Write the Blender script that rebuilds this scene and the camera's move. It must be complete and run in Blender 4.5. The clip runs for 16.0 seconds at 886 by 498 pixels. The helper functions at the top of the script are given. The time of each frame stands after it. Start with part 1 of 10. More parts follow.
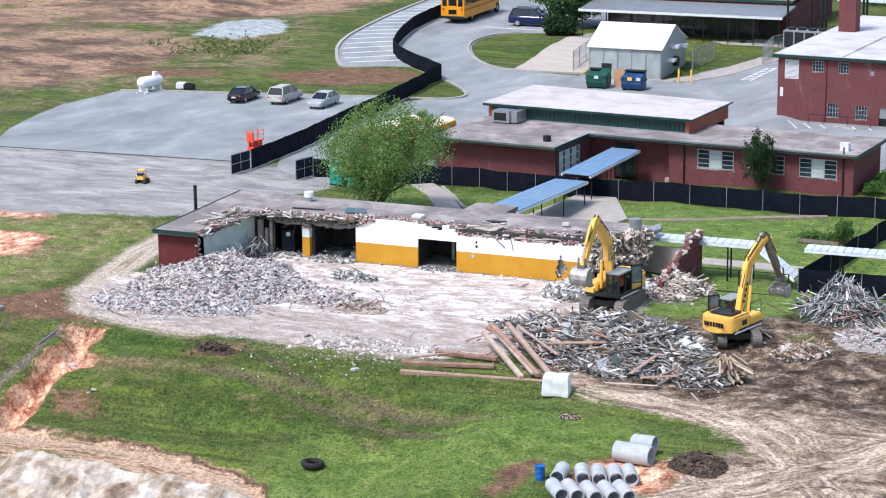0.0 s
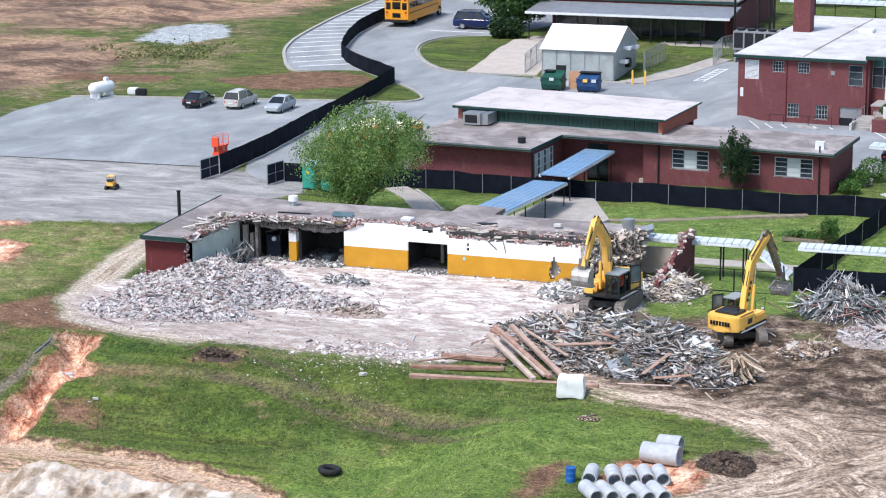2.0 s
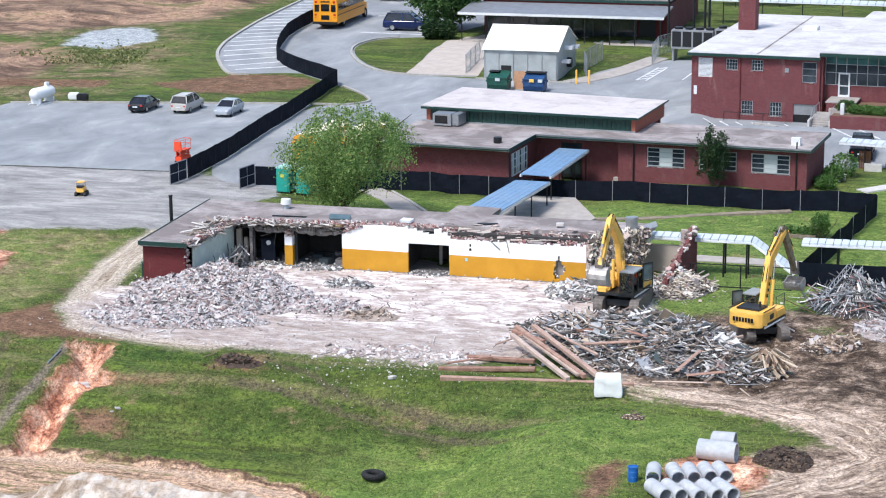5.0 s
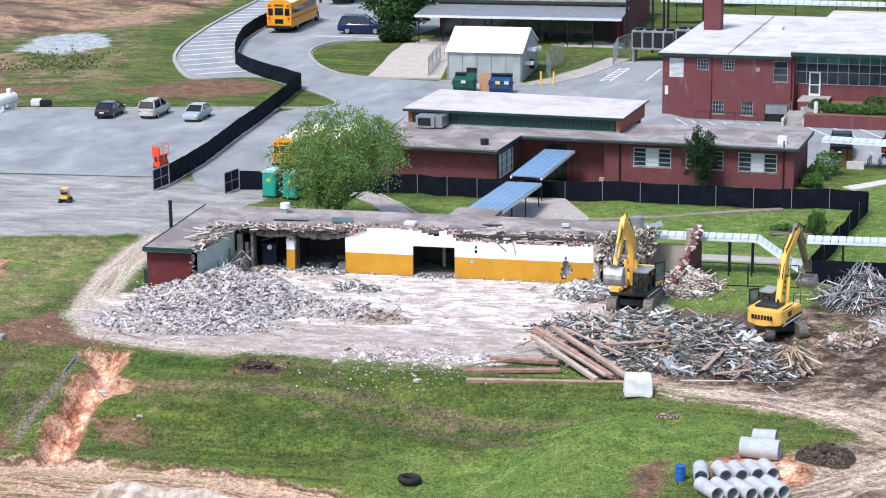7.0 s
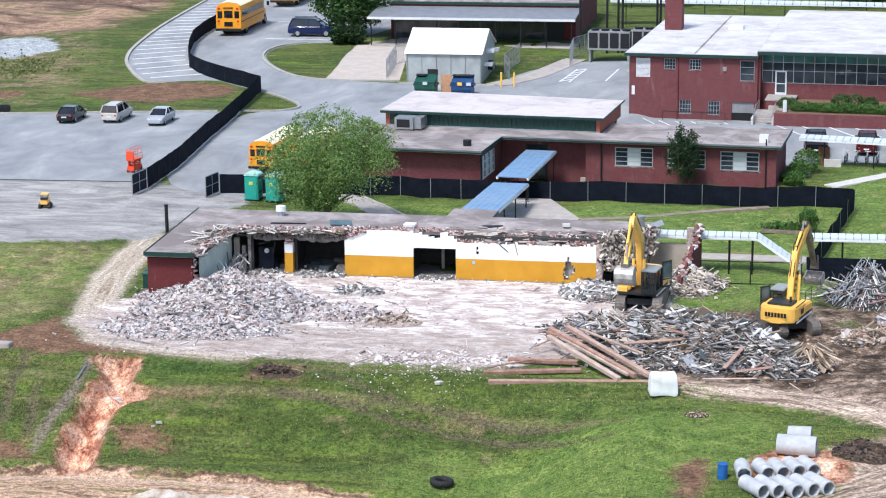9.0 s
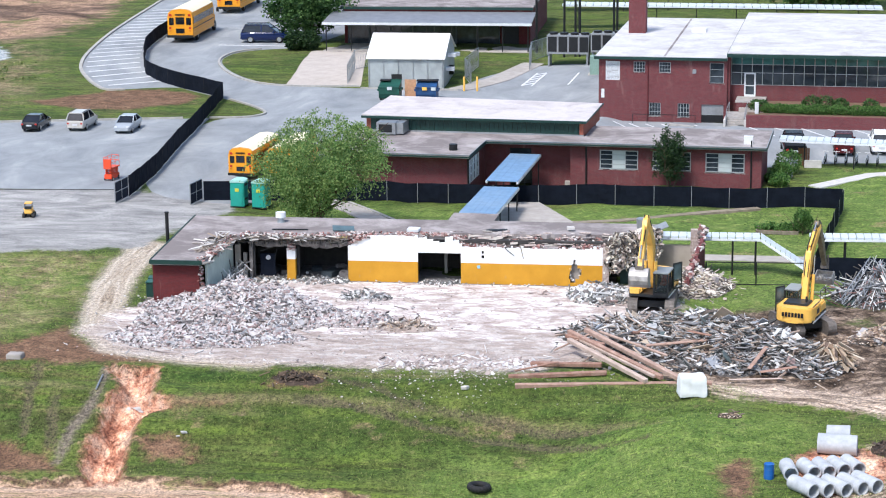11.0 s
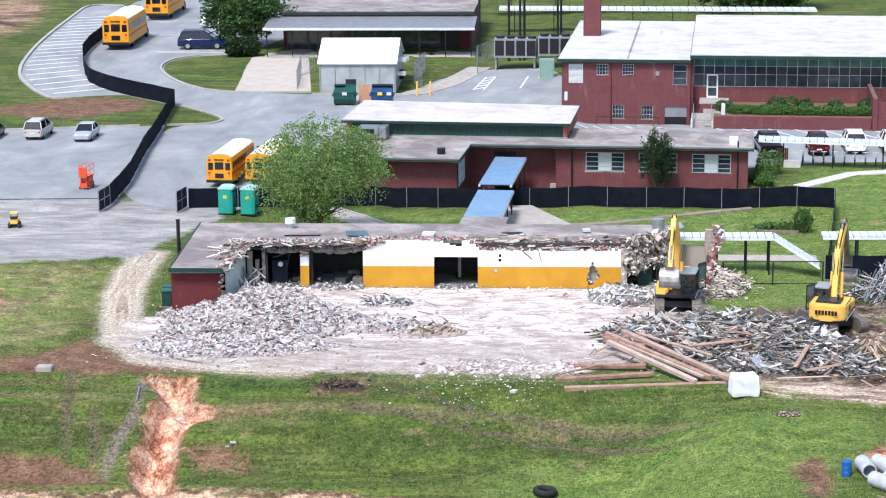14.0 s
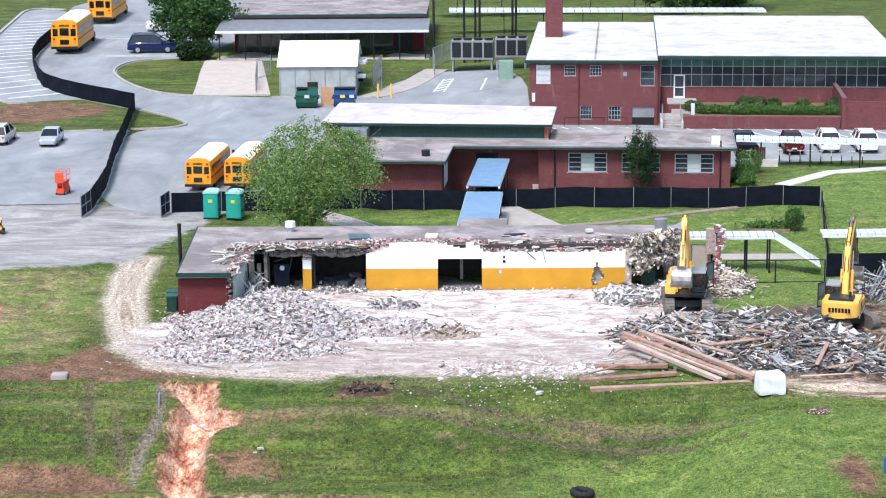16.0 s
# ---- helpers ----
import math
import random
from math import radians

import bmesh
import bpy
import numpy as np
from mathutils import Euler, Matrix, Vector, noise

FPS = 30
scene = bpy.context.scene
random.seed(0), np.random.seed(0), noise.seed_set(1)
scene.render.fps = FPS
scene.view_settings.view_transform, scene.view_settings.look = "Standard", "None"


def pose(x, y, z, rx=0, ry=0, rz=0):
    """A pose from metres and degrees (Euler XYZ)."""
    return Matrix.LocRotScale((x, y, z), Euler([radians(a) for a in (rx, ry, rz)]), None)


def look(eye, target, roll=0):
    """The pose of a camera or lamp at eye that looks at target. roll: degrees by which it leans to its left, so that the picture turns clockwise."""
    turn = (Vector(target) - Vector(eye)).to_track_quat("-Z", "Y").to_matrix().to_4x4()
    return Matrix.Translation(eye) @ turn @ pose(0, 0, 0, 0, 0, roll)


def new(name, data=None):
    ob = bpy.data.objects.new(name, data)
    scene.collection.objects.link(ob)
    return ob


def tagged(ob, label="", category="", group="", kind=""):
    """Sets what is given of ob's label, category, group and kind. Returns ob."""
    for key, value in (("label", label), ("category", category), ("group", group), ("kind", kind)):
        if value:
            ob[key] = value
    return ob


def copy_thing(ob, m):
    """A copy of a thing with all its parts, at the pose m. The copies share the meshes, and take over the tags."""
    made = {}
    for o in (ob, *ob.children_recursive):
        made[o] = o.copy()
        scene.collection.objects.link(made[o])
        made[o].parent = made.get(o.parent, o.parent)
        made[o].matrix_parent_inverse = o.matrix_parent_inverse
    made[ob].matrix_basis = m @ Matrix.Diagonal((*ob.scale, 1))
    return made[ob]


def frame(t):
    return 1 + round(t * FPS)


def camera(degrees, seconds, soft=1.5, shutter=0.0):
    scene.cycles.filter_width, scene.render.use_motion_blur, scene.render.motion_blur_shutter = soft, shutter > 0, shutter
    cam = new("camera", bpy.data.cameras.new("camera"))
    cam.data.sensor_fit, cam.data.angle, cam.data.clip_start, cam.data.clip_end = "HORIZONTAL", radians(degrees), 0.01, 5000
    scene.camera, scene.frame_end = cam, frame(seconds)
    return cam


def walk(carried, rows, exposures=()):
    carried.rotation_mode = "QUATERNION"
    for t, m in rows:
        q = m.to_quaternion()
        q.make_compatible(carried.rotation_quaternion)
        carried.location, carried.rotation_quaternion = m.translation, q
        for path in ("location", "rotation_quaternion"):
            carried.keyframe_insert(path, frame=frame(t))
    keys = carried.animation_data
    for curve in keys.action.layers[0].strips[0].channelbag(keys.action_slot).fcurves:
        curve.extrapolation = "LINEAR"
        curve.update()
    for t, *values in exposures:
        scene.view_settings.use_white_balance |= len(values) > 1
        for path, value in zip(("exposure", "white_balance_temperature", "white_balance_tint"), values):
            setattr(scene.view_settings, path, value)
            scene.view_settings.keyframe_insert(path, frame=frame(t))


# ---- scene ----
cam = camera(24.331, 16.0, 1.1)
PATH = [
    (0.0, look((58.427, -123.083, 34.409), (9.320, -6.810, 3.281), -0.507)),
    (0.5, look((56.915, -123.410, 34.306), (9.289, -6.516, 3.199), -0.484)),
    (1.0, look((55.404, -123.736, 34.209), (9.326, -6.189, 3.234), -0.500)),
    (1.5, look((53.898, -124.072, 34.116), (9.325, -5.922, 3.231), -0.516)),
    (2.0, look((52.391, -124.423, 34.030), (9.198, -5.749, 3.194), -0.511)),
    (2.5, look((50.879, -124.782, 33.949), (9.117, -5.580, 3.180), -0.480)),
    (3.0, look((49.368, -125.117, 33.883), (9.008, -5.419, 3.167), -0.473)),
    (3.5, look((47.843, -125.425, 33.835), (8.923, -5.237, 3.174), -0.487)),
    (4.0, look((46.287, -125.715, 33.784), (8.818, -5.062, 3.138), -0.485)),
    (6.5, look((38.270, -127.076, 33.485), (7.729, -4.469, 2.910), -0.571)),
    (7.0, look((36.660, -127.325, 33.436), (7.664, -4.316, 2.974), -0.599)),
    (7.5, look((35.045, -127.546, 33.398), (7.556, -4.184, 2.966), -0.584)),
    (8.0, look((33.427, -127.748, 33.360), (7.440, -4.062, 2.924), -0.596)),
    (8.5, look((31.803, -127.930, 33.312), (7.350, -3.923, 2.908), -0.577)),
    (9.0, look((30.174, -128.073, 33.261), (7.272, -3.755, 2.920), -0.578)),
    (11.5, look((21.888, -128.554, 32.984), (6.317, -3.009, 3.052), -0.615)),
    (12.0, look((20.227, -128.585, 32.920), (5.889, -2.878, 3.050), -0.599)),
    (12.5, look((18.567, -128.574, 32.851), (5.696, -2.686, 3.075), -0.609)),
    (13.0, look((16.892, -128.534, 32.777), (5.645, -2.475, 3.066), -0.598)),
    (13.5, look((15.200, -128.473, 32.715), (5.510, -2.266, 3.082), -0.587)),
    (14.0, look((13.503, -128.391, 32.666), (5.324, -2.077, 3.035), -0.579)),
    (14.5, look((11.827, -128.302, 32.620), (5.179, -1.888, 3.033), -0.593)),
    (15.0, look((10.173, -128.213, 32.577), (5.163, -1.711, 3.047), -0.536)),
    (15.5, look((8.509, -128.115, 32.537), (5.103, -1.554, 3.028), -0.507)),
    (16.0, look((6.835, -128.018, 32.486), (4.960, -1.418, 3.009), -0.536)),
]
walk(cam, PATH, [(0.0, 0.85), (9.0, 0.87), (16.0, 1.03)])

# ---------- daylight: bright overcast ----------
world = bpy.data.worlds.new("sky")
scene.world = world
world.use_nodes = True
wn = world.node_tree
sky = wn.nodes.new("ShaderNodeTexSky")
sky.sky_type = "NISHITA"
sky.sun_disc = False
SUN_ELEV, SUN_AZ = radians(58), radians(205)
sky.sun_elevation, sky.sun_rotation = SUN_ELEV, SUN_AZ
sky.dust_density, sky.ozone_density, sky.air_density = 1.5, 1.0, 1.0
wn.nodes["Background"].inputs["Strength"].default_value = 0.13
wn.links.new(sky.outputs[0], wn.nodes["Background"].inputs["Color"])
sun = new("sun", bpy.data.lights.new("sun", "SUN"))
sun.data.energy, sun.data.angle, sun.data.color = 2.2, radians(14), (1.0, 0.98, 0.985)
sun_dir = Vector((math.sin(SUN_AZ) * math.cos(SUN_ELEV), math.cos(SUN_AZ) * math.cos(SUN_ELEV), math.sin(SUN_ELEV)))
sun.matrix_basis = look(sun_dir * 100, (0, 0, 0))

rnd = random.Random(7)


# ---------- material helpers ----------
class Mat:
    """A node material with a principled shader and small helpers."""

    def __init__(self, name, rough=0.8, metal=0.0, spec=0.4):
        self.m = bpy.data.materials.new(name)
        self.m.use_nodes = True
        self.t = self.m.node_tree
        self.b = self.t.nodes["Principled BSDF"]
        self.b.inputs["Roughness"].default_value = rough
        self.b.inputs["Metallic"].default_value = metal
        self.b.inputs["Specular IOR Level"].default_value = spec
        self.co = self.t.nodes.new("ShaderNodeTexCoord").outputs["Object"]
        self.geo = self.t.nodes.new("ShaderNodeNewGeometry")

    def link(self, a, b):
        self.t.links.new(a, b)

    def noise(self, scale, detail=4.0, rough=0.6, dist=0.0, co=None, stretch=None):
        n = self.t.nodes.new("ShaderNodeTexNoise")
        n.inputs["Scale"].default_value = scale
        n.inputs["Detail"].default_value = detail
        n.inputs["Roughness"].default_value = rough
        n.inputs["Distortion"].default_value = dist
        src = co if co is not None else self.geo.outputs["Position"]
        if stretch:
            mp = self.t.nodes.new("ShaderNodeMapping")
            mp.inputs["Scale"].default_value = stretch[0]
            mp.inputs["Rotation"].default_value = (0, 0, radians(stretch[1]))
            self.link(src, mp.inputs["Vector"])
            src = mp.outputs[0]
        self.link(src, n.inputs["Vector"])
        return n.outputs["Fac"]

    def ramp(self, fac, stops, hard=False):
        r = self.t.nodes.new("ShaderNodeValToRGB")
        r.color_ramp.interpolation = "CONSTANT" if hard else "LINEAR"
        e = r.color_ramp.elements
        while len(e) < len(stops):
            e.new(0.5)
        for el, (p, c) in zip(e, stops):
            el.position = p
            el.color = (*c, 1) if len(c) == 3 else c
        self.link(fac, r.inputs[0])
        return r.outputs[0]

    def step(self, val, lo, hi):
        r = self.t.nodes.new("ShaderNodeMapRange")
        r.interpolation_type = "SMOOTHSTEP"
        r.inputs["From Min"].default_value = lo
        r.inputs["From Max"].default_value = hi
        self.link(val, r.inputs["Value"])
        return r.outputs[0]

    def math(self, op, a, b):
        n = self.t.nodes.new("ShaderNodeMath")
        n.operation = op
        for i, v in enumerate((a, b)):
            if isinstance(v, (int, float)):
                n.inputs[i].default_value = v
            else:
                self.link(v, n.inputs[i])
        return n.outputs[0]

    def mix(self, fac, a, b, mode="MIX"):
        n = self.t.nodes.new("ShaderNodeMix")
        n.data_type, n.blend_type = "RGBA", mode
        for i, v in ((0, fac), (6, a), (7, b)):
            if isinstance(v, (int, float)):
                n.inputs[i].default_value = v
            elif isinstance(v, tuple):
                n.inputs[i].default_value = (*v, 1)
            else:
                self.link(v, n.inputs[i])
        return n.outputs[2]

    def attr(self, name):
        n = self.t.nodes.new("ShaderNodeAttribute")
        n.attribute_name = name
        return n.outputs["Fac"]

    def rand(self):
        return self.t.nodes.new("ShaderNodeObjectInfo").outputs["Random"]

    def island(self):
        return self.geo.outputs["Random Per Island"]

    def color(self, c):
        if isinstance(c, tuple):
            self.b.inputs["Base Color"].default_value = (*c, 1)
        else:
            self.link(c, self.b.inputs["Base Color"])
        return self

    def bump(self, h, strength=0.3, dist=0.02):
        n = self.t.nodes.new("ShaderNodeBump")
        n.inputs["Strength"].default_value = strength
        n.inputs["Distance"].default_value = dist
        self.link(h, n.inputs["Height"])
        self.link(n.outputs[0], self.b.inputs["Normal"])
        return self

    def rough(self, r):
        self.link(r, self.b.inputs["Roughness"])
        return self


def mul(c, k):
    return tuple(min(1.0, v * k) for v in c)


def plain(name, c, rough=0.7, metal=0.0, var=0.18, scale=6.0, spec=0.4, dirt=None):
    """A surface of one paint or stuff, with grain and larger stains."""
    m = Mat(name, rough, metal, spec)
    a = m.ramp(m.noise(scale, 5), [(0.3, mul(c, 1 - var)), (0.7, mul(c, 1 + var))])
    big = m.step(m.noise(scale * 0.13, 4, 0.65), 0.48, 0.75)
    a = m.mix(m.math("MULTIPLY", big, 0.5), a, dirt or mul(c, 0.6))
    m.color(a)
    m.bump(m.noise(scale * 6, 3), 0.15, 0.01)
    return m.m


def by_island(name, colors, rough=0.85, metal=0.0):
    """Pieces joined in one mesh, each with a colour of its own."""
    m = Mat(name, rough, metal, 0.25)
    n = len(colors)
    col = m.ramp(m.island(), [(i / n, c) for i, c in enumerate(colors)], True)
    col = m.mix(m.math("MULTIPLY", m.step(m.noise(5, 5), 0.45, 0.7), 0.3), col, (0.2, 0.19, 0.18))
    m.color(col)
    m.bump(m.noise(18, 4), 0.4, 0.03)
    return m.m


def by_object(name, colors, rough=0.85):
    m = Mat(name, rough, 0.0, 0.25)
    n = len(colors)
    col = m.ramp(m.rand(), [(i / n, c) for i, c in enumerate(colors)], True)
    col = m.mix(m.math("MULTIPLY", m.step(m.noise(5, 5), 0.45, 0.7), 0.3), col, (0.2, 0.19, 0.18))
    m.color(col)
    m.bump(m.noise(18, 4), 0.4, 0.03)
    return m.m


def brick_mat(name, a, b, mortar, paint=0.0):
    m = Mat(name, 0.85, 0, 0.25)
    mp = m.t.nodes.new("ShaderNodeSeparateXYZ")
    m.link(m.geo.outputs["Position"], mp.inputs[0])
    cb = m.t.nodes.new("ShaderNodeCombineXYZ")
    m.link(m.math("ADD", mp.outputs[0], mp.outputs[1]), cb.inputs[0])
    m.link(mp.outputs[2], cb.inputs[1])
    br = m.t.nodes.new("ShaderNodeTexBrick")
    br.inputs["Scale"].default_value = 1.0
    br.inputs["Brick Width"].default_value = 0.21
    br.inputs["Row Height"].default_value = 0.075
    br.inputs["Mortar Size"].default_value = 0.006
    br.inputs["Color1"].default_value = (*a, 1)
    br.inputs["Color2"].default_value = (*b, 1)
    br.inputs["Mortar"].default_value = (*mortar, 1)
    m.link(cb.outputs[0], br.inputs["Vector"])
    c = m.mix(m.math("MULTIPLY", m.step(m.noise(0.45, 5, 0.7), 0.45, 0.75), 0.45), br.outputs[0], mul(a, 0.55))
    c = m.mix(m.math("MULTIPLY", m.step(m.noise(1.3, 5, 0.7, stretch=((1, 1, 0.2), 0)), 0.55, 0.8), 0.3), c, (0.42, 0.32, 0.28))
    m.color(c)
    m.bump(br.outputs["Fac"], -0.25, 0.01)
    return m.m


def roof_mat(name, light, dark, lo=0.42, hi=0.66):
    m = Mat(name, 0.9, 0, 0.2)
    a = m.ramp(m.noise(0.33, 7, 0.68, 0.6), [(lo, dark), (hi, light)])
    a = m.mix(m.math("MULTIPLY", m.step(m.noise(1.7, 6, 0.7), 0.5, 0.72), 0.35), a, mul(dark, 0.7))
    a = m.mix(m.math("MULTIPLY", m.noise(30, 2), 0.2), a, mul(light, 0.6))
    m.color(a)
    m.bump(m.noise(12, 4), 0.2, 0.02)
    return m.m


# ---------- mesh helpers ----------
PLACE = {}


def thing(name, at=(0, 0, 0), rz=0.0, label="", category="", group=""):
    ob = new(name)
    ob.empty_display_size = 0.3
    ob.matrix_basis = pose(*at, 0, 0, rz)
    PLACE[ob.name] = ob.matrix_basis.copy()
    return tagged(ob, label, category, group)


def mesh_of(bm, name, mat, smooth=False):
    me = bpy.data.meshes.new(name)
    bm.to_mesh(me)
    bm.free()
    for mt in mat if isinstance(mat, (list, tuple)) else (mat,):
        me.materials.append(mt)
    if smooth:
        me.polygons.foreach_set("use_smooth", [True] * len(me.polygons))
        try:
            me.set_sharp_from_angle(angle=radians(35))
        except AttributeError:
            pass
    return me


def part(name, bm, mat, parent=None, label="", world_co=False, smooth=False, kind=""):
    """One mesh object; a child of parent where there is one. world_co: the vertices are given in the world's axes."""
    if world_co and parent is not None:
        root = parent
        while root.parent:
            root = root.parent
        bm.transform(PLACE[root.name].inverted())
    ob = new(name, mesh_of(bm, name, mat, smooth))
    ob.parent = parent
    return tagged(ob, label, kind=kind)


def solid(name, bm, mat, label="", category="", group="", kind="", smooth=False):
    """A top-level thing that is one mesh."""
    return tagged(part(name, bm, mat, None, "", False, smooth), label, category, group, kind)


def B(*boxes):
    """A bmesh of axis-aligned boxes (x0, x1, y0, y1, z0, z1)."""
    bm = bmesh.new()
    for b in boxes:
        add_box(bm, *b)
    return bm


def add_box(bm, x0, x1, y0, y1, z0, z1, bevel=0.0, m=None):
    v = [bm.verts.new(p) for p in ((x0, y0, z0), (x1, y0, z0), (x1, y1, z0), (x0, y1, z0),
                                   (x0, y0, z1), (x1, y0, z1), (x1, y1, z1), (x0, y1, z1))]
    fs = [bm.faces.new([v[i] for i in q]) for q in ((3, 2, 1, 0), (4, 5, 6, 7), (0, 1, 5, 4), (1, 2, 6, 5), (2, 3, 7, 6), (3, 0, 4, 7))]
    if bevel:
        es = list({e for f in fs for e in f.edges})
        r = bmesh.ops.bevel(bm, geom=es, offset=bevel, segments=2, affect="EDGES")
        v = list({x for f in r["faces"] for x in f.verts} | {x for x in v if x.is_valid})
    if m is not None:
        for x in v:
            x.co = m @ x.co
    return v


def add_prism(bm, poly, z0, z1):
    """An upright prism over a polygon; z0, z1 numbers or functions of (x, y)."""
    f0 = z0 if callable(z0) else (lambda x, y: z0)
    f1 = z1 if callable(z1) else (lambda x, y: z1)
    if sum(poly[i - 1][0] * p[1] - p[0] * poly[i - 1][1] for i, p in enumerate(poly)) < 0:
        poly = poly[::-1]
    a = [bm.verts.new((x, y, f0(x, y))) for x, y in poly]
    b = [bm.verts.new((x, y, f1(x, y))) for x, y in poly]
    n = len(poly)
    bm.faces.new(a[::-1])
    bm.faces.new(b)
    for i in range(n):
        bm.faces.new((a[i], a[(i + 1) % n], b[(i + 1) % n], b[i]))


def prism(poly, z0, z1):
    bm = bmesh.new()
    add_prism(bm, poly, z0, z1)
    return bm


def add_bar(bm, p, q, w, h=None, roll=0.0):
    """A bar of rectangular section from p to q."""
    p, q = Vector(p), Vector(q)
    d = q - p
    m = Matrix.Translation(p) @ d.to_track_quat("Z", "Y").to_matrix().to_4x4() @ Matrix.Rotation(roll, 4, "Z")
    h = h or w
    add_box(bm, -w / 2, w / 2, -h / 2, h / 2, 0, d.length, 0, m)


def add_tube(bm, p, q, r, r2=None, seg=10, caps=True):
    p, q = Vector(p), Vector(q)
    d = q - p
    m = Matrix.Translation((p + q) / 2) @ d.to_track_quat("Z", "Y").to_matrix().to_4x4()
    bmesh.ops.create_cone(bm, cap_ends=caps, segments=seg, radius1=r, radius2=r if r2 is None else r2, depth=d.length, matrix=m)


def tube(p, q, r, r2=None, seg=10):
    bm = bmesh.new()
    add_tube(bm, p, q, r, r2, seg)
    return bm


def smooth01(u):
    u = min(max(u, 0.0), 1.0)
    return u * u * (3 - 2 * u)


FALL_Y = [10, 24, 36, 60, 92, 106, 125]
FALL_Z = [0, -0.42, -0.75, -1.3, -1.32, -0.8, -0.6]


def gz(x, y):
    """The lie of the land: a bank that falls off in front of the slab, and a slight fall to the rear."""
    bank = -2.7 * smooth01((-y - 21.0) / 9.5) * (1 - smooth01((x - 14) / 9))
    return bank + float(np.interp(y, FALL_Y, FALL_Z)) * (1 - smooth01((x - 2) / 20))


def lerp(a, b, t):
    return tuple(u + (v - u) * t for u, v in zip(a, b))


# ---------- materials ----------
M = {}
M["brick"] = brick_mat("red_brick", (0.172, 0.043, 0.046), (0.12, 0.033, 0.037), (0.152, 0.1, 0.102))
M["brick_deep"] = brick_mat("dark_red_brick", (0.13, 0.021, 0.023), (0.095, 0.018, 0.02), (0.095, 0.04, 0.04))
M["roof_grey"] = roof_mat("grey_roof_membrane", (0.42, 0.38, 0.37), (0.19, 0.165, 0.16))
M["roof_light"] = roof_mat("pale_roof_membrane", (0.57, 0.53, 0.525), (0.4, 0.36, 0.355), 0.3, 0.55)
M["roof_white"] = roof_mat("white_roof_membrane", (0.58, 0.575, 0.58), (0.4, 0.38, 0.38), 0.34, 0.58)
M["green"] = plain("dark_green_metal", (0.009, 0.04, 0.034), 0.5, 0, 0.2, 3)
M["green_lt"] = plain("green_metal", (0.02, 0.09, 0.075), 0.5, 0, 0.2, 3)
M["blue_roof"] = plain("weathered_blue_metal", (0.19, 0.32, 0.48), 0.45, 0.2, 0.14, 1.6, 0.5, (0.32, 0.42, 0.52))
M["steel"] = plain("painted_steel", (0.3, 0.31, 0.32), 0.5, 0.4, 0.1, 4)
M["white_metal"] = plain("white_metal", (0.68, 0.7, 0.72), 0.45, 0.1, 0.06, 2)
M["dark"] = plain("dark_interior", (0.03, 0.03, 0.032), 0.9, 0, 0.3, 2)
M["block"] = plain("grey_blockwork", (0.33, 0.31, 0.29), 0.9, 0, 0.2, 2.5)
M["black_screen"] = plain("black_mesh_screen", (0.012, 0.017, 0.03), 0.85, 0, 0.25, 1.5, 0.2)
M["fence_post"] = plain("dull_fence_steel", (0.3, 0.32, 0.34), 0.5, 0.4, 0.1, 5)
M["galv"] = plain("galvanised_steel", (0.36, 0.38, 0.4), 0.42, 0.7, 0.12, 5)
M["concrete"] = plain("concrete", (0.37, 0.34, 0.31), 0.9, 0, 0.15, 1.3)
M["concrete_pale"] = plain("pale_concrete", (0.52, 0.5, 0.48), 0.85, 0, 0.12, 3)
M["kerb"] = plain("kerb_concrete", (0.36, 0.345, 0.32), 0.9, 0, 0.2, 2)
M["white_line"] = plain("white_road_paint", (0.62, 0.63, 0.64), 0.7, 0, 0.15, 1.5, 0.3, (0.35, 0.36, 0.37))
M["tar_line"] = plain("dark_tar_seam", (0.05, 0.05, 0.05), 0.9)
M["black"] = plain("black_steel", (0.015, 0.016, 0.018), 0.5, 0.2, 0.2, 3)
M["rubber"] = plain("rubber", (0.014, 0.014, 0.015), 0.75, 0, 0.2, 8)
M["leafbark"] = plain("bark", (0.11, 0.075, 0.05), 0.95, 0, 0.3, 4)


def glass_mat(name, tint=(0.03, 0.04, 0.05), rough=0.06):
    m = Mat(name, rough, 0.0, 0.6)
    m.color(m.ramp(m.noise(0.9, 3), [(0.3, mul(tint, 0.6)), (0.7, mul(tint, 1.5))]))
    return m.m


M["glass"] = glass_mat("dark_window_glass")
M["glass_pale"] = glass_mat("grey_window_glass", (0.1, 0.14, 0.15), 0.1)
M["car_glass"] = glass_mat("car_glass", (0.012, 0.014, 0.018), 0.05)

# ---------- ground: one sheet to the horizon, its surfaces told apart by distance to outlines ----------
def sdf(px, py, poly):
    """Signed distance (inside positive) of many points to a polygon."""
    d = np.full(px.shape, 1e9)
    inside = np.zeros(px.shape, bool)
    n = len(poly)
    for i in range(n):
        (ax, ay), (bx, by) = poly[i], poly[(i + 1) % n]
        ex, ey = bx - ax, by - ay
        wx, wy = px - ax, py - ay
        t = np.clip((wx * ex + wy * ey) / (ex * ex + ey * ey), 0, 1)
        d = np.minimum(d, np.hypot(wx - ex * t, wy - ey * t))
        c = (ay <= py) != (by <= py)
        with np.errstate(divide="ignore", invalid="ignore"):
            inside ^= c & (px < ax + (py - ay) * ex / (ey if ey else 1e-12))
    return np.where(inside, d, -d)


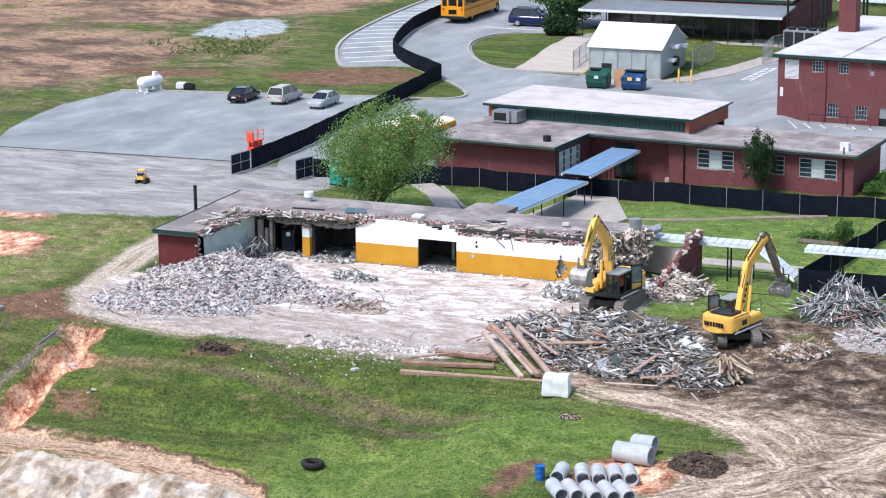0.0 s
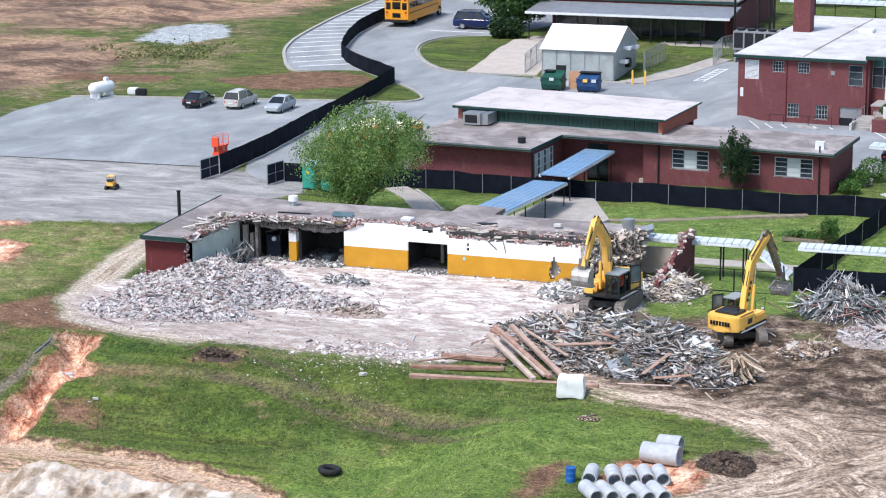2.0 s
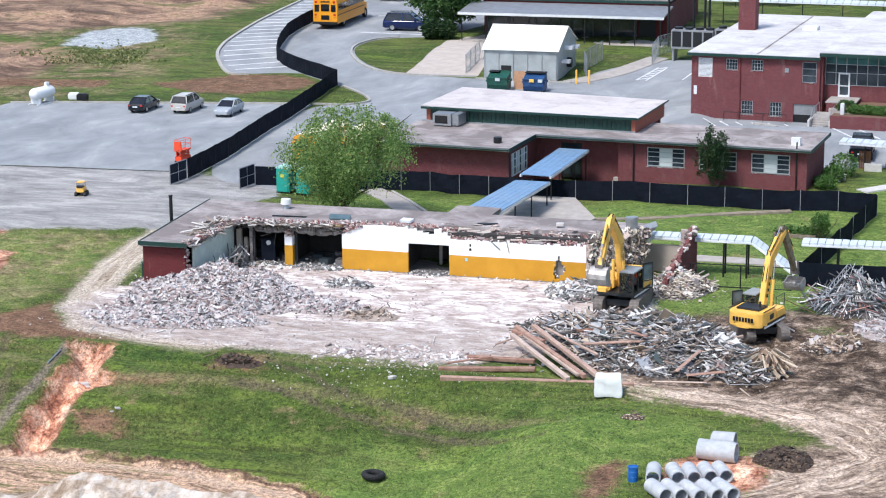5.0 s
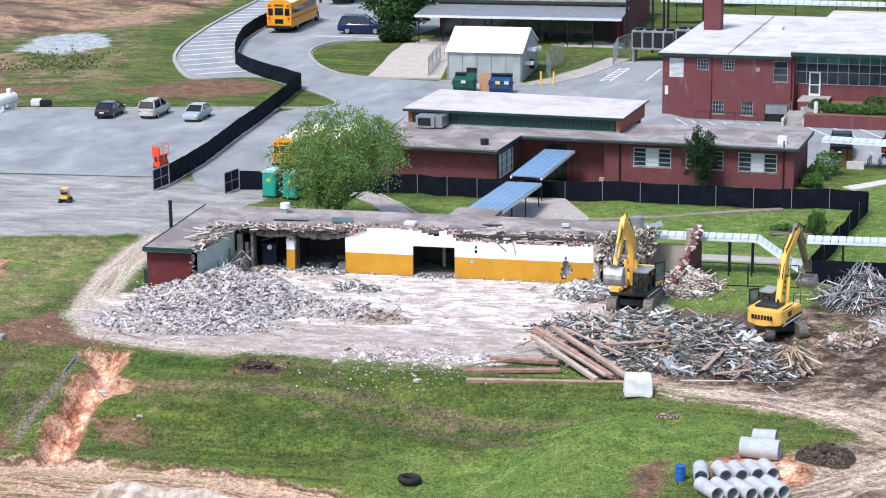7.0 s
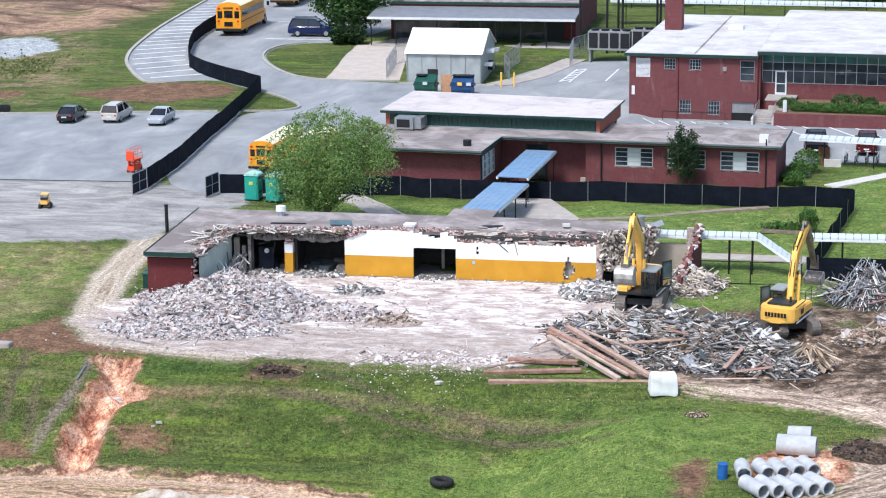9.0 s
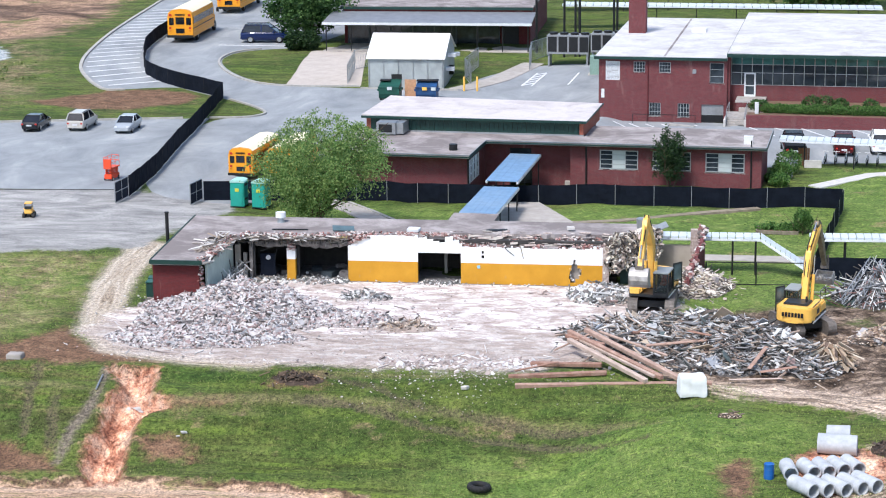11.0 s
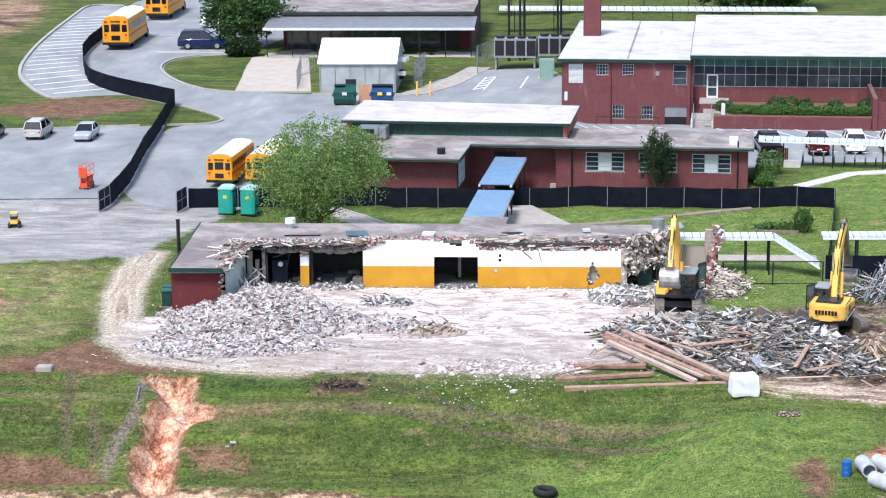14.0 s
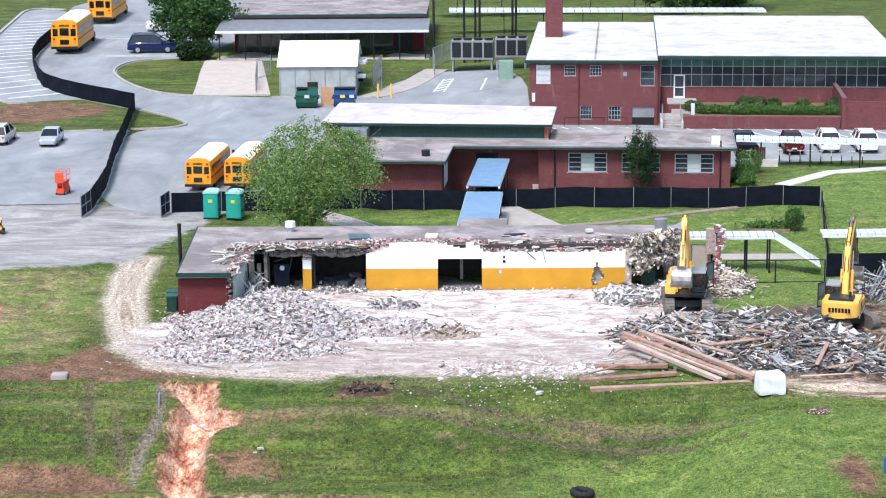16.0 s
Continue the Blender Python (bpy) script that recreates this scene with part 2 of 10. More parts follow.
def path_sdf(px, py, line, width):
    """Positive within width/2 of a polyline."""
    d = np.full(px.shape, 1e9)
    for (ax, ay), (bx, by) in zip(line, line[1:]):
        ex, ey = bx - ax, by - ay
        t = np.clip(((px - ax) * ex + (py - ay) * ey) / (ex * ex + ey * ey), 0, 1)
        d = np.minimum(d, np.hypot(px - ax - ex * t, py - ay - ey * t))
    return width / 2 - d


LOT = [(-57.4, 62.8), (-52.5, 64.1), (-42.1, 65.9), (-29, 68.6), (-26.4, 69.2), (-25.6, 55.2), (-23.4, 35.2), (-22.7, 30.4), (-35.8, 30.2), (-50, 28.6), (-54.2, 38.3), (-56.3, 45.6), (-57.9, 53)]
GRAVEL = [(-50, 28.6), (-35.8, 30.2), (-22.7, 30.4), (-14.3, 26.9), (-12.9, 22.4), (-15.2, 14.6), (-16.5, 8.2), (-24, 6.6), (-31, 4.5), (-45, 6), (-60.4, 14.6), (-59, 25.6)]
ROAD = [(-23.1, 29.4), (-25.6, 53), (-26.5, 68.5), (-21.7, 70), (-21.3, 73.1), (-24.2, 77.2), (-28.3, 81.8), (-33.9, 87.5), (-38.4, 93.3), (-42.4, 100.7), (-45.3, 112.9), (-46.5, 128),
        (-50, 150), (-52, 185), (-22, 185), (-20, 150), (-25.2, 116.6), (-33.2, 113.8), (-34.4, 107.3), (-32.7, 101.5), (-29.1, 95.3), (-24.2, 90.7), (-15, 89), (-3.8, 88.5), (-2.6, 96.6), (3.8, 105.4),
        (13, 103), (12.5, 69), (18, 68.4), (25.5, 67.8), (25.5, 64), (27, 62.5), (50, 61), (75, 60), (75, 44), (32, 44), (28.6, 40), (14.8, 44), (-4, 46.5), (-8, 44), (-8.5, 30), (-12, 26.0), (-14, 24.6)]
STALLS = [(-36.4, 88.7), (-41.9, 85.9), (-44.2, 89.7), (-46.2, 93.5), (-48.2, 97.6), (-49.7, 102), (-51.2, 109), (-53, 121.6), (-54.6, 136.4), (-56.2, 156), (-57.3, 169), (-50, 167), (-46.6, 128), (-45.5, 112.9), (-42.5, 101.5), (-38.4, 93.8), (-33.4, 87.9)]
SLAB = [(-9.5, -18.2), (-2, -19.2), (6, -19.6), (14, -19.6), (19, -15), (21, -8), (21.6, -4), (21.4, 0.5), (16, 0.5), (0, 0.5), (-8, 0.5), (-9, -5), (-13, -8), (-14, -14)]
TRACK = [(-15.8, 9), (-15.8, 4), (-15.3, -2), (-14, -8.5), (-12.9, -13), (-10.4, -16.8), (-6, -18.3), (-2, -18.8)]
MUD = [(22.5, -8), (26.8, -5), (31, -3.5), (40, -5), (60, -10), (70, -30), (60, -52), (31, -52), (31.3, -40), (31.6, -37.2), (32, -35.3), (32.5, -32.5), (31.6, -30.6), (33, -29.4), (34.6, -28.4), (34.2, -27.2), (32, -24.9), (29.1, -24.1), (26.7, -23.2), (25, -21.4), (23.8, -20.9), (20, -19.7)]
CLAY = [(-10.3, -20.1), (-7.2, -20.4), (-6.8, -23.3), (-5.6, -23.9), (-5.5, -24.5), (-6.6, -25), (-7, -26.1), (-7, -27.9), (-6.6, -30.9), (-8.3, -31.2), (-9.4, -28.9), (-9.2, -26.9), (-9, -24.2), (-8.8, -22.6)]
FRONT = [(-60, -32.5), (-17, -31), (-10.8, -31.2), (-8.4, -30.7), (-1.6, -30.9), (2.8, -31.3), (6, -32.5), (9, -33), (10.8, -34.5), (13, -38), (13, -60), (-60, -60)]
FIELD = [(-250, 60), (-101.8, 99), (-80.6, 108.2), (-74.1, 114.3), (-67.9, 119.4), (-61.5, 125), (-60, 145), (-64, 170), (-95, 200), (-250, 240)]
BACKDIRT = [(-47.8, 77.8), (-45.2, 81.5), (-41.8, 85.7), (-36, 87.5), (-30.8, 82.7), (-30.7, 77.7), (-35.9, 73.8), (-41.3, 73.8)]
PUDDLE = [(-70, 101.5), (-71.2, 108), (-71.4, 112.5), (-68, 116), (-65, 116), (-61.8, 111.2), (-60.2, 106.6), (-62.6, 100.2), (-66.2, 100.2)]
LEFTEARTH = [(-80, -17), (-40, -16.6), (-19.5, -16.9), (-16.4, -15.2), (-15.4, -12.4), (-14.6, -13.5), (-12.2, -16.6), (-9.5, -18), (-7, -19.4), (-11, -19.8), (-30, -19.4), (-80, -19.5)]
LEFTMUD = [(-17.6, -27.6), (-14, -27.6), (-10.6, -28.8), (-9.9, -30.6), (-22, -30.8), (-40, -30), (-30, -28)]
CUTSIDE = [(-6.4, -27.2), (-4.2, -26.9), (-3.2, -28.8), (-5.8, -29.2)]
DIRTSTRIP = [(-66, 78.2), (-53.5, 78.6), (-51.8, 74.7), (-66, 72.1)]
DARKSOIL = [(21.5, -8), (24.6, -6.2), (26.9, -4.8), (31, -4), (38, -6), (46, -10), (46, -20), (34.9, -21), (31.9, -20.4), (29, -20.3), (26, -20.2), (22, -19.5)]
PAD = [(27.8, -32), (28.8, -30.9), (30.9, -30.9), (32.5, -32.5), (32.2, -34.8), (30.8, -36.4), (28.9, -37.7), (27.6, -35.6)]
BARE = [(24.1, -34), (25.2, -32.6), (25.9, -34.6), (25.3, -38.4), (24.3, -38.5)]
BARE2 = [(-5.8, -23.7), (-2.4, -23.8), (-2.6, -24.4), (-5.4, -24.7)]
BRUSH = [(-0.4, -22.4), (-0.3, -20.6), (2.2, -20.1), (2.7, -21.9)]
TYRES = [[(2.2, -20.4), (4, -21.6), (5.8, -22.3), (7.2, -23.6), (11.4, -24.6), (15.2, -25.7), (18, -26.2)], [(1.4, -23.5), (5.3, -24.3), (8.5, -25.4), (11, -26.1), (15, -26.9), (20.4, -29.1)], [(-14.3, -20.1), (-13.7, -23.5), (-13.0, -27.1)], [(-12.2, -23.9), (-11.3, -27.7)]]
TRAILS = [[(-5.5, -23.9), (0, -23.6), (6, -23.9), (14, -25.0), (21, -26.6)], [(-9.9, -23.4), (-14, -22.8), (-22, -22.9)], [(1, -20.4), (8, -20.7), (13.5, -20.9)]]
LANES = [([(23, -21), (25.9, -21.6), (28.1, -21.9), (30.6, -22.4), (33.1, -24), (35.4, -26.6), (37.4, -29.4), (42, -36)], 2.6), ([(27, -42), (32.4, -36), (34.8, -33.3), (36.9, -31), (39.1, -28.3), (41, -25.2), (48, -17)], 3.6), ([(35.9, -22.6), (38.1, -23.8), (44, -23)], 1.8), ([(34.2, -23.2), (36.6, -24.8), (39.2, -30.1)], 2.0), ([(32, -31), (33.4, -34), (31.6, -40)], 1.4)]
ORANGE = [(-50, -1), (-28.4, -0.6), (-25.7, -0.4), (-23.6, -1.2), (-22.2, -6.3), (-23.6, -8.1), (-50, -9)]
PALESTRIP = [(-46, 5.4), (-32.2, 5.2), (-28.1, 5.6), (-27.1, 4), (-30.7, 2.8), (-46, 3)]
FIELD2 = [(-250, 40), (-68.1, 60.8), (-63, 72.1), (-64.8, 94.1), (-75.2, 101.5), (-101.3, 102.3), (-250, 80)]
DRIVE = [(-24.8, 114.3), (-18.2, 115.2), (-14.8, 90.7), (-23.2, 90.5)]



def rounded_line(line, closed=False, times=2):
    """Corners cut off twice, for kerbs and edges laid in curves."""
    for _ in range(times):
        out = [] if closed else [line[0]]
        n = len(line)
        for i in range(n if closed else n - 1):
            (ax, ay), (bx, by) = line[i], line[(i + 1) % n]
            out += [(ax * 0.75 + bx * 0.25, ay * 0.75 + by * 0.25), (ax * 0.25 + bx * 0.75, ay * 0.25 + by * 0.75)]
        line = out if closed else out + [line[-1]]
    return line


LEFTDRY = [(-70, -15.5), (-18, -14.5), (-17, -4), (-17.5, 5.5), (-70, 8)]
LUSH = [(-6.5, -20.3), (3, -20.6), (13, -20.4), (13.5, -21.4), (5, -21.6), (-6, -21.6)]
FRESH = [(9, -29), (16, -28.5), (22, -25), (27, -25.5), (30, -28), (27, -33), (24, -39), (12, -41)]
LAWN = [(-9, 6), (18, 6), (21, -6), (28, -5), (75, 4), (75, 43), (33, 41), (29, 25), (-9, 25)]
LEFTLAWN = [(-45, -13.5), (-17.5, -13.5), (-17.5, 4), (-45, 3)]
OLIVE = [(-4.5, -20.6), (12, -20.6), (16, -23), (15, -27), (8, -28), (-3.5, -27)]
ROUGH = [(-48.7, 74.1), (-50.6, 94.1), (-60.2, 118.5), (-62, 160), (-250, 200), (-250, 20), (-59.2, 32), (-59.9, 61.8), (-53.8, 68)]
GREENPATCH = [(31.9, -7.8), (33, -6.3), (34.4, -9), (33, -9.3)]
xs = np.unique(np.concatenate([np.linspace(-2500, -150, 14), np.linspace(-150, -60, 46), np.linspace(-60, -18, 85), np.linspace(-18, 38, 170), np.linspace(38, 70, 40), np.linspace(70, 150, 24), np.linspace(150, 2500, 14)]))
ys = np.unique(np.concatenate([np.linspace(-900, -60, 10), np.linspace(-60, 10, 200), np.linspace(10, 70, 110), np.linspace(70, 190, 150), np.linspace(190, 400, 30), np.linspace(400, 4000, 14)]))
GX, GY = np.meshgrid(xs, ys)


def np_s(u):
    u = np.clip(u, 0, 1)
    return u * u * (3 - 2 * u)


def fbm(x, y, s, seed):
    """Cheap lattice noise, three octaves, for the ground's relief."""
    r = np.random.RandomState(seed)
    tab = r.rand(256, 256)
    out, amp = 0, 1.0
    for _ in range(3):
        u, v = x / s, y / s
        iu, iv = np.floor(u).astype(int), np.floor(v).astype(int)
        fu, fv = np_s(u - iu), np_s(v - iv)
        g = lambda a, b: tab[(iu + a) % 256, (iv + b) % 256]
        out = out + amp * ((g(0, 0) * (1 - fu) + g(1, 0) * fu) * (1 - fv) + (g(0, 1) * (1 - fu) + g(1, 1) * fu) * fv - 0.5)
        amp, s = amp * 0.5, s * 0.5
    return out


GZ = -2.7 * np_s((-GY - 21.0) / 9.5) * (1 - np_s((GX - 14) / 9)) + np.interp(GY, FALL_Y, FALL_Z) * (1 - np_s((GX - 2) / 20))
sd = {"lot": sdf(GX, GY, LOT), "gravel": sdf(GX, GY, GRAVEL), "road": np.maximum(sdf(GX, GY, rounded_line(ROAD, True)), sdf(GX, GY, rounded_line(STALLS, True))), "slab": sdf(GX, GY, SLAB),
      "track": path_sdf(GX, GY, TRACK, 2.7), "rut": np.maximum(path_sdf(GX, GY, [(x - 0.85, y - 0.3) for x, y in TRACK], 0.75), path_sdf(GX, GY, [(x + 0.85, y + 0.3) for x, y in TRACK], 0.75)),
      "dark": sdf(GX, GY, DARKSOIL), "pale": np.maximum.reduce([path_sdf(GX, GY, r, q) for r, q in LANES]), "stone": path_sdf(GX, GY, [(-10.2, -20.6), (-9.8, -23.8), (-10, -24.8), (-10.4, -26.8), (-10.6, -29.1)], 0.55), "tyre": np.maximum.reduce([path_sdf(GX, GY, r, 0.55) for r in TYRES]), "trail": np.maximum.reduce([path_sdf(GX, GY, r, 0.6) for r in TRAILS]), "tan": sdf(GX, GY, FRONT), "mud": sdf(GX, GY, MUD), "clay": np.maximum.reduce([sdf(GX, GY, q) for q in (CLAY, PAD, ORANGE, PALESTRIP)]),
      "field": np.maximum(sdf(GX, GY, FIELD), sdf(GX, GY, FIELD2)), "earth": np.maximum.reduce([sdf(GX, GY, q) for q in (BACKDIRT, LEFTEARTH, LEFTMUD, CUTSIDE, DIRTSTRIP, BARE, BARE2, BRUSH)]), "puddle": sdf(GX, GY, PUDDLE),
      "drive": sdf(GX, GY, DRIVE), "rough": np.maximum(sdf(GX, GY, ROUGH), sdf(GX, GY, LEFTDRY) + 0.5), "lush": sdf(GX, GY, LUSH), "dry": sdf(GX, GY, LEFTDRY), "fresh": np.maximum.reduce([sdf(GX, GY, q) for q in (FRESH, LAWN, LEFTLAWN)]), "olive": sdf(GX, GY, OLIVE)}
for key in ("mud", "dark"):
    sd[key] = np.minimum(sd[key], -sdf(GX, GY, GREENPATCH))
hard = np.maximum.reduce([sd["lot"], sd["road"], sd["gravel"], sd["slab"], sd["track"], sd["puddle"]])
soft = np_s((-hard) / 3.0)
GZ = GZ + soft * (0.22 * fbm(GX, GY, 5.0, 3) + 0.1 * fbm(GX, GY, 1.6, 5))
GZ = GZ + np_s(sd["mud"] / 2) * (0.35 * fbm(GX, GY, 3.0, 8) + 0.15 * fbm(GX, GY, 1.0, 9))
GZ = GZ + np_s(sd["field"] / 6) * 1.3 * fbm(GX, GY, 12.0, 10) * np_s((GY - 60) / 30)
# sunken yard before the basement windows of the two-storey block
yard = np_s((GX - 12.5) / 2.5) * (1 - np_s((GX - 24.9) / 0.6)) * np_s((GY - 60.5) / 1.5) * (1 - np_s((GY - 70) / 1.0))
GZ = GZ * (1 - yard) - 0.95 * yard
# worn ledges and mower ruts that run along the bank
onbank = np_s((-GY - 20.0) / 1.2) * np_s((GY + 33.0) / 2.0) * (1 - np_s((GX - 20) / 10))
GZ = GZ + onbank * (0.42 * fbm(GX * 0.1, GY, 1.7, 21) + 0.16 * fbm(GX * 0.16, GY, 0.8, 22))
GZ = GZ - 0.22 * onbank * np_s(1 - abs(GY + 22.2 + 0.05 * GX) / 0.9)
# the washed-out cut in the bank
cut = sdf(GX, GY, CLAY)
GZ = GZ - 1.0 * np_s((cut + 0.2) / 0.9) + np_s((cut + 0.6) / 1.2) * (0.6 * fbm(GX, GY, 1.3, 12) + 0.35 * fbm(GX, GY, 0.7, 13))
GZ = GZ - 0.4 * np_s((sd["tan"] + 0.1) / 0.4)
# tracks pressed into the bank, running along it
GZ = GZ - 0.12 * np_s((sd["tyre"] + 0.25) / 0.45)


def ground_height(x, y):
    """The sheet's height, read between its own grid points."""
    i = min(max(int(np.searchsorted(xs, x)) - 1, 0), len(xs) - 2)
    j = min(max(int(np.searchsorted(ys, y)) - 1, 0), len(ys) - 2)
    u, v = (x - xs[i]) / (xs[i + 1] - xs[i]), (y - ys[j]) / (ys[j + 1] - ys[j])
    return float((GZ[j, i] * (1 - u) + GZ[j, i + 1] * u) * (1 - v) + (GZ[j + 1, i] * (1 - u) + GZ[j + 1, i + 1] * u) * v)


def ground_material():
    m = Mat("ground_cover", 0.95, 0, 0.15)
    wob = m.math("SUBTRACT", m.noise(0.5, 6, 0.65), 0.5)
    wob2 = m.math("SUBTRACT", m.noise(2.6, 5, 0.65), 0.5)

    def zone(name, soft, amp, amp2=0.6):
        v = m.math("ADD", m.attr(name), m.math("MULTIPLY", wob, amp))
        v = m.math("ADD", v, m.math("MULTIPLY", wob2, amp2))
        return m.step(v, -soft, soft)

    n_big, n_mid, n_fine = m.noise(0.12, 5, 0.6), m.noise(0.9, 6, 0.7), m.noise(7, 5, 0.75)
    grass = m.ramp(n_mid, [(0.32, (0.036, 0.066, 0.018)), (0.5, (0.077, 0.12, 0.029)), (0.68, (0.15, 0.195, 0.05))])
    band = m.noise(0.55, 6, 0.68, 0.0, stretch=((0.1, 1.0, 1), 3))
    grass = m.mix(m.step(n_big, 0.42, 0.68), grass, m.ramp(n_fine, [(0.3, (0.09, 0.12, 0.03)), (0.7, (0.2, 0.215, 0.07))]))
    grass = m.mix(m.math("MULTIPLY", m.step(band, 0.47, 0.62), 0.85), grass, m.ramp(n_fine, [(0.3, (0.025, 0.055, 0.014)), (0.7, (0.07, 0.1, 0.025))]))
    grass = m.mix(m.math("MULTIPLY", m.step(m.noise(0.35, 6, 0.7, 0.4, stretch=((0.3, 1.0, 1), -6)), 0.52, 0.7), 0.6), grass, m.ramp(n_fine, [(0.3, (0.13, 0.115, 0.05)), (0.7, (0.26, 0.235, 0.12))]))
    grass = m.mix(m.math("MULTIPLY", m.step(n_fine, 0.45, 0.72), 0.25), grass, (0.045, 0.075, 0.016))
    grass = m.mix(m.math("MULTIPLY", m.step(m.noise(0.55, 6, 0.7, 0.2, stretch=((0.3, 1.0, 1), 8)), 0.5, 0.64), 0.72), grass, m.ramp(n_fine, [(0.3, (0.1, 0.16, 0.025)), (0.7, (0.2, 0.25, 0.05))]))
    tuft = m.noise(2.6, 6, 0.75)
    grass = m.mix(m.math("MULTIPLY", m.step(tuft, 0.5, 0.66), 0.55), grass, (0.03, 0.05, 0.014))
    grass = m.mix(m.math("MULTIPLY", m.step(m.noise(3.4, 6, 0.75), 0.54, 0.7), 0.5), grass, (0.2, 0.25, 0.07))
    bare = m.ramp(n_fine, [(0.3, (0.16, 0.1, 0.06)), (0.7, (0.3, 0.22, 0.15))])
    streak = m.noise(0.9, 8, 0.74, 0.0, stretch=((0.12, 1.0, 1), 2))
    grass = m.mix(m.math("MULTIPLY", m.step(streak, 0.5, 0.6), 0.78), grass, m.ramp(n_fine, [(0.3, (0.028, 0.04, 0.014)), (0.7, (0.085, 0.085, 0.032))]))
    grass = m.mix(m.math("MULTIPLY", m.step(m.noise(0.7, 8, 0.76, 0.0, stretch=((0.16, 1.0, 1), -3)), 0.55, 0.66), 0.55), grass, m.ramp(n_fine, [(0.3, (0.1, 0.075, 0.04)), (0.7, (0.21, 0.16, 0.09))]))
    grass = m.mix(1.0, grass, (0.8, 0.83, 0.82), "MULTIPLY")
    grass = m.mix(m.math("MULTIPLY", zone("olive", 2.0, 6, 1), 0.45), grass, m.ramp(n_mid, [(0.32, (0.025, 0.045, 0.012)), (0.5, (0.06, 0.09, 0.02)), (0.7, (0.13, 0.15, 0.04))]))
    # lush strip; its dark green also carries the shade below the slab edge
    grass = m.mix(m.math("MULTIPLY", zone("lush", 0.4, 1.6, 0.8), 0.75), grass, m.ramp(n_mid, [(0.32, (0.016, 0.035, 0.01)), (0.5, (0.04, 0.08, 0.018)), (0.7, (0.09, 0.14, 0.03))]))
    grass = m.mix(m.math("MULTIPLY", zone("fresh", 2.0, 6, 1), 0.62), grass, m.ramp(n_mid, [(0.32, (0.068, 0.125, 0.03)), (0.5, (0.13, 0.205, 0.05)), (0.7, (0.25, 0.31, 0.095))]))
    grass = m.mix(m.math("MULTIPLY", zone("dry", 2.0, 5, 1), m.math("MULTIPLY", m.step(m.noise(0.3, 7, 0.74, 0.3), 0.4, 0.58), 0.7)), grass, m.ramp(n_mid, [(0.32, (0.13, 0.135, 0.05)), (0.5, (0.22, 0.225, 0.085)), (0.7, (0.36, 0.33, 0.17))]))
    ground = m.mix(m.math("MULTIPLY", m.step(m.noise(0.33, 7, 0.72), 0.58, 0.72), 0.75), grass, bare)
    earth = m.ramp(n_mid, [(0.3, (0.075, 0.045, 0.03)), (0.55, (0.17, 0.1, 0.065)), (0.75, (0.26, 0.17, 0.11))])
    field = m.ramp(m.noise(0.13, 8, 0.74, 0.0, stretch=((0.5, 1.0, 1), 20)), [(0.36, (0.055, 0.037, 0.03)), (0.44, (0.13, 0.085, 0.064)), (0.5, (0.25, 0.165, 0.12)), (0.55, (0.38, 0.25, 0.175)), (0.6, (0.2, 0.15, 0.09)), (0.66, (0.11, 0.13, 0.042))])
    field = m.mix(m.math("MULTIPLY", m.step(n_mid, 0.5, 0.66), 0.6), field, (0.06, 0.038, 0.028))
    field = m.mix(m.math("MULTIPLY", m.step(m.noise(0.07, 7, 0.7, 0.5), 0.52, 0.62), 0.7), field, m.ramp(n_mid, [(0.33, (0.05, 0.034, 0.027)), (0.5, (0.11, 0.075, 0.058)), (0.68, (0.2, 0.14, 0.105))]))
    ground = m.mix(m.math("MULTIPLY", m.math("MULTIPLY", zone("rough", 3, 12, 2), m.step(m.noise(0.22, 8, 0.75), 0.44, 0.6)), 0.85), ground, m.ramp(n_mid, [(0.33, (0.07, 0.05, 0.033)), (0.5, (0.2, 0.15, 0.095)), (0.66, (0.33, 0.27, 0.17))]))
    ground = m.mix(zone("field", 2.5, 14, 4), ground, field)
    ground = m.mix(zone("earth", 0.5, 3, 1.2), ground, earth)
    mud = m.ramp(m.noise(0.8, 9, 0.78, 0.0, stretch=((0.6, 1.2, 1), 38)), [(0.36, (0.045, 0.031, 0.024)), (0.46, (0.135, 0.098, 0.076)), (0.55, (0.32, 0.245, 0.195)), (0.66, (0.56, 0.45, 0.37))])
    ground = m.mix(zone("mud", 0.7, 5, 2), ground, mud)
    darks = m.ramp(m.noise(0.7, 9, 0.8, 0.0), [(0.41, (0.03, 0.021, 0.016)), (0.5, (0.1, 0.072, 0.055)), (0.57, (0.25, 0.19, 0.15)), (0.67, (0.5, 0.4, 0.325))])
    ground = m.mix(zone("dark", 1.2, 5, 2.5), ground, darks)
    sep = m.t.nodes.new("ShaderNodeSeparateXYZ")
    m.link(m.geo.outputs["Position"], sep.inputs[0])
    lane = m.t.nodes.new("ShaderNodeCombineXYZ")
    m.link(m.math("MULTIPLY", m.attr("pale"), 3.2), lane.inputs[0])
    m.link(m.math("MULTIPLY", sep.outputs[0], 0.3), lane.inputs[1])
    m.link(m.math("MULTIPLY", sep.outputs[1], 0.3), lane.inputs[2])
    pale = m.ramp(m.math("ADD", m.math("MULTIPLY", m.noise(1.0, 8, 0.72, 0.0, lane.outputs[0]), 0.85), m.math("MULTIPLY", n_fine, 0.15)), [(0.36, (0.075, 0.055, 0.043)), (0.45, (0.22, 0.165, 0.13)), (0.52, (0.46, 0.36, 0.29)), (0.62, (0.66, 0.55, 0.47))])
    ground = m.mix(m.math("MULTIPLY", zone("pale", 0.6, 3.0, 2.6), 0.8), ground, pale)
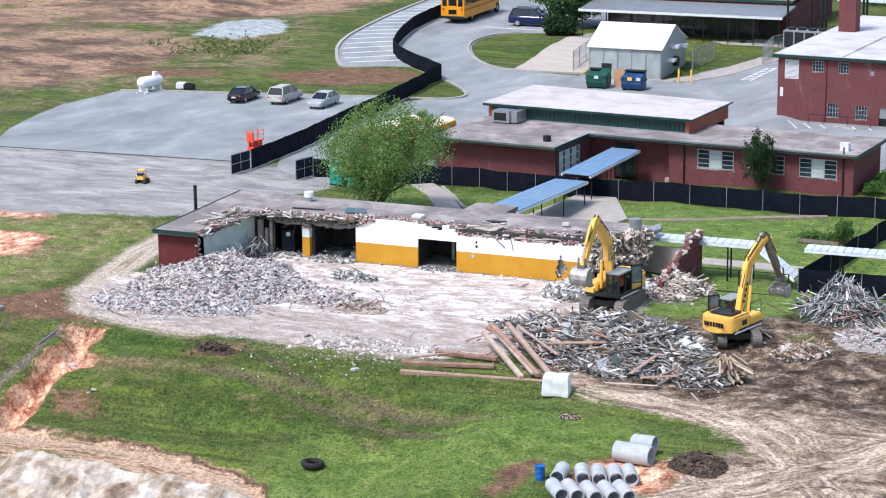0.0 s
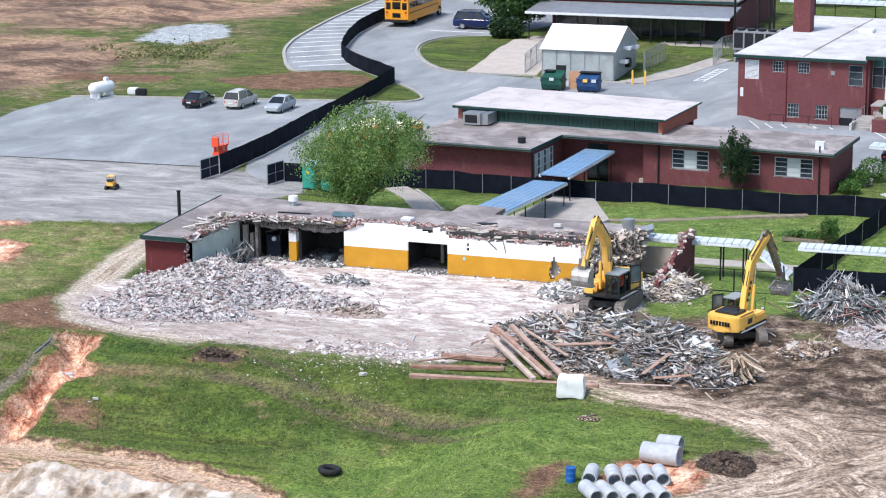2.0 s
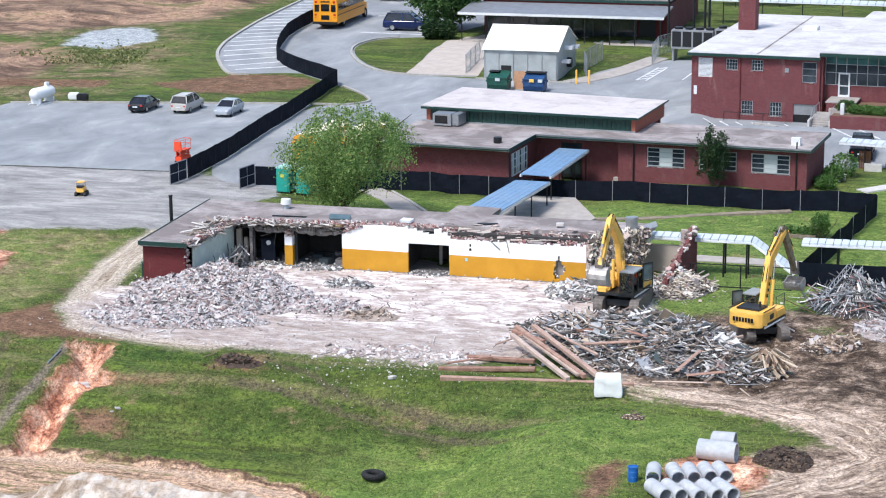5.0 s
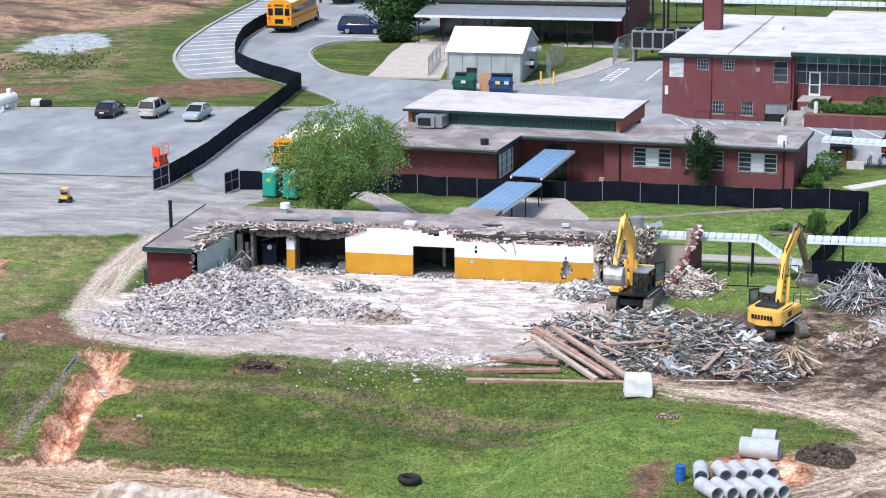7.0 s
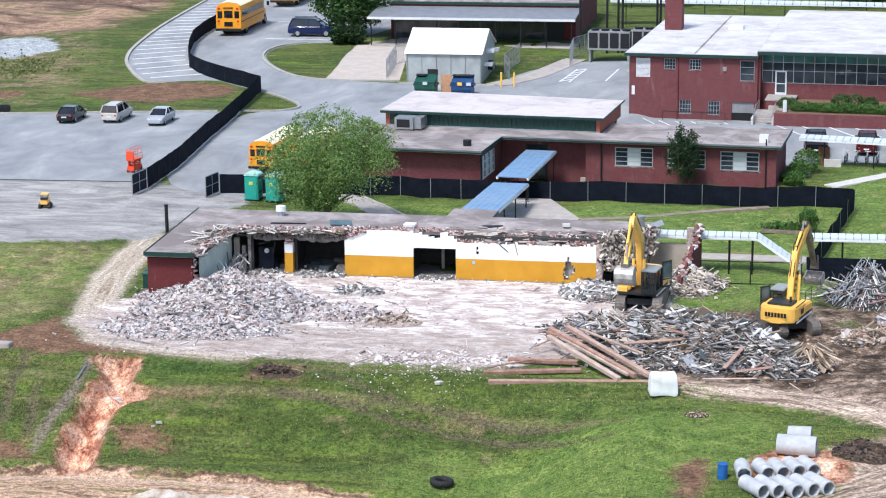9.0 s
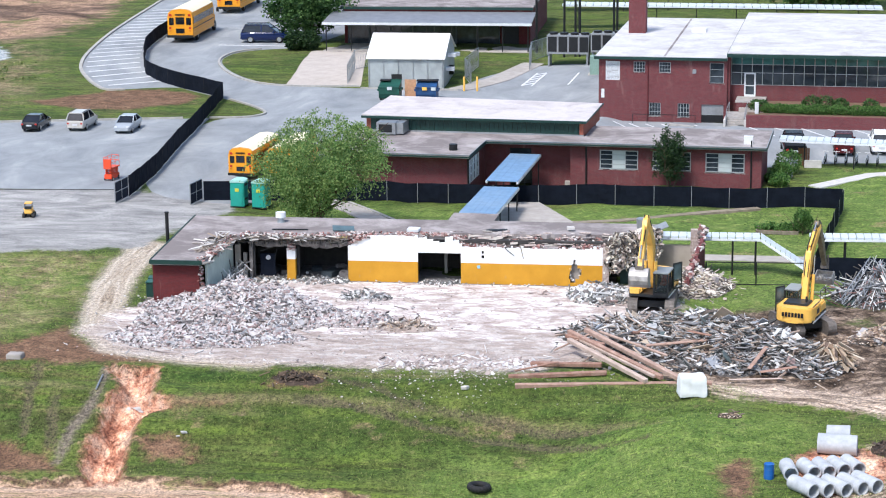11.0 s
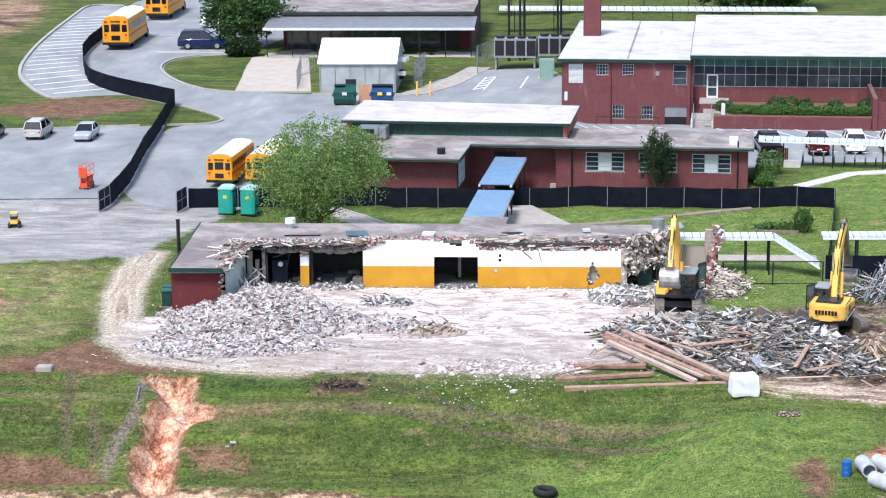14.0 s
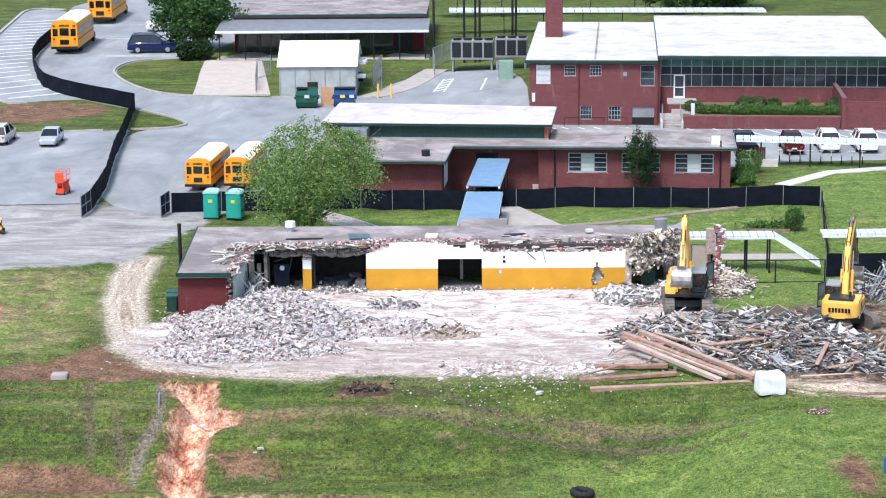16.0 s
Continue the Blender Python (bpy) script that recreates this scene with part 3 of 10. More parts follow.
    lane3 = m.t.nodes.new("ShaderNodeCombineXYZ")
    m.link(m.math("MULTIPLY", m.attr("tan"), 1.1), lane3.inputs[0])
    m.link(m.math("MULTIPLY", sep.outputs[0], 0.16), lane3.inputs[1])
    tan = m.ramp(m.math("ADD", m.math("MULTIPLY", m.noise(1.0, 8, 0.72, 0.0, lane3.outputs[0]), 0.8), m.math("MULTIPLY", n_mid, 0.2)), [(0.36, (0.07, 0.047, 0.033)), (0.43, (0.2, 0.135, 0.09)), (0.49, (0.5, 0.34, 0.25)), (0.54, (0.28, 0.2, 0.13)), (0.6, (0.12, 0.13, 0.045)), (0.68, (0.55, 0.4, 0.3))])
    ground = m.mix(zone("tan", 0.15, 0.9, 0.7), ground, tan)
    edge = m.math("ADD", m.attr("tan"), m.math("MULTIPLY", wob, 1.6))
    smear = m.math("MULTIPLY", m.step(edge, 0.45, 0.75), m.math("SUBTRACT", 1.0, m.step(edge, 1.1, 1.8)))
    ground = m.mix(m.math("MULTIPLY", smear, 0.8), ground, m.ramp(n_fine, [(0.3, (0.36, 0.24, 0.17)), (0.7, (0.6, 0.46, 0.36))]))
    ledge = m.math("MULTIPLY", m.step(edge, -0.12, 0.05), m.math("SUBTRACT", 1.0, m.step(edge, 0.1, 0.28)))
    ground = m.mix(m.math("MULTIPLY", ledge, m.math("MULTIPLY", m.step(n_big, 0.35, 0.5), 0.85)), ground, (0.085, 0.05, 0.035))
    ground = m.mix(zone("stone", 0.25, 0.8, 0.8), ground, m.ramp(n_fine, [(0.3, (0.07, 0.055, 0.042)), (0.7, (0.22, 0.19, 0.155))]))
    clay = m.ramp(m.noise(1.2, 7, 0.74, 0.0, stretch=((1.0, 0.5, 1), -10)), [(0.36, (0.17, 0.058, 0.036)), (0.43, (0.42, 0.18, 0.115)), (0.5, (0.62, 0.335, 0.23)), (0.6, (0.78, 0.54, 0.41))])
    ground = m.mix(zone("clay", 0.3, 1.6, 1.2), ground, clay)
    # dark soil rim that also paints in the shade along the cut's edges
    rim = m.math("ADD", m.attr("clay"), m.math("MULTIPLY", wob2, 0.8))
    rim = m.math("MULTIPLY", m.step(rim, -0.3, 0.0), m.math("SUBTRACT", 1.0, m.step(rim, 0.35, 0.95)))
    ground = m.mix(m.math("MULTIPLY", rim, 0.5), ground, m.ramp(n_fine, [(0.3, (0.05, 0.026, 0.02)), (0.7, (0.2, 0.085, 0.06))]))
    lane2 = m.t.nodes.new("ShaderNodeCombineXYZ")
    m.link(m.math("MULTIPLY", m.attr("track"), 3.0), lane2.inputs[0])
    m.link(m.math("MULTIPLY", sep.outputs[1], 0.2), lane2.inputs[1])
    track = m.ramp(m.math("ADD", m.math("MULTIPLY", m.noise(1.0, 8, 0.75, 0.0, lane2.outputs[0]), 0.7), m.math("MULTIPLY", n_fine, 0.3)), [(0.34, (0.12, 0.09, 0.065)), (0.44, (0.27, 0.215, 0.165)), (0.54, (0.43, 0.37, 0.31)), (0.66, (0.58, 0.53, 0.48))])
    ground = m.mix(zone("track", 0.6, 1.6, 0.8), ground, track)
    ground = m.mix(m.math("MULTIPLY", zone("rut", 0.3, 0.8, 0.6), 0.3), ground, m.ramp(n_fine, [(0.3, (0.5, 0.44, 0.38)), (0.7, (0.68, 0.62, 0.56))]))
    slab = m.ramp(m.noise(0.8, 9, 0.78, 0.0, stretch=((0.7, 1.4, 1), 10)), [(0.36, (0.26, 0.205, 0.185)), (0.45, (0.42, 0.35, 0.325)), (0.51, (0.58, 0.52, 0.5)), (0.565, (0.84, 0.82, 0.81))])
    slab = m.mix(m.math("MULTIPLY", m.step(m.noise(0.5, 7, 0.75, 0.2, stretch=((0.35, 1.3, 1), -12)), 0.53, 0.66), 0.65), slab, m.ramp(n_fine, [(0.35, (0.3, 0.235, 0.215)), (0.65, (0.5, 0.41, 0.375))]))
    ground = m.mix(m.math("MULTIPLY", zone("trail", 0.35, 1.2, 0.8), 0.6), ground, m.ramp(n_fine, [(0.3, (0.11, 0.1, 0.045)), (0.7, (0.25, 0.21, 0.12))]))
    ground = m.mix(m.math("MULTIPLY", zone("tyre", 0.2, 0.5, 0.7), 0.85), ground, m.ramp(n_fine, [(0.35, (0.05, 0.05, 0.03)), (0.65, (0.13, 0.105, 0.07))]))
    slab = m.mix(m.math("MULTIPLY", m.step(m.noise(0.2, 7, 0.7, 0.0, stretch=((0.7, 1.3, 1), 15)), 0.48, 0.6), 0.5), slab, m.ramp(n_mid, [(0.34, (0.24, 0.19, 0.17)), (0.5, (0.4, 0.33, 0.3)), (0.66, (0.56, 0.48, 0.445))]))
    apron = m.step(m.math("ADD", sep.outputs[1], m.math("MULTIPLY", m.math("SUBTRACT", m.noise(0.22, 6, 0.7, 0.3, stretch=((0.5, 1, 1), 12)), 0.5), 16)), -10.5, -13.5)
    slab = m.mix(m.math("MULTIPLY", apron, 0.72), slab, m.ramp(m.noise(1.3, 9, 0.8, 0.0, stretch=((0.4, 1.2, 1), 4)), [(0.35, (0.13, 0.1, 0.085)), (0.48, (0.3, 0.245, 0.215)), (0.58, (0.44, 0.38, 0.345)), (0.68, (0.62, 0.58, 0.55))]))
    ground = m.mix(zone("slab", 0.7, 3.0, 1.6), ground, slab)
    gravel = m.ramp(m.noise(0.55, 8, 0.72, 0.6, stretch=((0.4, 1, 1), 20)), [(0.32, (0.16, 0.158, 0.158)), (0.5, (0.29, 0.285, 0.28)), (0.68, (0.46, 0.445, 0.43))])
    gravel = m.mix(m.math("MULTIPLY", m.step(n_fine, 0.52, 0.7), 0.35), gravel, (0.1, 0.098, 0.095))
    ground = m.mix(zone("gravel", 0.5, 3.5, 1.5), ground, gravel)
    asphalt = m.ramp(m.noise(0.22, 7, 0.66, 0.5, stretch=((1, 0.5, 1), 15)), [(0.35, (0.215, 0.232, 0.246)), (0.55, (0.3, 0.319, 0.332)), (0.75, (0.42, 0.432, 0.436))])
    asphalt = m.mix(m.math("MULTIPLY", m.noise(24, 2), 0.25), asphalt, (0.15, 0.155, 0.165))
    ground = m.mix(zone("lot", 0.12, 0.25, 0.15), ground, asphalt)
    ground = m.mix(zone("road", 0.06, 0.0, 0.0), ground, asphalt)
    ground = m.mix(zone("drive", 0.06, 0, 0), ground, m.ramp(n_mid, [(0.3, (0.4, 0.35, 0.31)), (0.7, (0.5, 0.45, 0.405))]))
    pud = m.ramp(m.noise(1.0, 6, 0.75), [(0.35, (0.22, 0.25, 0.28)), (0.65, (0.42, 0.45, 0.47))])
    ground = m.mix(zone("puddle", 0.6, 4, 2), ground, pud)
    grain = m.math("ADD", m.math("MULTIPLY", m.noise(4.5, 5, 0.8), 0.9), m.math("MULTIPLY", m.noise(15, 3, 0.8), 0.7))
    paved = m.math("MAXIMUM", m.math("MULTIPLY", m.step(m.attr("gravel"), -0.5, 0.5), 0.75), m.math("MAXIMUM", m.step(m.attr("road"), -0.3, 0.1), m.math("MAXIMUM", m.step(m.attr("drive"), -0.3, 0.1), m.math("MAXIMUM", m.math("MULTIPLY", m.step(m.attr("slab"), 0.0, 1.5), 0.7), m.step(m.attr("lot"), -0.3, 0.1)))))
    grain = m.mix(paved, m.ramp(grain, [(0.64, (0.26, 0.26, 0.26)), (0.78, (0.95, 0.95, 0.95)), (0.95, (1.75, 1.7, 1.5))]), (1.0, 1.0, 1.0))
    ground = m.mix(1.0, ground, grain, "MULTIPLY")
    m.color(ground)
    h = m.math("ADD", m.math("MULTIPLY", n_fine, 0.6), n_mid)
    m.bump(h, 0.6, 0.12)
    return m.m


def make_ground():
    me = bpy.data.meshes.new("ground")
    ny, nx = GX.shape
    co = np.stack([GX, GY, GZ], -1).reshape(-1, 3)
    idx = np.arange(nx * ny).reshape(ny, nx)
    quads = np.stack([idx[:-1, :-1], idx[:-1, 1:], idx[1:, 1:], idx[1:, :-1]], -1).reshape(-1, 4)
    me.vertices.add(len(co))
    me.vertices.foreach_set("co", co.ravel())
    me.loops.add(quads.size)
    me.loops.foreach_set("vertex_index", quads.ravel())
    me.polygons.add(len(quads))
    me.polygons.foreach_set("loop_start", np.arange(0, quads.size, 4))
    me.polygons.foreach_set("use_smooth", np.ones(len(quads), bool))
    me.update()
    for k, v in sd.items():
        at = me.attributes.new(k, "FLOAT", "POINT")
        at.data.foreach_set("value", np.clip(v, -12, 12).ravel().astype(np.float32))
    me.materials.append(ground_material())
    return tagged(new("ground", me), "uneven site ground with grass, bare clay, gravel and asphalt", "ground", kind="structure")


make_ground()


def at_grid(a, x, y):
    """Values of a grid over the ground sheet at many points."""
    i = np.clip(np.searchsorted(xs, x) - 1, 0, len(xs) - 2)
    j = np.clip(np.searchsorted(ys, y) - 1, 0, len(ys) - 2)
    u, v = (x - xs[i]) / (xs[i + 1] - xs[i]), (y - ys[j]) / (ys[j + 1] - ys[j])
    return (a[j, i] * (1 - u) + a[j, i + 1] * u) * (1 - v) + (a[j + 1, i] * (1 - u) + a[j + 1, i + 1] * u) * v


def blade_mat(name, stops):
    m = Mat(name, 0.9, 0, 0.12)
    m.color(m.ramp(m.island(), stops))
    return m.m


def grass_blades(name, label, box, n, size, seed, mat):
    """Tufts of rough grass, one blade each, where the sheet is grass; thick and thin in drifts."""
    r = np.random.RandomState(seed)
    x, y = r.uniform(box[0], box[1], n), r.uniform(box[2], box[3], n)
    worn = np.maximum.reduce([at_grid(sd[k], x, y) for k in ("lot", "gravel", "road", "slab", "track", "tan", "mud", "clay", "earth", "drive", "dark", "stone")])
    drift = fbm(x * 0.25, y, 1.5, seed) + 0.6 * fbm(x, y, 0.7, seed + 1)
    ok = (worn < -0.25 + 0.5 * r.rand(n)) & (drift > -0.25 + 0.5 * (r.rand(n) - 0.5))
    x, y = x[ok], y[ok]
    k = len(x)
    z = at_grid(GZ, x, y) - 0.02
    a, b = r.uniform(0, 6.283, k), r.uniform(0.25, 1.2, k)
    L, W = size * r.uniform(0.5, 1.5, k), size * r.uniform(0.12, 0.24, k)
    d = np.stack([np.cos(a) * np.cos(b), np.sin(a) * np.cos(b), np.sin(b)], 1) * L[:, None]
    w = np.stack([-np.sin(a), np.cos(a), np.zeros(k)], 1) * W[:, None]
    p = np.stack([x, y, z], 1)
    co = np.stack([p - w, p + w, p + d + w * 0.3, p + d - w * 0.3], 1).reshape(-1, 3)
    me = bpy.data.meshes.new(name)
    me.vertices.add(4 * k)
    me.vertices.foreach_set("co", co.ravel())
    me.loops.add(4 * k)
    me.loops.foreach_set("vertex_index", np.arange(4 * k))
    me.polygons.add(k)
    me.polygons.foreach_set("loop_start", np.arange(0, 4 * k, 4))
    me.update()
    me.materials.append(mat)
    tagged(new(name, me), label, "grass", kind="stuff")


BLADES = [(0.0, (0.05, 0.075, 0.02)), (0.3, (0.085, 0.125, 0.03)), (0.6, (0.13, 0.18, 0.042)), (0.85, (0.2, 0.24, 0.07)), (1.0, (0.3, 0.28, 0.13))]
M["blades"] = blade_mat("rough_grass_blades", BLADES)
M["blades_fresh"] = blade_mat("fresh_grass_blades", [(p, (c[0] * 1.15, c[1] * 1.3, c[2] * 1.05)) for p, c in BLADES])
grass_blades("grass", "rough mown grass on the bank below the slab", (-34, 14, -33.5, -19.6), 90000, 0.1, 71, M["blades"])
grass_blades("grass", "fresh green grass on the slope by the pipes", (14, 34, -41.5, -19.6), 45000, 0.1, 72, M["blades_fresh"])
grass_blades("grass", "patchy dry grass beside the earth track", (-45, -11, -16.5, 7), 40000, 0.11, 73, M["blades_fresh"])

# ---------- building helpers ----------
def wall_bm(u0, u1, z0, z1, v0, v1, holes=()):
    """A wall slab along u with openings right through it."""
    bm = bmesh.new()
    us = sorted({u0, u1, *[h[0] for h in holes], *[h[1] for h in holes]})
    for a, b in zip(us, us[1:]):
        cuts = sorted([(h[2], h[3]) for h in holes if h[0] <= a and h[1] >= b])
        z = z0
        for lo, hi in cuts:
            if lo > z:
                add_box(bm, a, b, v0, v1, z, lo)
            z = hi
        if z < z1:
            add_box(bm, a, b, v0, v1, z, z1)
    bmesh.ops.remove_doubles(bm, verts=bm.verts, dist=0.0005)
    inner = [f for f in bm.faces if all(len(e.link_faces) > 2 for e in f.edges)]
    bmesh.ops.delete(bm, geom=inner, context="FACES_ONLY")
    return bm


def window_part(parent, u0, u1, z0, z1, v, cols, rows, frame_mat, glass_mat_, bar=0.05, sill=True, panel=None, name="window"):
    """A window in a wall along u: frame with bars, a pane for each field, a sill."""
    e = bar * 1.4
    win = part(name, wall_bm(u0, u1, z0, z1, v, v + 0.09, [(u0 + e, u1 - e, z0 + e, z1 - e)]), frame_mat, parent)
    for i in range(1, cols):
        u = u0 + (u1 - u0) * i / cols
        part("mullion", B((u - bar / 2, u + bar / 2, v + 0.01, v + 0.08, z0 + e, z1 - e)), frame_mat, win)
    for j in range(1, rows):
        z = z0 + (z1 - z0) * j / rows
        part("glazing_bar", B((u0 + e, u1 - e, v + 0.015, v + 0.07, z - bar / 2, z + bar / 2)), frame_mat, win)
    for i in range(cols):
        ua, ub = u0 + (u1 - u0) * i / cols, u0 + (u1 - u0) * (i + 1) / cols
        if panel and i in panel:
            part("infill_panel", B((ua, ub, v + 0.03, v + 0.05, z0 + 0.04, z1 - 0.04)), M["panel"], win)
            continue
        part("pane", B((ua, ub, v + 0.04, v + 0.055, z0 + 0.03, z1 - 0.03)), glass_mat_, win)
    if sill:
        part("window_sill", B((u0 - 0.08, u1 + 0.08, v - 0.06, v + 0.1, z0 - 0.08, z0)), M["concrete_pale"], win)
    return win


M["panel"] = plain("white_infill_panel", (0.5, 0.55, 0.55), 0.6, 0, 0.08, 1)
M["win_frame"] = plain("window_frame_aluminium", (0.42, 0.45, 0.46), 0.4, 0.4, 0.1, 3)


def painted_wall_material():
    """Blockwork painted white above an ochre dado, worn, with dust towards no one side."""
    m = Mat("painted_blockwork", 0.6, 0, 0.35)
    sp = m.t.nodes.new("ShaderNodeSeparateXYZ")
    m.link(m.geo.outputs["Position"], sp.inputs[0])
    ochre = m.ramp(m.noise(0.8, 6, 0.65), [(0.3, (0.47, 0.225, 0.014)), (0.7, (0.58, 0.29, 0.025))])
    white = m.ramp(m.noise(0.9, 6, 0.65), [(0.3, (0.72, 0.74, 0.76)), (0.6, (0.82, 0.83, 0.84))])
    c = m.mix(m.step(sp.outputs[2], 1.395, 1.405), ochre, white)
    smudge = m.step(m.noise(2.2, 7, 0.75, 0, stretch=((1, 1, 0.35), 0)), 0.6, 0.75)
    c = m.mix(m.math("MULTIPLY", smudge, 0.45), c, (0.3, 0.24, 0.19))
    c = m.mix(m.step(m.noise(3.5, 5, 0.7), 0.71, 0.74), c, (0.33, 0.31, 0.29))
    m.color(c)
    br = m.t.nodes.new("ShaderNodeTexBrick")
    cb = m.t.nodes.new("ShaderNodeCombineXYZ")
    m.link(m.math("ADD", sp.outputs[0], sp.outputs[1]), cb.inputs[0])
    m.link(sp.outputs[2], cb.inputs[1])
    m.link(cb.outputs[0], br.inputs["Vector"])
    br.inputs["Scale"].default_value = 1
    br.inputs["Brick Width"].default_value = 0.4
    br.inputs["Row Height"].default_value = 0.2
    br.inputs["Mortar Size"].default_value = 0.008
    m.bump(br.outputs["Fac"], -0.2, 0.008)
    return m.m


M["paint_wall"] = painted_wall_material()
# near-black tone puts the rooms' shade into the inner walls' colour
M["block_dark"] = plain("shade_dark_blockwork", (0.045, 0.043, 0.042), 0.9, 0, 0.3, 2)
M["mint"] = plain("pale_green_plaster", (0.42, 0.5, 0.46), 0.8, 0, 0.15, 1)
M["beige"] = plain("beige_plaster", (0.42, 0.37, 0.32), 0.85, 0, 0.12, 1)
M["insul"] = by_island("torn_insulation", [(0.58, 0.52, 0.4), (0.5, 0.43, 0.3), (0.66, 0.62, 0.54), (0.34, 0.3, 0.25), (0.6, 0.57, 0.5)], 0.95)
M["brickbits"] = by_island("broken_brick", [(0.36, 0.2, 0.18), (0.48, 0.34, 0.32), (0.24, 0.1, 0.09), (0.56, 0.5, 0.47), (0.3, 0.2, 0.185), (0.12, 0.1, 0.095), (0.62, 0.58, 0.56)], 0.95)


def ragged(rng, a, b, n, amp):
    """Points from a to b, broken up sideways."""
    a, b = Vector(a), Vector(b)
    d = (b - a).normalized()
    s = Vector((-d.y, d.x))
    out = []
    for i in range(n + 1):
        t = (i + (rng.uniform(-0.35, 0.35) if 0 < i < n else 0)) / n
        p = a.lerp(b, t) + s * (rng.uniform(-amp, amp) if 0 < i < n else 0)
        out.append((p.x, p.y))
    return out


def add_chunk(bm, rng, at, size, flat=0.6, rot=None):
    """An angular lump: a box with each corner knocked about."""
    sx, sy, sz = (size * rng.uniform(0.5, 1.2) for _ in range(3))
    sz *= flat
    e = Euler([rng.uniform(-0.7, 0.7), rng.uniform(-0.7, 0.7), rng.uniform(0, 6.28)] if rot is None else rot).to_matrix()
    v = []
    for k in range(8):
        p = Vector(((k & 1) - 0.5, ((k >> 1) & 1) - 0.5, (k >> 2) - 0.5))
        p = Vector((p.x * sx, p.y * sy, p.z * sz)) * rng.uniform(0.75, 1.15)
        v.append(bm.verts.new(Vector(at) + e @ p))
    for q in ((0, 2, 3, 1), (4, 5, 7, 6), (0, 1, 5, 4), (1, 3, 7, 5), (3, 2, 6, 7), (2, 0, 4, 6)):
        bm.faces.new([v[i] for i in q])


def add_stick(bm, rng, at, length, w, h, yaw, pitch):
    d = Vector((math.cos(yaw) * math.cos(pitch), math.sin(yaw) * math.cos(pitch), math.sin(pitch))) * length / 2
    add_bar(bm, Vector(at) - d, Vector(at) + d, w, h, rng.uniform(0, 3))


# ---------- the school wing that is being pulled down ----------
def wall_top(x):
    return 3.08 if x < 6.6 else max(2.5, 3.05 - 0.4 * (x - 6.6)) + 0.06 * math.sin(x * 1.3)


def demolished_wing():
    rng = random.Random(11)
    w = thing("school_building", (5, 2, 0), 0, "half demolished single-storey brick school building with torn roof edge", "building")
    LOOSE = ("broken_brick", "torn_lath", "hanging_debris", "broken_blocks", "broken_brick_edge", "inner_rubble", "dangling_strip")
    P = lambda n, bm, m, lab="", sm=False, par=None: part(n, bm, m, par or w, lab, True, sm, "stuff" if n in LOOSE else "")
    # corridor wall, ochre below white, with the doorway, a knocked-through hole and a ragged head
    holes = [(4.6, 7.42, -0.1, 2.02), (14.72, 14.86, 1.45, 1.75), (14.6, 14.98, 1.2, 1.45), (14.58, 15.14, 1.0, 1.2), (14.48, 15.24, 0.7, 1.0), (14.44, 15.1, 0.45, 0.7), (14.52, 14.86, 0.2, 0.45), (8.76, 8.94, 1.7, 1.92), (8.78, 8.92, 2.0, 2.22)]
    bm = wall_bm(0.0, 16.6, -0.1, 2.4, 0.0, 0.2, holes)
    x = 0.0
    while x < 16.55:
        ww = min(rng.choice((0.2, 0.2, 0.4, 0.1)), 16.6 - x)
        top = wall_top(x) + rng.choice((-0.2, -0.1, -0.1, 0.0, 0.0, 0.06))
        if x < 1.0:
            top = min(3.0, 2.35 + 0.55 * x + rng.uniform(-0.1, 0.1))
        if 1.2 < x < 3.4:
            top = 3.1
        if 5.6 < x < 6.4:
            top = rng.uniform(2.65, 2.8)
        add_box(bm, x, x + ww, 0.0, 0.2, 2.4, max(2.42, top))
        x += ww
    P("corridor_wall", bm, M["paint_wall"], "blockwork wall painted white over ochre with broken top")
    P("pier", wall_bm(-4.08, -3.52, -0.1, 2.0, 0.0, 0.5), M["paint_wall"], "ochre and white painted pier with bare brick top")
    bm = bmesh.new()
    for k in range(13):
        for q in range(3):
            add_chunk(bm, rng, (-3.99 + q * 0.19 + rng.uniform(-0.04, 0.04), 0.1 + rng.uniform(-0.05, 0.05), 2.02 + k * 0.075), 0.22, 0.45, (rng.uniform(-0.1, 0.1), rng.uniform(-0.15, 0.15), rng.uniform(-0.2, 0.2)))
    add_box(bm, -4.03, -3.57, 0.1, 0.45, 2.0, 3.0)
    P("pier_head", bm, M["brickbits"])
    P("wall_end", wall_bm(16.6, 17.0, 0, 2.6, -0.05, 0.5), M["brickbits_wall"], "broken end of a block wall")
    bm = bmesh.new()
    for _ in range(46):
        a = rng.uniform(0, 6.28)
        add_chunk(bm, rng, (14.83 + 0.34 * math.cos(a), 0.1, 0.92 + 0.6 * math.sin(a)), rng.uniform(0.08, 0.2))
    P("broken_blocks", bm, M["greybits"])
    P("backing_wall", wall_bm(14.2, 15.5, 0, 2.3, 0.35, 0.45), M["block"])
    P("wall_plate", B((8.5, 8.68, -0.02, 0.0, 1.05, 1.25)), M["sky_plate"], "small pale blue wall plate")
    # outer walls that still stand
    P("brick_wall", wall_bm(-10.9, -8.0, -0.3, 2.72, -7.75, -7.45), M["brick_deep"], "dark red brick end of the front wall")
    bm = bmesh.new()
    for k in range(34):
        add_chunk(bm, rng, (-7.98 + rng.uniform(-0.1, 0.16), -7.6 + rng.uniform(-0.12, 0.1), 0.1 + k * 0.08), rng.uniform(0.12, 0.28))
    P("broken_brick_edge", bm, M["brickbits"])
    bm = bmesh.new()
    add_prism(bm, [(-11.05, -7.45), (-10.75, -7.45), (-10.95, 4.3), (-11.25, 4.3)], -0.3, 2.75)
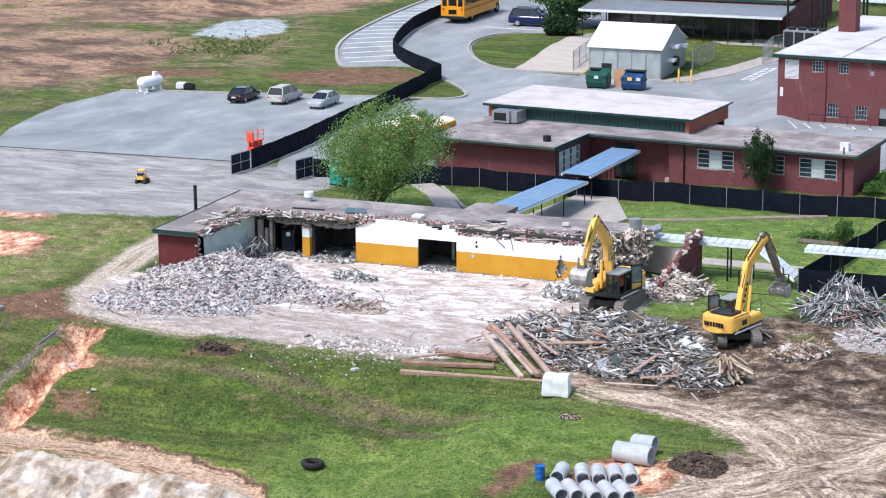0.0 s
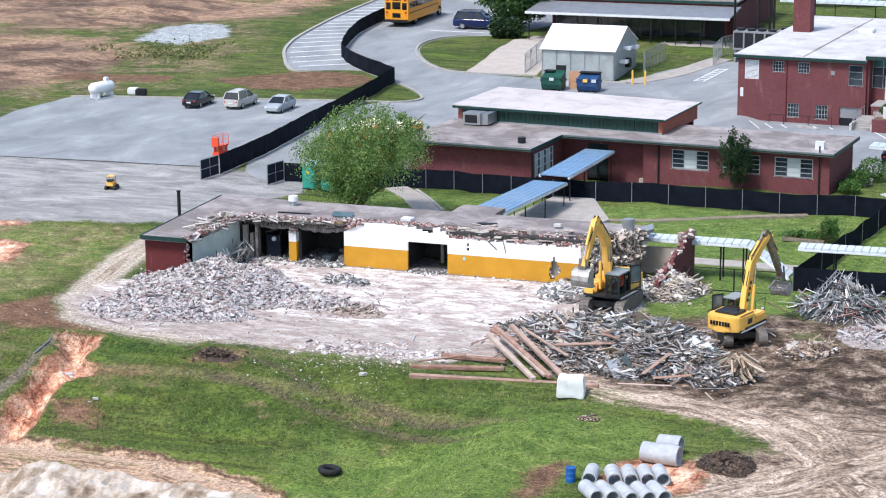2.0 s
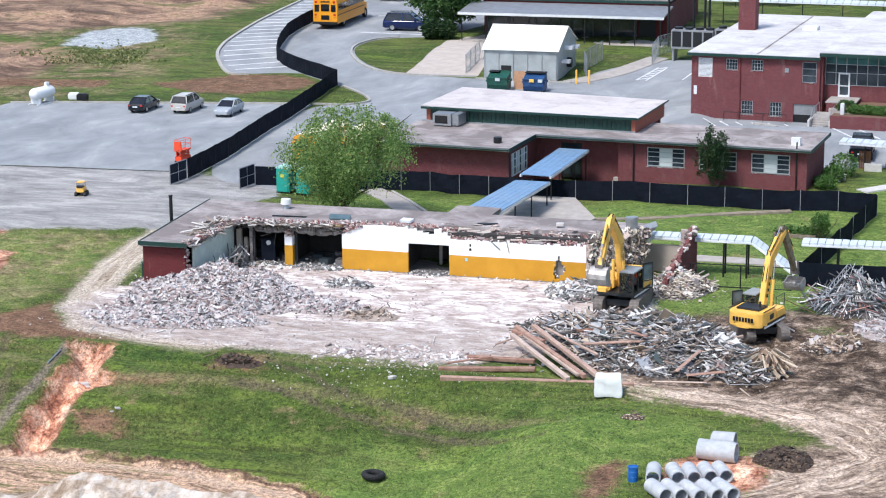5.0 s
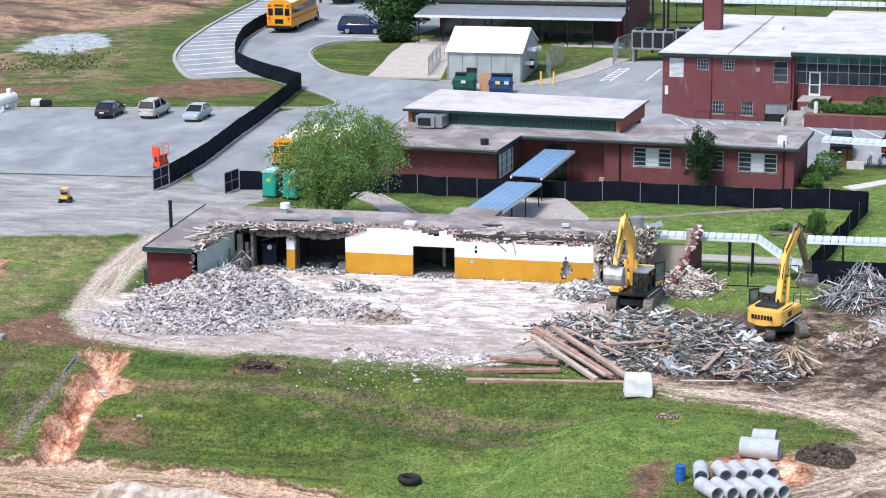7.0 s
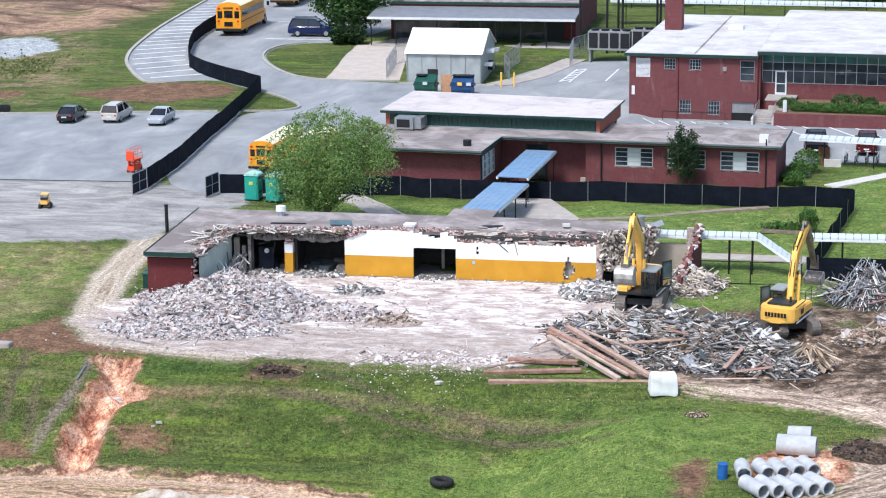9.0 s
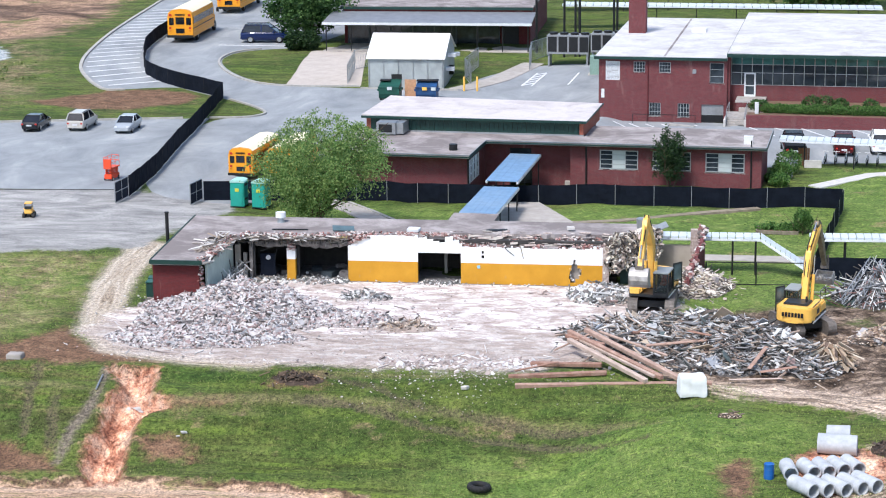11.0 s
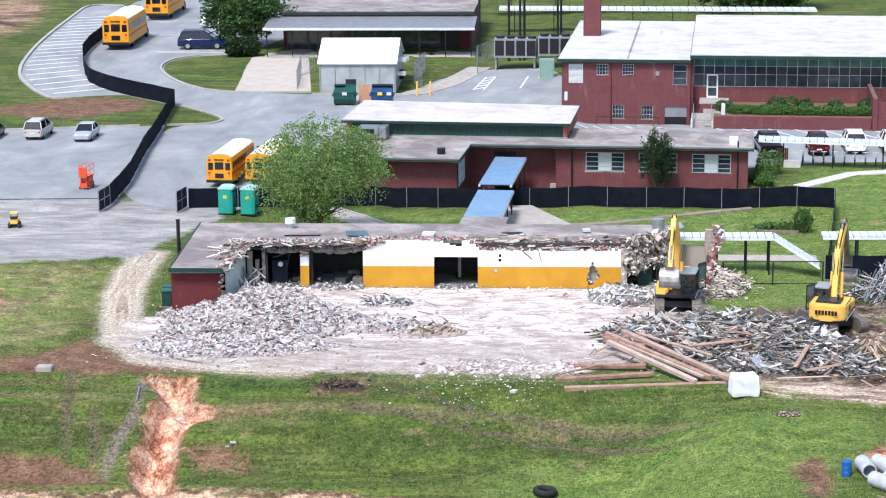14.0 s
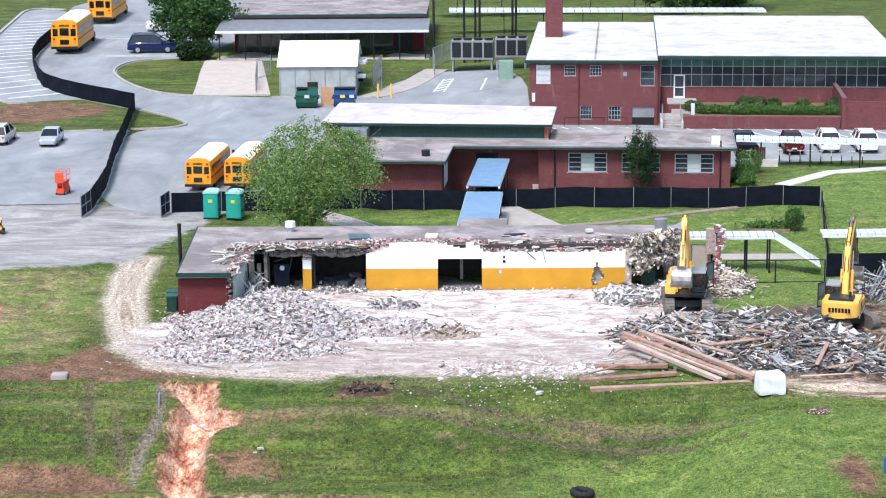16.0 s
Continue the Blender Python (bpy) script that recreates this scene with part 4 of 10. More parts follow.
    P("end_wall", bm, M["brick_deep"])
    P("rear_wall", wall_bm(-11.2, 17.6, -0.3, 2.85, 4.2, 4.45), M["brick"])
    P("partition", B((-7.75, -7.6, -7.2, -0.3, 0, 2.72)), M["mint"], "pale green plastered inner wall")
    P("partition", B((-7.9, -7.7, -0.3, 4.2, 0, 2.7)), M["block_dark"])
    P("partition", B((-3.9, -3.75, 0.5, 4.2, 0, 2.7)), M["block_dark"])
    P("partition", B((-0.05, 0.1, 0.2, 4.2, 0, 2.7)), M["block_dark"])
    # added dark sheet before the rear wall, painted as deep room shade
    P("inner_lining", B((-7.7, 17.2, 4.05, 4.19, 0, 2.84)), M["block_dark"], "inner wall coloured dark for room shade")
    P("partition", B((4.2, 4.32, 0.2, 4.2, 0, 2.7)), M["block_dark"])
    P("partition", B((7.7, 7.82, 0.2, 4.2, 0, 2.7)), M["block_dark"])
    P("inner_post", B((6.0, 6.2, 2.6, 2.8, 0, 2.6)), M["block"], "pale block post inside the doorway")
    P("wall_stub", B((-7.55, -7.2, 0.05, 0.3, 0, 2.3)), M["beige"], "beige plastered wall stub")
    P("wall_stub", B((-6.55, -6.34, -0.1, 0.2, 0, 2.65)), M["dull_block"], "dark grey block stub pier")
    P("wall_stub", B((-7.02, -6.78, 0.1, 0.35, 0, 1.75)), M["beige"], "broken beige block stub")
    P("wall_stub", B((-7.15, -6.7, -0.3, 0.08, 0, 0.62)), M["block"])
    P("door_post", B((-6.32, -6.2, 0.0, 0.15, 0, 2.62)), M["dark"], "dark door post")
    P("door_post", B((-3.46, -3.3, 0.35, 0.5, 0, 2.4)), M["dark"])
    for k, (xa, ya, ra) in enumerate(((-4.5, 1.6, 20), (-5.4, 2.4, -30), (-0.9, 2.2, 40), (-2.6, 2.6, 5), (-0.4, 1.0, -15))):
        c = B()
        add_box(c, -0.35, 0.35, -0.25, 0.25, 0, 0.3 + 0.14 * (k % 3), 0.03)
        c.transform(pose(xa, ya, 0.0, 3 * k, 4, ra))
        P("cupboard", c, (M["dull_block"], M["cupboard"])[k % 2], "overturned cupboard in the dark room")
    P("floor_slab", B((-11.0, 17.4, -0.15, 4.3, -0.3, 0.012)), M["floor_dark"], "dusty inner floor darkened for room shade")
    # ceiling remains: yellow insulation along the edge, sagging bond beam and membrane under it
    def drape(x0, x1, y, top, low, amp, thick, n, mat, name, lab):
        bm = bmesh.new()
        rows = []
        for i in range(n + 1):
            t = i / n
            xx = x0 + (x1 - x0) * t
            b = low - amp * math.sin(3.14159 * t) + rng.uniform(-0.07, 0.07)
            yy = y + rng.uniform(-0.05, 0.05)
            rows.append([bm.verts.new((xx, yy + dy, zz)) for dy, zz in ((0, top + rng.uniform(-0.03, 0.03)), (-0.05, (top + b) / 2), (0.03, b), (thick, b + 0.04), (thick, top))])
        for a, b in zip(rows, rows[1:]):
            for k in range(5):
                bm.faces.new((a[k], a[(k + 1) % 5], b[(k + 1) % 5], b[k]))
        bm.faces.new(rows[0])
        bm.faces.new(rows[-1][::-1])
        bmesh.ops.recalc_face_normals(bm, faces=bm.faces)
        P(name, bm, mat, lab)
    drape(-7.6, 0.0, -0.3, 3.1, 2.9, 0.04, 0.5, 40, M["foam"], "insulation_edge", "torn yellowish insulation along the roof edge")
    drape(-6.2, -4.1, 0.05, 2.6, 2.3, 0.12, 0.2, 12, M["dull_block"], "sagging_beam", "sagging dark bond beam")
    drape(-3.5, 0.0, 0.1, 2.62, 2.38, 0.22, 0.2, 18, M["dull_block"], "sagging_beam", "sagging dark ceiling membrane")
    # solid dark box stands in for the shade under the deck
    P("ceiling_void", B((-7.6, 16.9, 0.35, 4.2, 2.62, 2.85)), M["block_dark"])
    bm = bmesh.new()
    for _ in range(220):
        xx = rng.uniform(-7.6, -0.1)
        add_stick(bm, rng, (xx, rng.uniform(-0.3, 0.2), rng.uniform(2.5, 2.95)), rng.uniform(0.15, 0.6), rng.uniform(0.02, 0.08), 0.02, rng.uniform(-0.6, 0.6), rng.choice((1.4, -1.2, 0.2, -0.1)))
    for p, q in (((-5.9, 0.3, 1.85), (-4.6, 0.4, 2.25)), ((-4.75, 0.35, 2.3), (-4.95, 0.3, 1.3)), ((10.3, -0.05, 2.45), (10.9, -0.05, 1.95)), ((11.3, -0.03, 2.6), (11.5, -0.04, 1.75))):
        add_bar(bm, p, q, 0.05, 0.04)
    P("dangling_strip", bm, M["junk_dark"], "dangling laths and wires")
    P("wall_clock", tube((-5.45, 0.55, 1.35), (-5.45, 0.62, 1.35), 0.16, None, 18), M["white_metal"], "round pale disc on a dark inner panel")
    P("inner_panel", B((-6.0, -5.0, 0.63, 0.7, 0.1, 1.6)), M["black_screen"], "dark green panel inside")
    bm = B()
    add_box(bm, -0.4, 0.4, -0.9, 0.9, 0, 0.4, 0.04)
    bm.transform(pose(-1.3, 1.5, 0.01, 0, 0, -20))
    P("cupboard", bm, M["cupboard"], "dark cupboard lying on its back")
    # roof deck: one slab with a torn front edge
    front = ragged(rng, (-7.75, -8.1), (-7.3, -1.4), 16, 0.2) + ragged(rng, (-7.2, -0.7), (-0.1, -0.35), 24, 0.16)[1:] + ragged(rng, (0.1, 0.12), (6.6, 0.3), 18, 0.08) + ragged(rng, (6.8, 0.9), (17.2, 1.2), 34, 0.22) + ragged(rng, (17.9, 1.5), (20.2, 3.2), 6, 0.3)
    poly = [(-10.95, -8.15)] + front + [(20.3, 4.6), (9.1, 4.75), (9.2, 6.9), (6.1, 7.1), (6.0, 4.75), (-11.35, 4.75)]
    roof = P("roof", prism(poly, 2.86, 3.16), [M["roof_grey"]], "weathered grey flat roof with a torn edge")
    bm = B((-10.98, -7.7, -8.22, -8.15, 2.94, 3.2))
    add_prism(bm, [(-11.03, -8.22), (-10.95, -8.15), (-11.35, 4.78), (-11.43, 4.82)], 2.94, 3.2)
    P("fascia", bm, M["green"], "dark green metal fascia", par=roof)
    P("rear_walls", wall_bm(6.15, 9.05, -0.3, 2.86, 6.6, 6.85), M["brick"])
    # bank of brick rubble between wall head and deck
    bm = bmesh.new()
    n = 80
    rows = []
    for i in range(n + 1):
        xx = 6.4 + (16.9 - 6.4) * i / n
        rows.append([bm.verts.new((xx, 0.05 + 1.3 * j / 6, wall_top(xx) - 0.12 + (3.12 - wall_top(xx)) * j / 6 + rng.uniform(-0.09, 0.09))) for j in range(7)] + [bm.verts.new((xx, 1.35, 2.3)), bm.verts.new((xx, 0.06, 2.3))])
    for a, b in zip(rows, rows[1:]):
        for k in range(8):
            bm.faces.new((a[k], a[k + 1], b[k + 1], b[k]))
    P("rubble_bank", bm, M["dark_rubble"])
    bm = bmesh.new()
    for _ in range(2300):
        xx = rng.uniform(3.2, 17.1)
        t = rng.random()
        if xx < 6.6:
            y, z = rng.uniform(0.05, 0.6), 3.16
        else:
            y, z = 0.05 + 1.35 * t, wall_top(xx) - 0.08 + (3.16 - wall_top(xx)) * t
        if noise.noise(Vector((xx * 0.8, y * 2.0, 5))) < -0.12:
            continue
        add_chunk(bm, rng, (xx, y, z + rng.uniform(-0.05, 0.1)), rng.uniform(0.05, 0.2), 0.5)
    for fx, fy in front:
        if fx > 3:
            continue
        for _ in range(10):
            add_chunk(bm, rng, (fx + rng.uniform(-0.3, 0.3), fy + rng.uniform(-0.12, 0.4), 3.18 + rng.uniform(-0.08, 0.08)), rng.uniform(0.06, 0.2), 0.55)
    for _ in range(150):
        xx = rng.uniform(0.0, 1.5)
        zt = min(3.05, 2.35 + 0.55 * xx)
        add_chunk(bm, rng, (xx, rng.uniform(-0.04, 0.2), rng.uniform(zt - 0.1, 3.15)), rng.uniform(0.09, 0.24), 0.45, (rng.uniform(-0.3, 0.3), rng.uniform(-0.3, 0.3), rng.uniform(-0.3, 0.3)))
    P("broken_brick", bm, M["brickbits"], "broken brick and block along the roof edge")
    # flat slabs and boards lying along the edge, one by one
    for k in range(46):
        xx = rng.uniform(6.8, 17.0)
        t = rng.random()
        c = B((-rng.uniform(0.1, 0.5), rng.uniform(0.1, 0.5), -0.09, rng.uniform(0.04, 0.14), -0.02, 0.025))
        c.transform(pose(xx, 0.05 + 1.3 * t, wall_top(xx) + (3.2 - wall_top(xx)) * t + 0.06, rng.uniform(-5, 35), rng.uniform(-9, 9), rng.uniform(-25, 25)))
        P("broken_slab", c, (M["brickbits_wall"], M["lath"], M["brickbits_wall"], M["roof_grey"])[k % 4])
    bm = bmesh.new()
    for fx, fy in front[10:40:1]:
        for _ in range(3):
            add_stick(bm, rng, (fx + rng.uniform(-0.3, 0.3), fy - 0.1, 3.0 + rng.uniform(-0.15, 0.2)), rng.uniform(0.2, 0.8), 0.09, 0.03, rng.uniform(-0.5, 0.5), rng.uniform(-0.3, 0.3))
    for _ in range(60):
        add_stick(bm, rng, (rng.gauss(-8.1, 0.4), rng.uniform(-6.0, -1.5), 3.2 + abs(rng.gauss(0, 0.16))), rng.uniform(0.4, 1.4), 0.09, 0.03, rng.uniform(0, 3.14), rng.uniform(-0.25, 0.35))
    for _ in range(60):
        t = rng.random()
        add_stick(bm, rng, (-7.6 + rng.uniform(-0.2, 0.2), -7.3 + 6.6 * t, 2.85 + rng.uniform(-0.25, 0.3)), rng.uniform(0.4, 1.4), 0.1, 0.03, rng.uniform(1.1, 2.0), rng.uniform(-0.4, 0.4))
    P("torn_lath", bm, M["lath"], "splintered laths and insulation on the roof edge")
    # rubble inside and along the openings
    bm = bmesh.new()
    for _ in range(900):
        r = rng.random()
        if r < 0.5:
            xx, y = rng.uniform(-7.4, 0.0), rng.gauss(0.0, 0.6)
        elif r < 0.75:
            xx, y = rng.uniform(-7.5, -6.4), rng.uniform(-6.2, 0.8)
        elif r < 0.88:
            xx, y = rng.uniform(4.6, 7.4), rng.gauss(-0.1, 0.5)
        else:
            xx, y = rng.uniform(0, 16.6), -abs(rng.gauss(0.1, 0.3))
        if -4.1 < xx < -3.5 and y > -0.1 or (0 < xx < 4.5 or 7.5 < xx < 16.6) and y > -0.1:
            continue
        add_chunk(bm, rng, (xx, y, 0.04 + abs(rng.gauss(0, 0.05))), rng.uniform(0.05, 0.24 if xx < 0 else 0.14), 0.5)
    for _ in range(90):
        add_stick(bm, rng, (rng.uniform(-7.4, -6.6), rng.uniform(-6.2, -0.3), rng.uniform(0.2, 1.2)), rng.uniform(0.5, 1.6), 0.07, 0.04, rng.uniform(0, 3.14), rng.uniform(0.2, 1.3))
    P("inner_rubble", bm, M["greybits"], "grey rubble and sticks on the floor")
    # torn end of the roof: plaster boards, insulation and laths hanging down
    bm = bmesh.new()
    for _ in range(2100):
        u = rng.random()
        v = rng.random() ** 0.8
        e = (rng.uniform(-1.2, 1.2), rng.uniform(-1.2, 1.2), rng.uniform(0, 6.28))
        add_chunk(bm, rng, (17.0 + 3.1 * u + rng.uniform(-0.3, 0.3), 0.35 + 2.3 * u + rng.uniform(-0.5, 0.5) - 0.5 * (1 - v), 0.9 + 0.5 * u + (2.35 - 0.4 * u) * v), min(0.42, 0.06 + rng.expovariate(9)), 0.16, e)
    for _ in range(300):
        u = rng.random()
        add_stick(bm, rng, (17.1 + 3.0 * u, 0.2 + 2.2 * u + rng.uniform(-0.3, 0.2), 1.3 + 1.9 * rng.random()), rng.uniform(0.3, 1.2), rng.uniform(0.03, 0.09), 0.025, rng.uniform(0, 3.14), rng.uniform(-1.3, 1.3))
    P("hanging_debris", bm, M["plasterbits"], "torn cream insulation and plaster hanging from the roof")
    # dark backing paints the shaded hollow under the torn roof end
    P("partition", B((17.0, 19.3, 2.7, 2.85, 0, 2.6)), M["block_dark"])
    P("partition", B((19.0, 22.9, 4.1, 4.3, 0, 1.9)), M["beige"], "beige plastered wall open to the sky")
    P("doorway_panel", B((17.7, 18.6, 0.9, 0.96, 0.0, 1.6)), M["green"], "dark green door leaf")
    prof = [(4.4, 0), (4.4, 3.15), (1.9, 3.15), (1.2, 2.55), (0.7, 2.5), (0.2, 1.9), (-0.4, 1.75), (-0.9, 1.25), (-1.5, 1.1), (-1.7, 0)]
    lean = lambda y: -0.27 * max(0.0, 1.9 - y)
    bm = bmesh.new()
    va = [bm.verts.new((22.85 + lean(y), y, z)) for y, z in prof]
    vb = [bm.verts.new((23.1 + lean(y), y, z)) for y, z in prof]
    bm.faces.new(va[::-1])
    bm.faces.new(vb)
    for q in range(len(prof)):
        r = (q + 1) % len(prof)
        bm.faces.new((va[q], va[r], vb[r], vb[q]))
    bmesh.ops.recalc_face_normals(bm, faces=bm.faces)
    P("end_wall", bm, M["brick"], "broken red brick end wall")
    P("wall_stub", B((22.15, 22.8, 3.5, 3.8, 1.4, 3.1)), M["brickbits_wall"])
    bm = bmesh.new()
    for _ in range(110):
        y = rng.uniform(-1.6, 4.3)
        z = 3.15 if y > 1.9 else 3.0 - 0.58 * (1.9 - y)
        add_chunk(bm, rng, (22.97 + lean(y) + rng.uniform(-0.2, 0.2), y, z + rng.uniform(-0.2, 0.1)), rng.uniform(0.12, 0.32))
    P("broken_brick", bm, M["brickbits"])
    # roof gear
    v = part("roof_vent", tube((-5.1, 3.2, 3.16), (-5.1, 3.2, 3.5), 0.26, 0.2, 14), M["galv"], w, "galvanised roof vent with a pale hood", True, True)
    part("hood", tube((-5.1, 3.2, 3.5), (-5.1, 3.2, 3.85), 0.36, 0.33, 16), M["white_metal"], v, "", True, True)
    P("roof_vent", tube((19.1, 2.6, 3.16), (19.05, 2.6, 4.0), 0.4, 0.42, 16), M["galv"], "galvanised drum vent", True)
    for at, a, b, rr, mt in (((-0.45, 1.0, 3.32), 0.72, 0.36, (14, 4, 14), "sheet_blue"), ((-4.0, 0.9, 3.2), 1.2, 0.12, (0, 0, 3), "black"), ((20.0, 2.9, 3.3), 0.7, 0.3, (25, -20, 15), "galv"), ((4.2, 1.1, 3.24), 0.4, 0.3, (4, 0, -8), "white_metal"), ((9.6, 1.7, 3.22), 0.7, 0.2, (4, 0, 10), "black"), ((14.4, 2.1, 3.3), 0.25, 0.2, (0, 0, 10), "concrete_pale")):
        c = B()
        add_box(c, -a, a, -b, b, -0.03, 0.16 if mt in ("white_metal", "concrete_pale") else 0.03, 0.02)
        c.transform(pose(*at, *rr))
        P("sheet_metal", c, M[mt], "bent sheet metal on the roof")
    return w


def brick_bits_wall():
    m = Mat("bare_broken_masonry", 0.95, 0, 0.2)
    c = m.ramp(m.noise(6, 5, 0.75), [(0.3, (0.16, 0.12, 0.11)), (0.5, (0.42, 0.34, 0.31)), (0.7, (0.58, 0.54, 0.5))])
    m.color(c)
    m.bump(m.noise(8, 5), 0.8, 0.08)
    return m.m


M["brickbits_wall"] = brick_bits_wall()
M["foam"] = plain("torn_yellow_insulation", (0.4, 0.32, 0.17), 0.95, 0, 0.4, 5, 0.2, (0.1, 0.08, 0.05))
# dark grey with random grain, for beams, stub and cupboards
M["dull_block"] = plain("dark_grey_block", (0.2, 0.185, 0.18), 0.95, 0, 0.5, 4)
# dusty floor, its tone lowered to carry the indoor shade
M["floor_dark"] = plain("dusty_shaded_floor", (0.16, 0.155, 0.155), 0.8, 0, 0.35, 2)
M["cupboard"] = plain("dark_blue_grey_paint", (0.05, 0.065, 0.075), 0.6)
M["sheet_blue"] = plain("dull_blue_grey_sheet", (0.1, 0.16, 0.18), 0.5, 0.2, 0.2, 2)
M["sky_plate"] = plain("pale_blue_plate", (0.25, 0.5, 0.68), 0.5)
M["dark_rubble"] = plain("dark_rubble_dust", (0.15, 0.125, 0.115), 0.95, 0, 0.45, 3)
M["greybits"] = by_island("grey_block_bits", [(0.42, 0.42, 0.42), (0.2, 0.2, 0.2), (0.6, 0.6, 0.59), (0.1, 0.1, 0.1), (0.34, 0.29, 0.26), (0.7, 0.7, 0.69), (0.15, 0.16, 0.15)])
M["junk_dark"] = by_island("dangling_scrap", [(0.1, 0.1, 0.1), (0.3, 0.29, 0.27), (0.05, 0.05, 0.05), (0.2, 0.17, 0.13)])
M["lath"] = by_island("pale_laths", [(0.55, 0.52, 0.49), (0.42, 0.38, 0.34), (0.62, 0.6, 0.58), (0.3, 0.24, 0.19), (0.12, 0.1, 0.085)])
M["plasterbits"] = by_island("torn_plaster", [(0.62, 0.56, 0.46), (0.33, 0.27, 0.2), (0.74, 0.71, 0.67), (0.08, 0.065, 0.055), (0.66, 0.6, 0.52), (0.22, 0.18, 0.155), (0.5, 0.44, 0.37), (0.14, 0.12, 0.11), (0.44, 0.36, 0.32)])
demolished_wing()
pole = thing("steel_pole", (-11.75, -1.1, 0), 0, "black steel flue pole beside the brick building", "pole")
part("shaft", tube((0, 0, -0.2), (0, 0, 4.6), 0.12, None, 12), M["black"], pole, "", False, True)
part("cap", tube((0, 0, 4.6), (0, 0, 4.68), 0.15, None, 12), M["black"], pole)


# ---------- classroom block with the higher hall behind it ----------
def classroom_block():
    w = thing("school_building", (13.25, 33.55, -0.35), -5.0, "red brick single-storey classroom block with a higher hall", "building")
    P = lambda n, bm, m, lab="", par=None: part(n, bm, m, par or w, lab)
    wins = [(1.27, 4.36, 1.55, 3.1), (5.5, 8.56, 1.55, 3.1), (9.7, 12.78, 1.55, 3.1)]
    P("front_wall", wall_bm(-1.1, 14.1, -0.3, 3.45, -0.2, 0.1, wins), M["brick"])
    for a, b, c, d in wins:
        window_part(w, a, b, c, d, -0.14, 3, 4, M["win_frame"], M["glass"], 0.06, True, (1,))
    P("end_wall", B((13.8, 14.1, 0.1, 7.1, -0.3, 3.45)), M["brick"])
    P("rear_wall", B((-1.1, 13.8, 6.8, 7.1, -0.3, 3.45)), M["brick"])
    P("recess_wall", wall_bm(-8.4, -1.1, -0.3, 3.45, 0.6, 0.9, [(-6.2, -4.4, -0.3, 2.9)]), M["brick"])
    P("return_wall", B((-1.1, -0.8, 0.1, 0.6, -0.3, 3.45)), M["brick"])
    d = P("door", wall_bm(-6.2, -4.4, 0.0, 2.9, 0.7, 0.78, [(-6.1, -5.4, 0.3, 2.1), (-5.2, -4.5, 0.3, 2.1), (-6.1, -4.5, 2.3, 2.8)]), M["black"], "dark glazed double entrance door")
    for a, b, c, e in ((-6.1, -5.4, 0.3, 2.1), (-5.2, -4.5, 0.3, 2.1), (-6.1, -4.5, 2.3, 2.8)):
        P("pane", B((a, b, 0.72, 0.75, c, e)), M["glass"], "", d)
    P("plinth", B((-1.6, 1.0, 0.2, 0.6, -0.3, 0.35)), M["concrete"], "concrete step plinth")
    # left wing that comes forward
    P("wing_wall", wall_bm(-19.0, -8.2, -0.3, 3.45, -6.6, -6.3), M["brick"])
    P("wing_wall", B((-19.0, -18.7, -6.3, 2.4, -0.3, 3.45)), M["brick"])
    holes = [(-5.9, -1.9, 1.1, 3.0)]
    src = wall_bm(-6.3, 0.6, -0.3, 3.45, 8.2, 8.5, holes)
    src.transform(Matrix.Rotation(radians(90), 4, "Z"))
    P("wing_side_wall", src, M["brick"])
    ww = part("window", bmesh.new(), M["win_frame"], w)
    bm = bmesh.new()
    for k in range(7):
        v = -5.9 + 4.0 * k / 6
        add_box(bm, -8.32, -8.22, v - 0.05, v + 0.05, 1.1, 3.0)
    for z in (1.1, 1.75, 2.4, 2.94):
        add_box(bm, -8.31, -8.23, -5.9, -1.9, z, z + 0.07)
    part("window_frame", bm, M["white_metal"], ww)
    for k in range(6):
        v = -5.9 + 4.0 * k / 6
        part("pane", B((-8.29, -8.27, v + 0.06, v + 0.6, 1.18, 2.9)), M["glass_pale"] if k % 2 else M["panel"], ww)
    P("corner_pipe", tube((-8.1, -6.7, -0.2), (-8.1, -6.7, 3.4), 0.07), M["black"])
    P("downpipe", tube((0.2, -0.3, -0.2), (0.2, -0.3, 3.4), 0.07), M["black"])
    P("downpipe", tube((13.3, -0.3, -0.2), (13.3, -0.3, 4.2), 0.06), M["black"])
    # low roofs with a dark green fascia
    low = P("roof", prism([(-19.3, -7.5), (-7.85, -7.5), (-7.85, -0.9), (14.5, -0.7), (14.5, 7.45), (-0.35, 7.45), (-0.35, 2.4), (-19.3, 2.4)], 3.45, 3.68), M["roof_grey"], "stained grey flat roof")
    bm = bmesh.new()
    for a, b in (((-19.3, -7.5), (-7.85, -7.5)), ((-7.85, -7.5), (-7.85, -0.9)), ((-7.85, -0.9), (14.5, -0.7)), ((14.5, -0.7), (14.5, 7.45))):
        add_bar(bm, (*a, 3.58), (*b, 3.58), 0.3, 0.08) if a[0] != b[0] else add_bar(bm, (*a, 3.58), (*b, 3.58), 0.08, 0.3)
    P("fascia", bm, M["green"], "dark green metal fascia", low)
    bm = bmesh.new()
    for a, b in (((-19.3, -7.5), (-7.85, -7.5)), ((-7.85, -7.5), (-7.85, -0.9)), ((-7.85, -0.9), (14.5, -0.7)), ((14.5, -0.7), (14.5, 7.45))):
        add_bar(bm, (*a, 3.72), (*b, 3.72), 0.06, 0.06)
    P("roof_edge", bm, M["fence_post"], "pale metal roof edge", low)
    P("flashing", B((-19.0, -0.4, 2.28, 2.36, 3.68, 3.8)), M["fence_post"], "pale metal flashing", low)
    # the higher hall
    bm = bmesh.new()
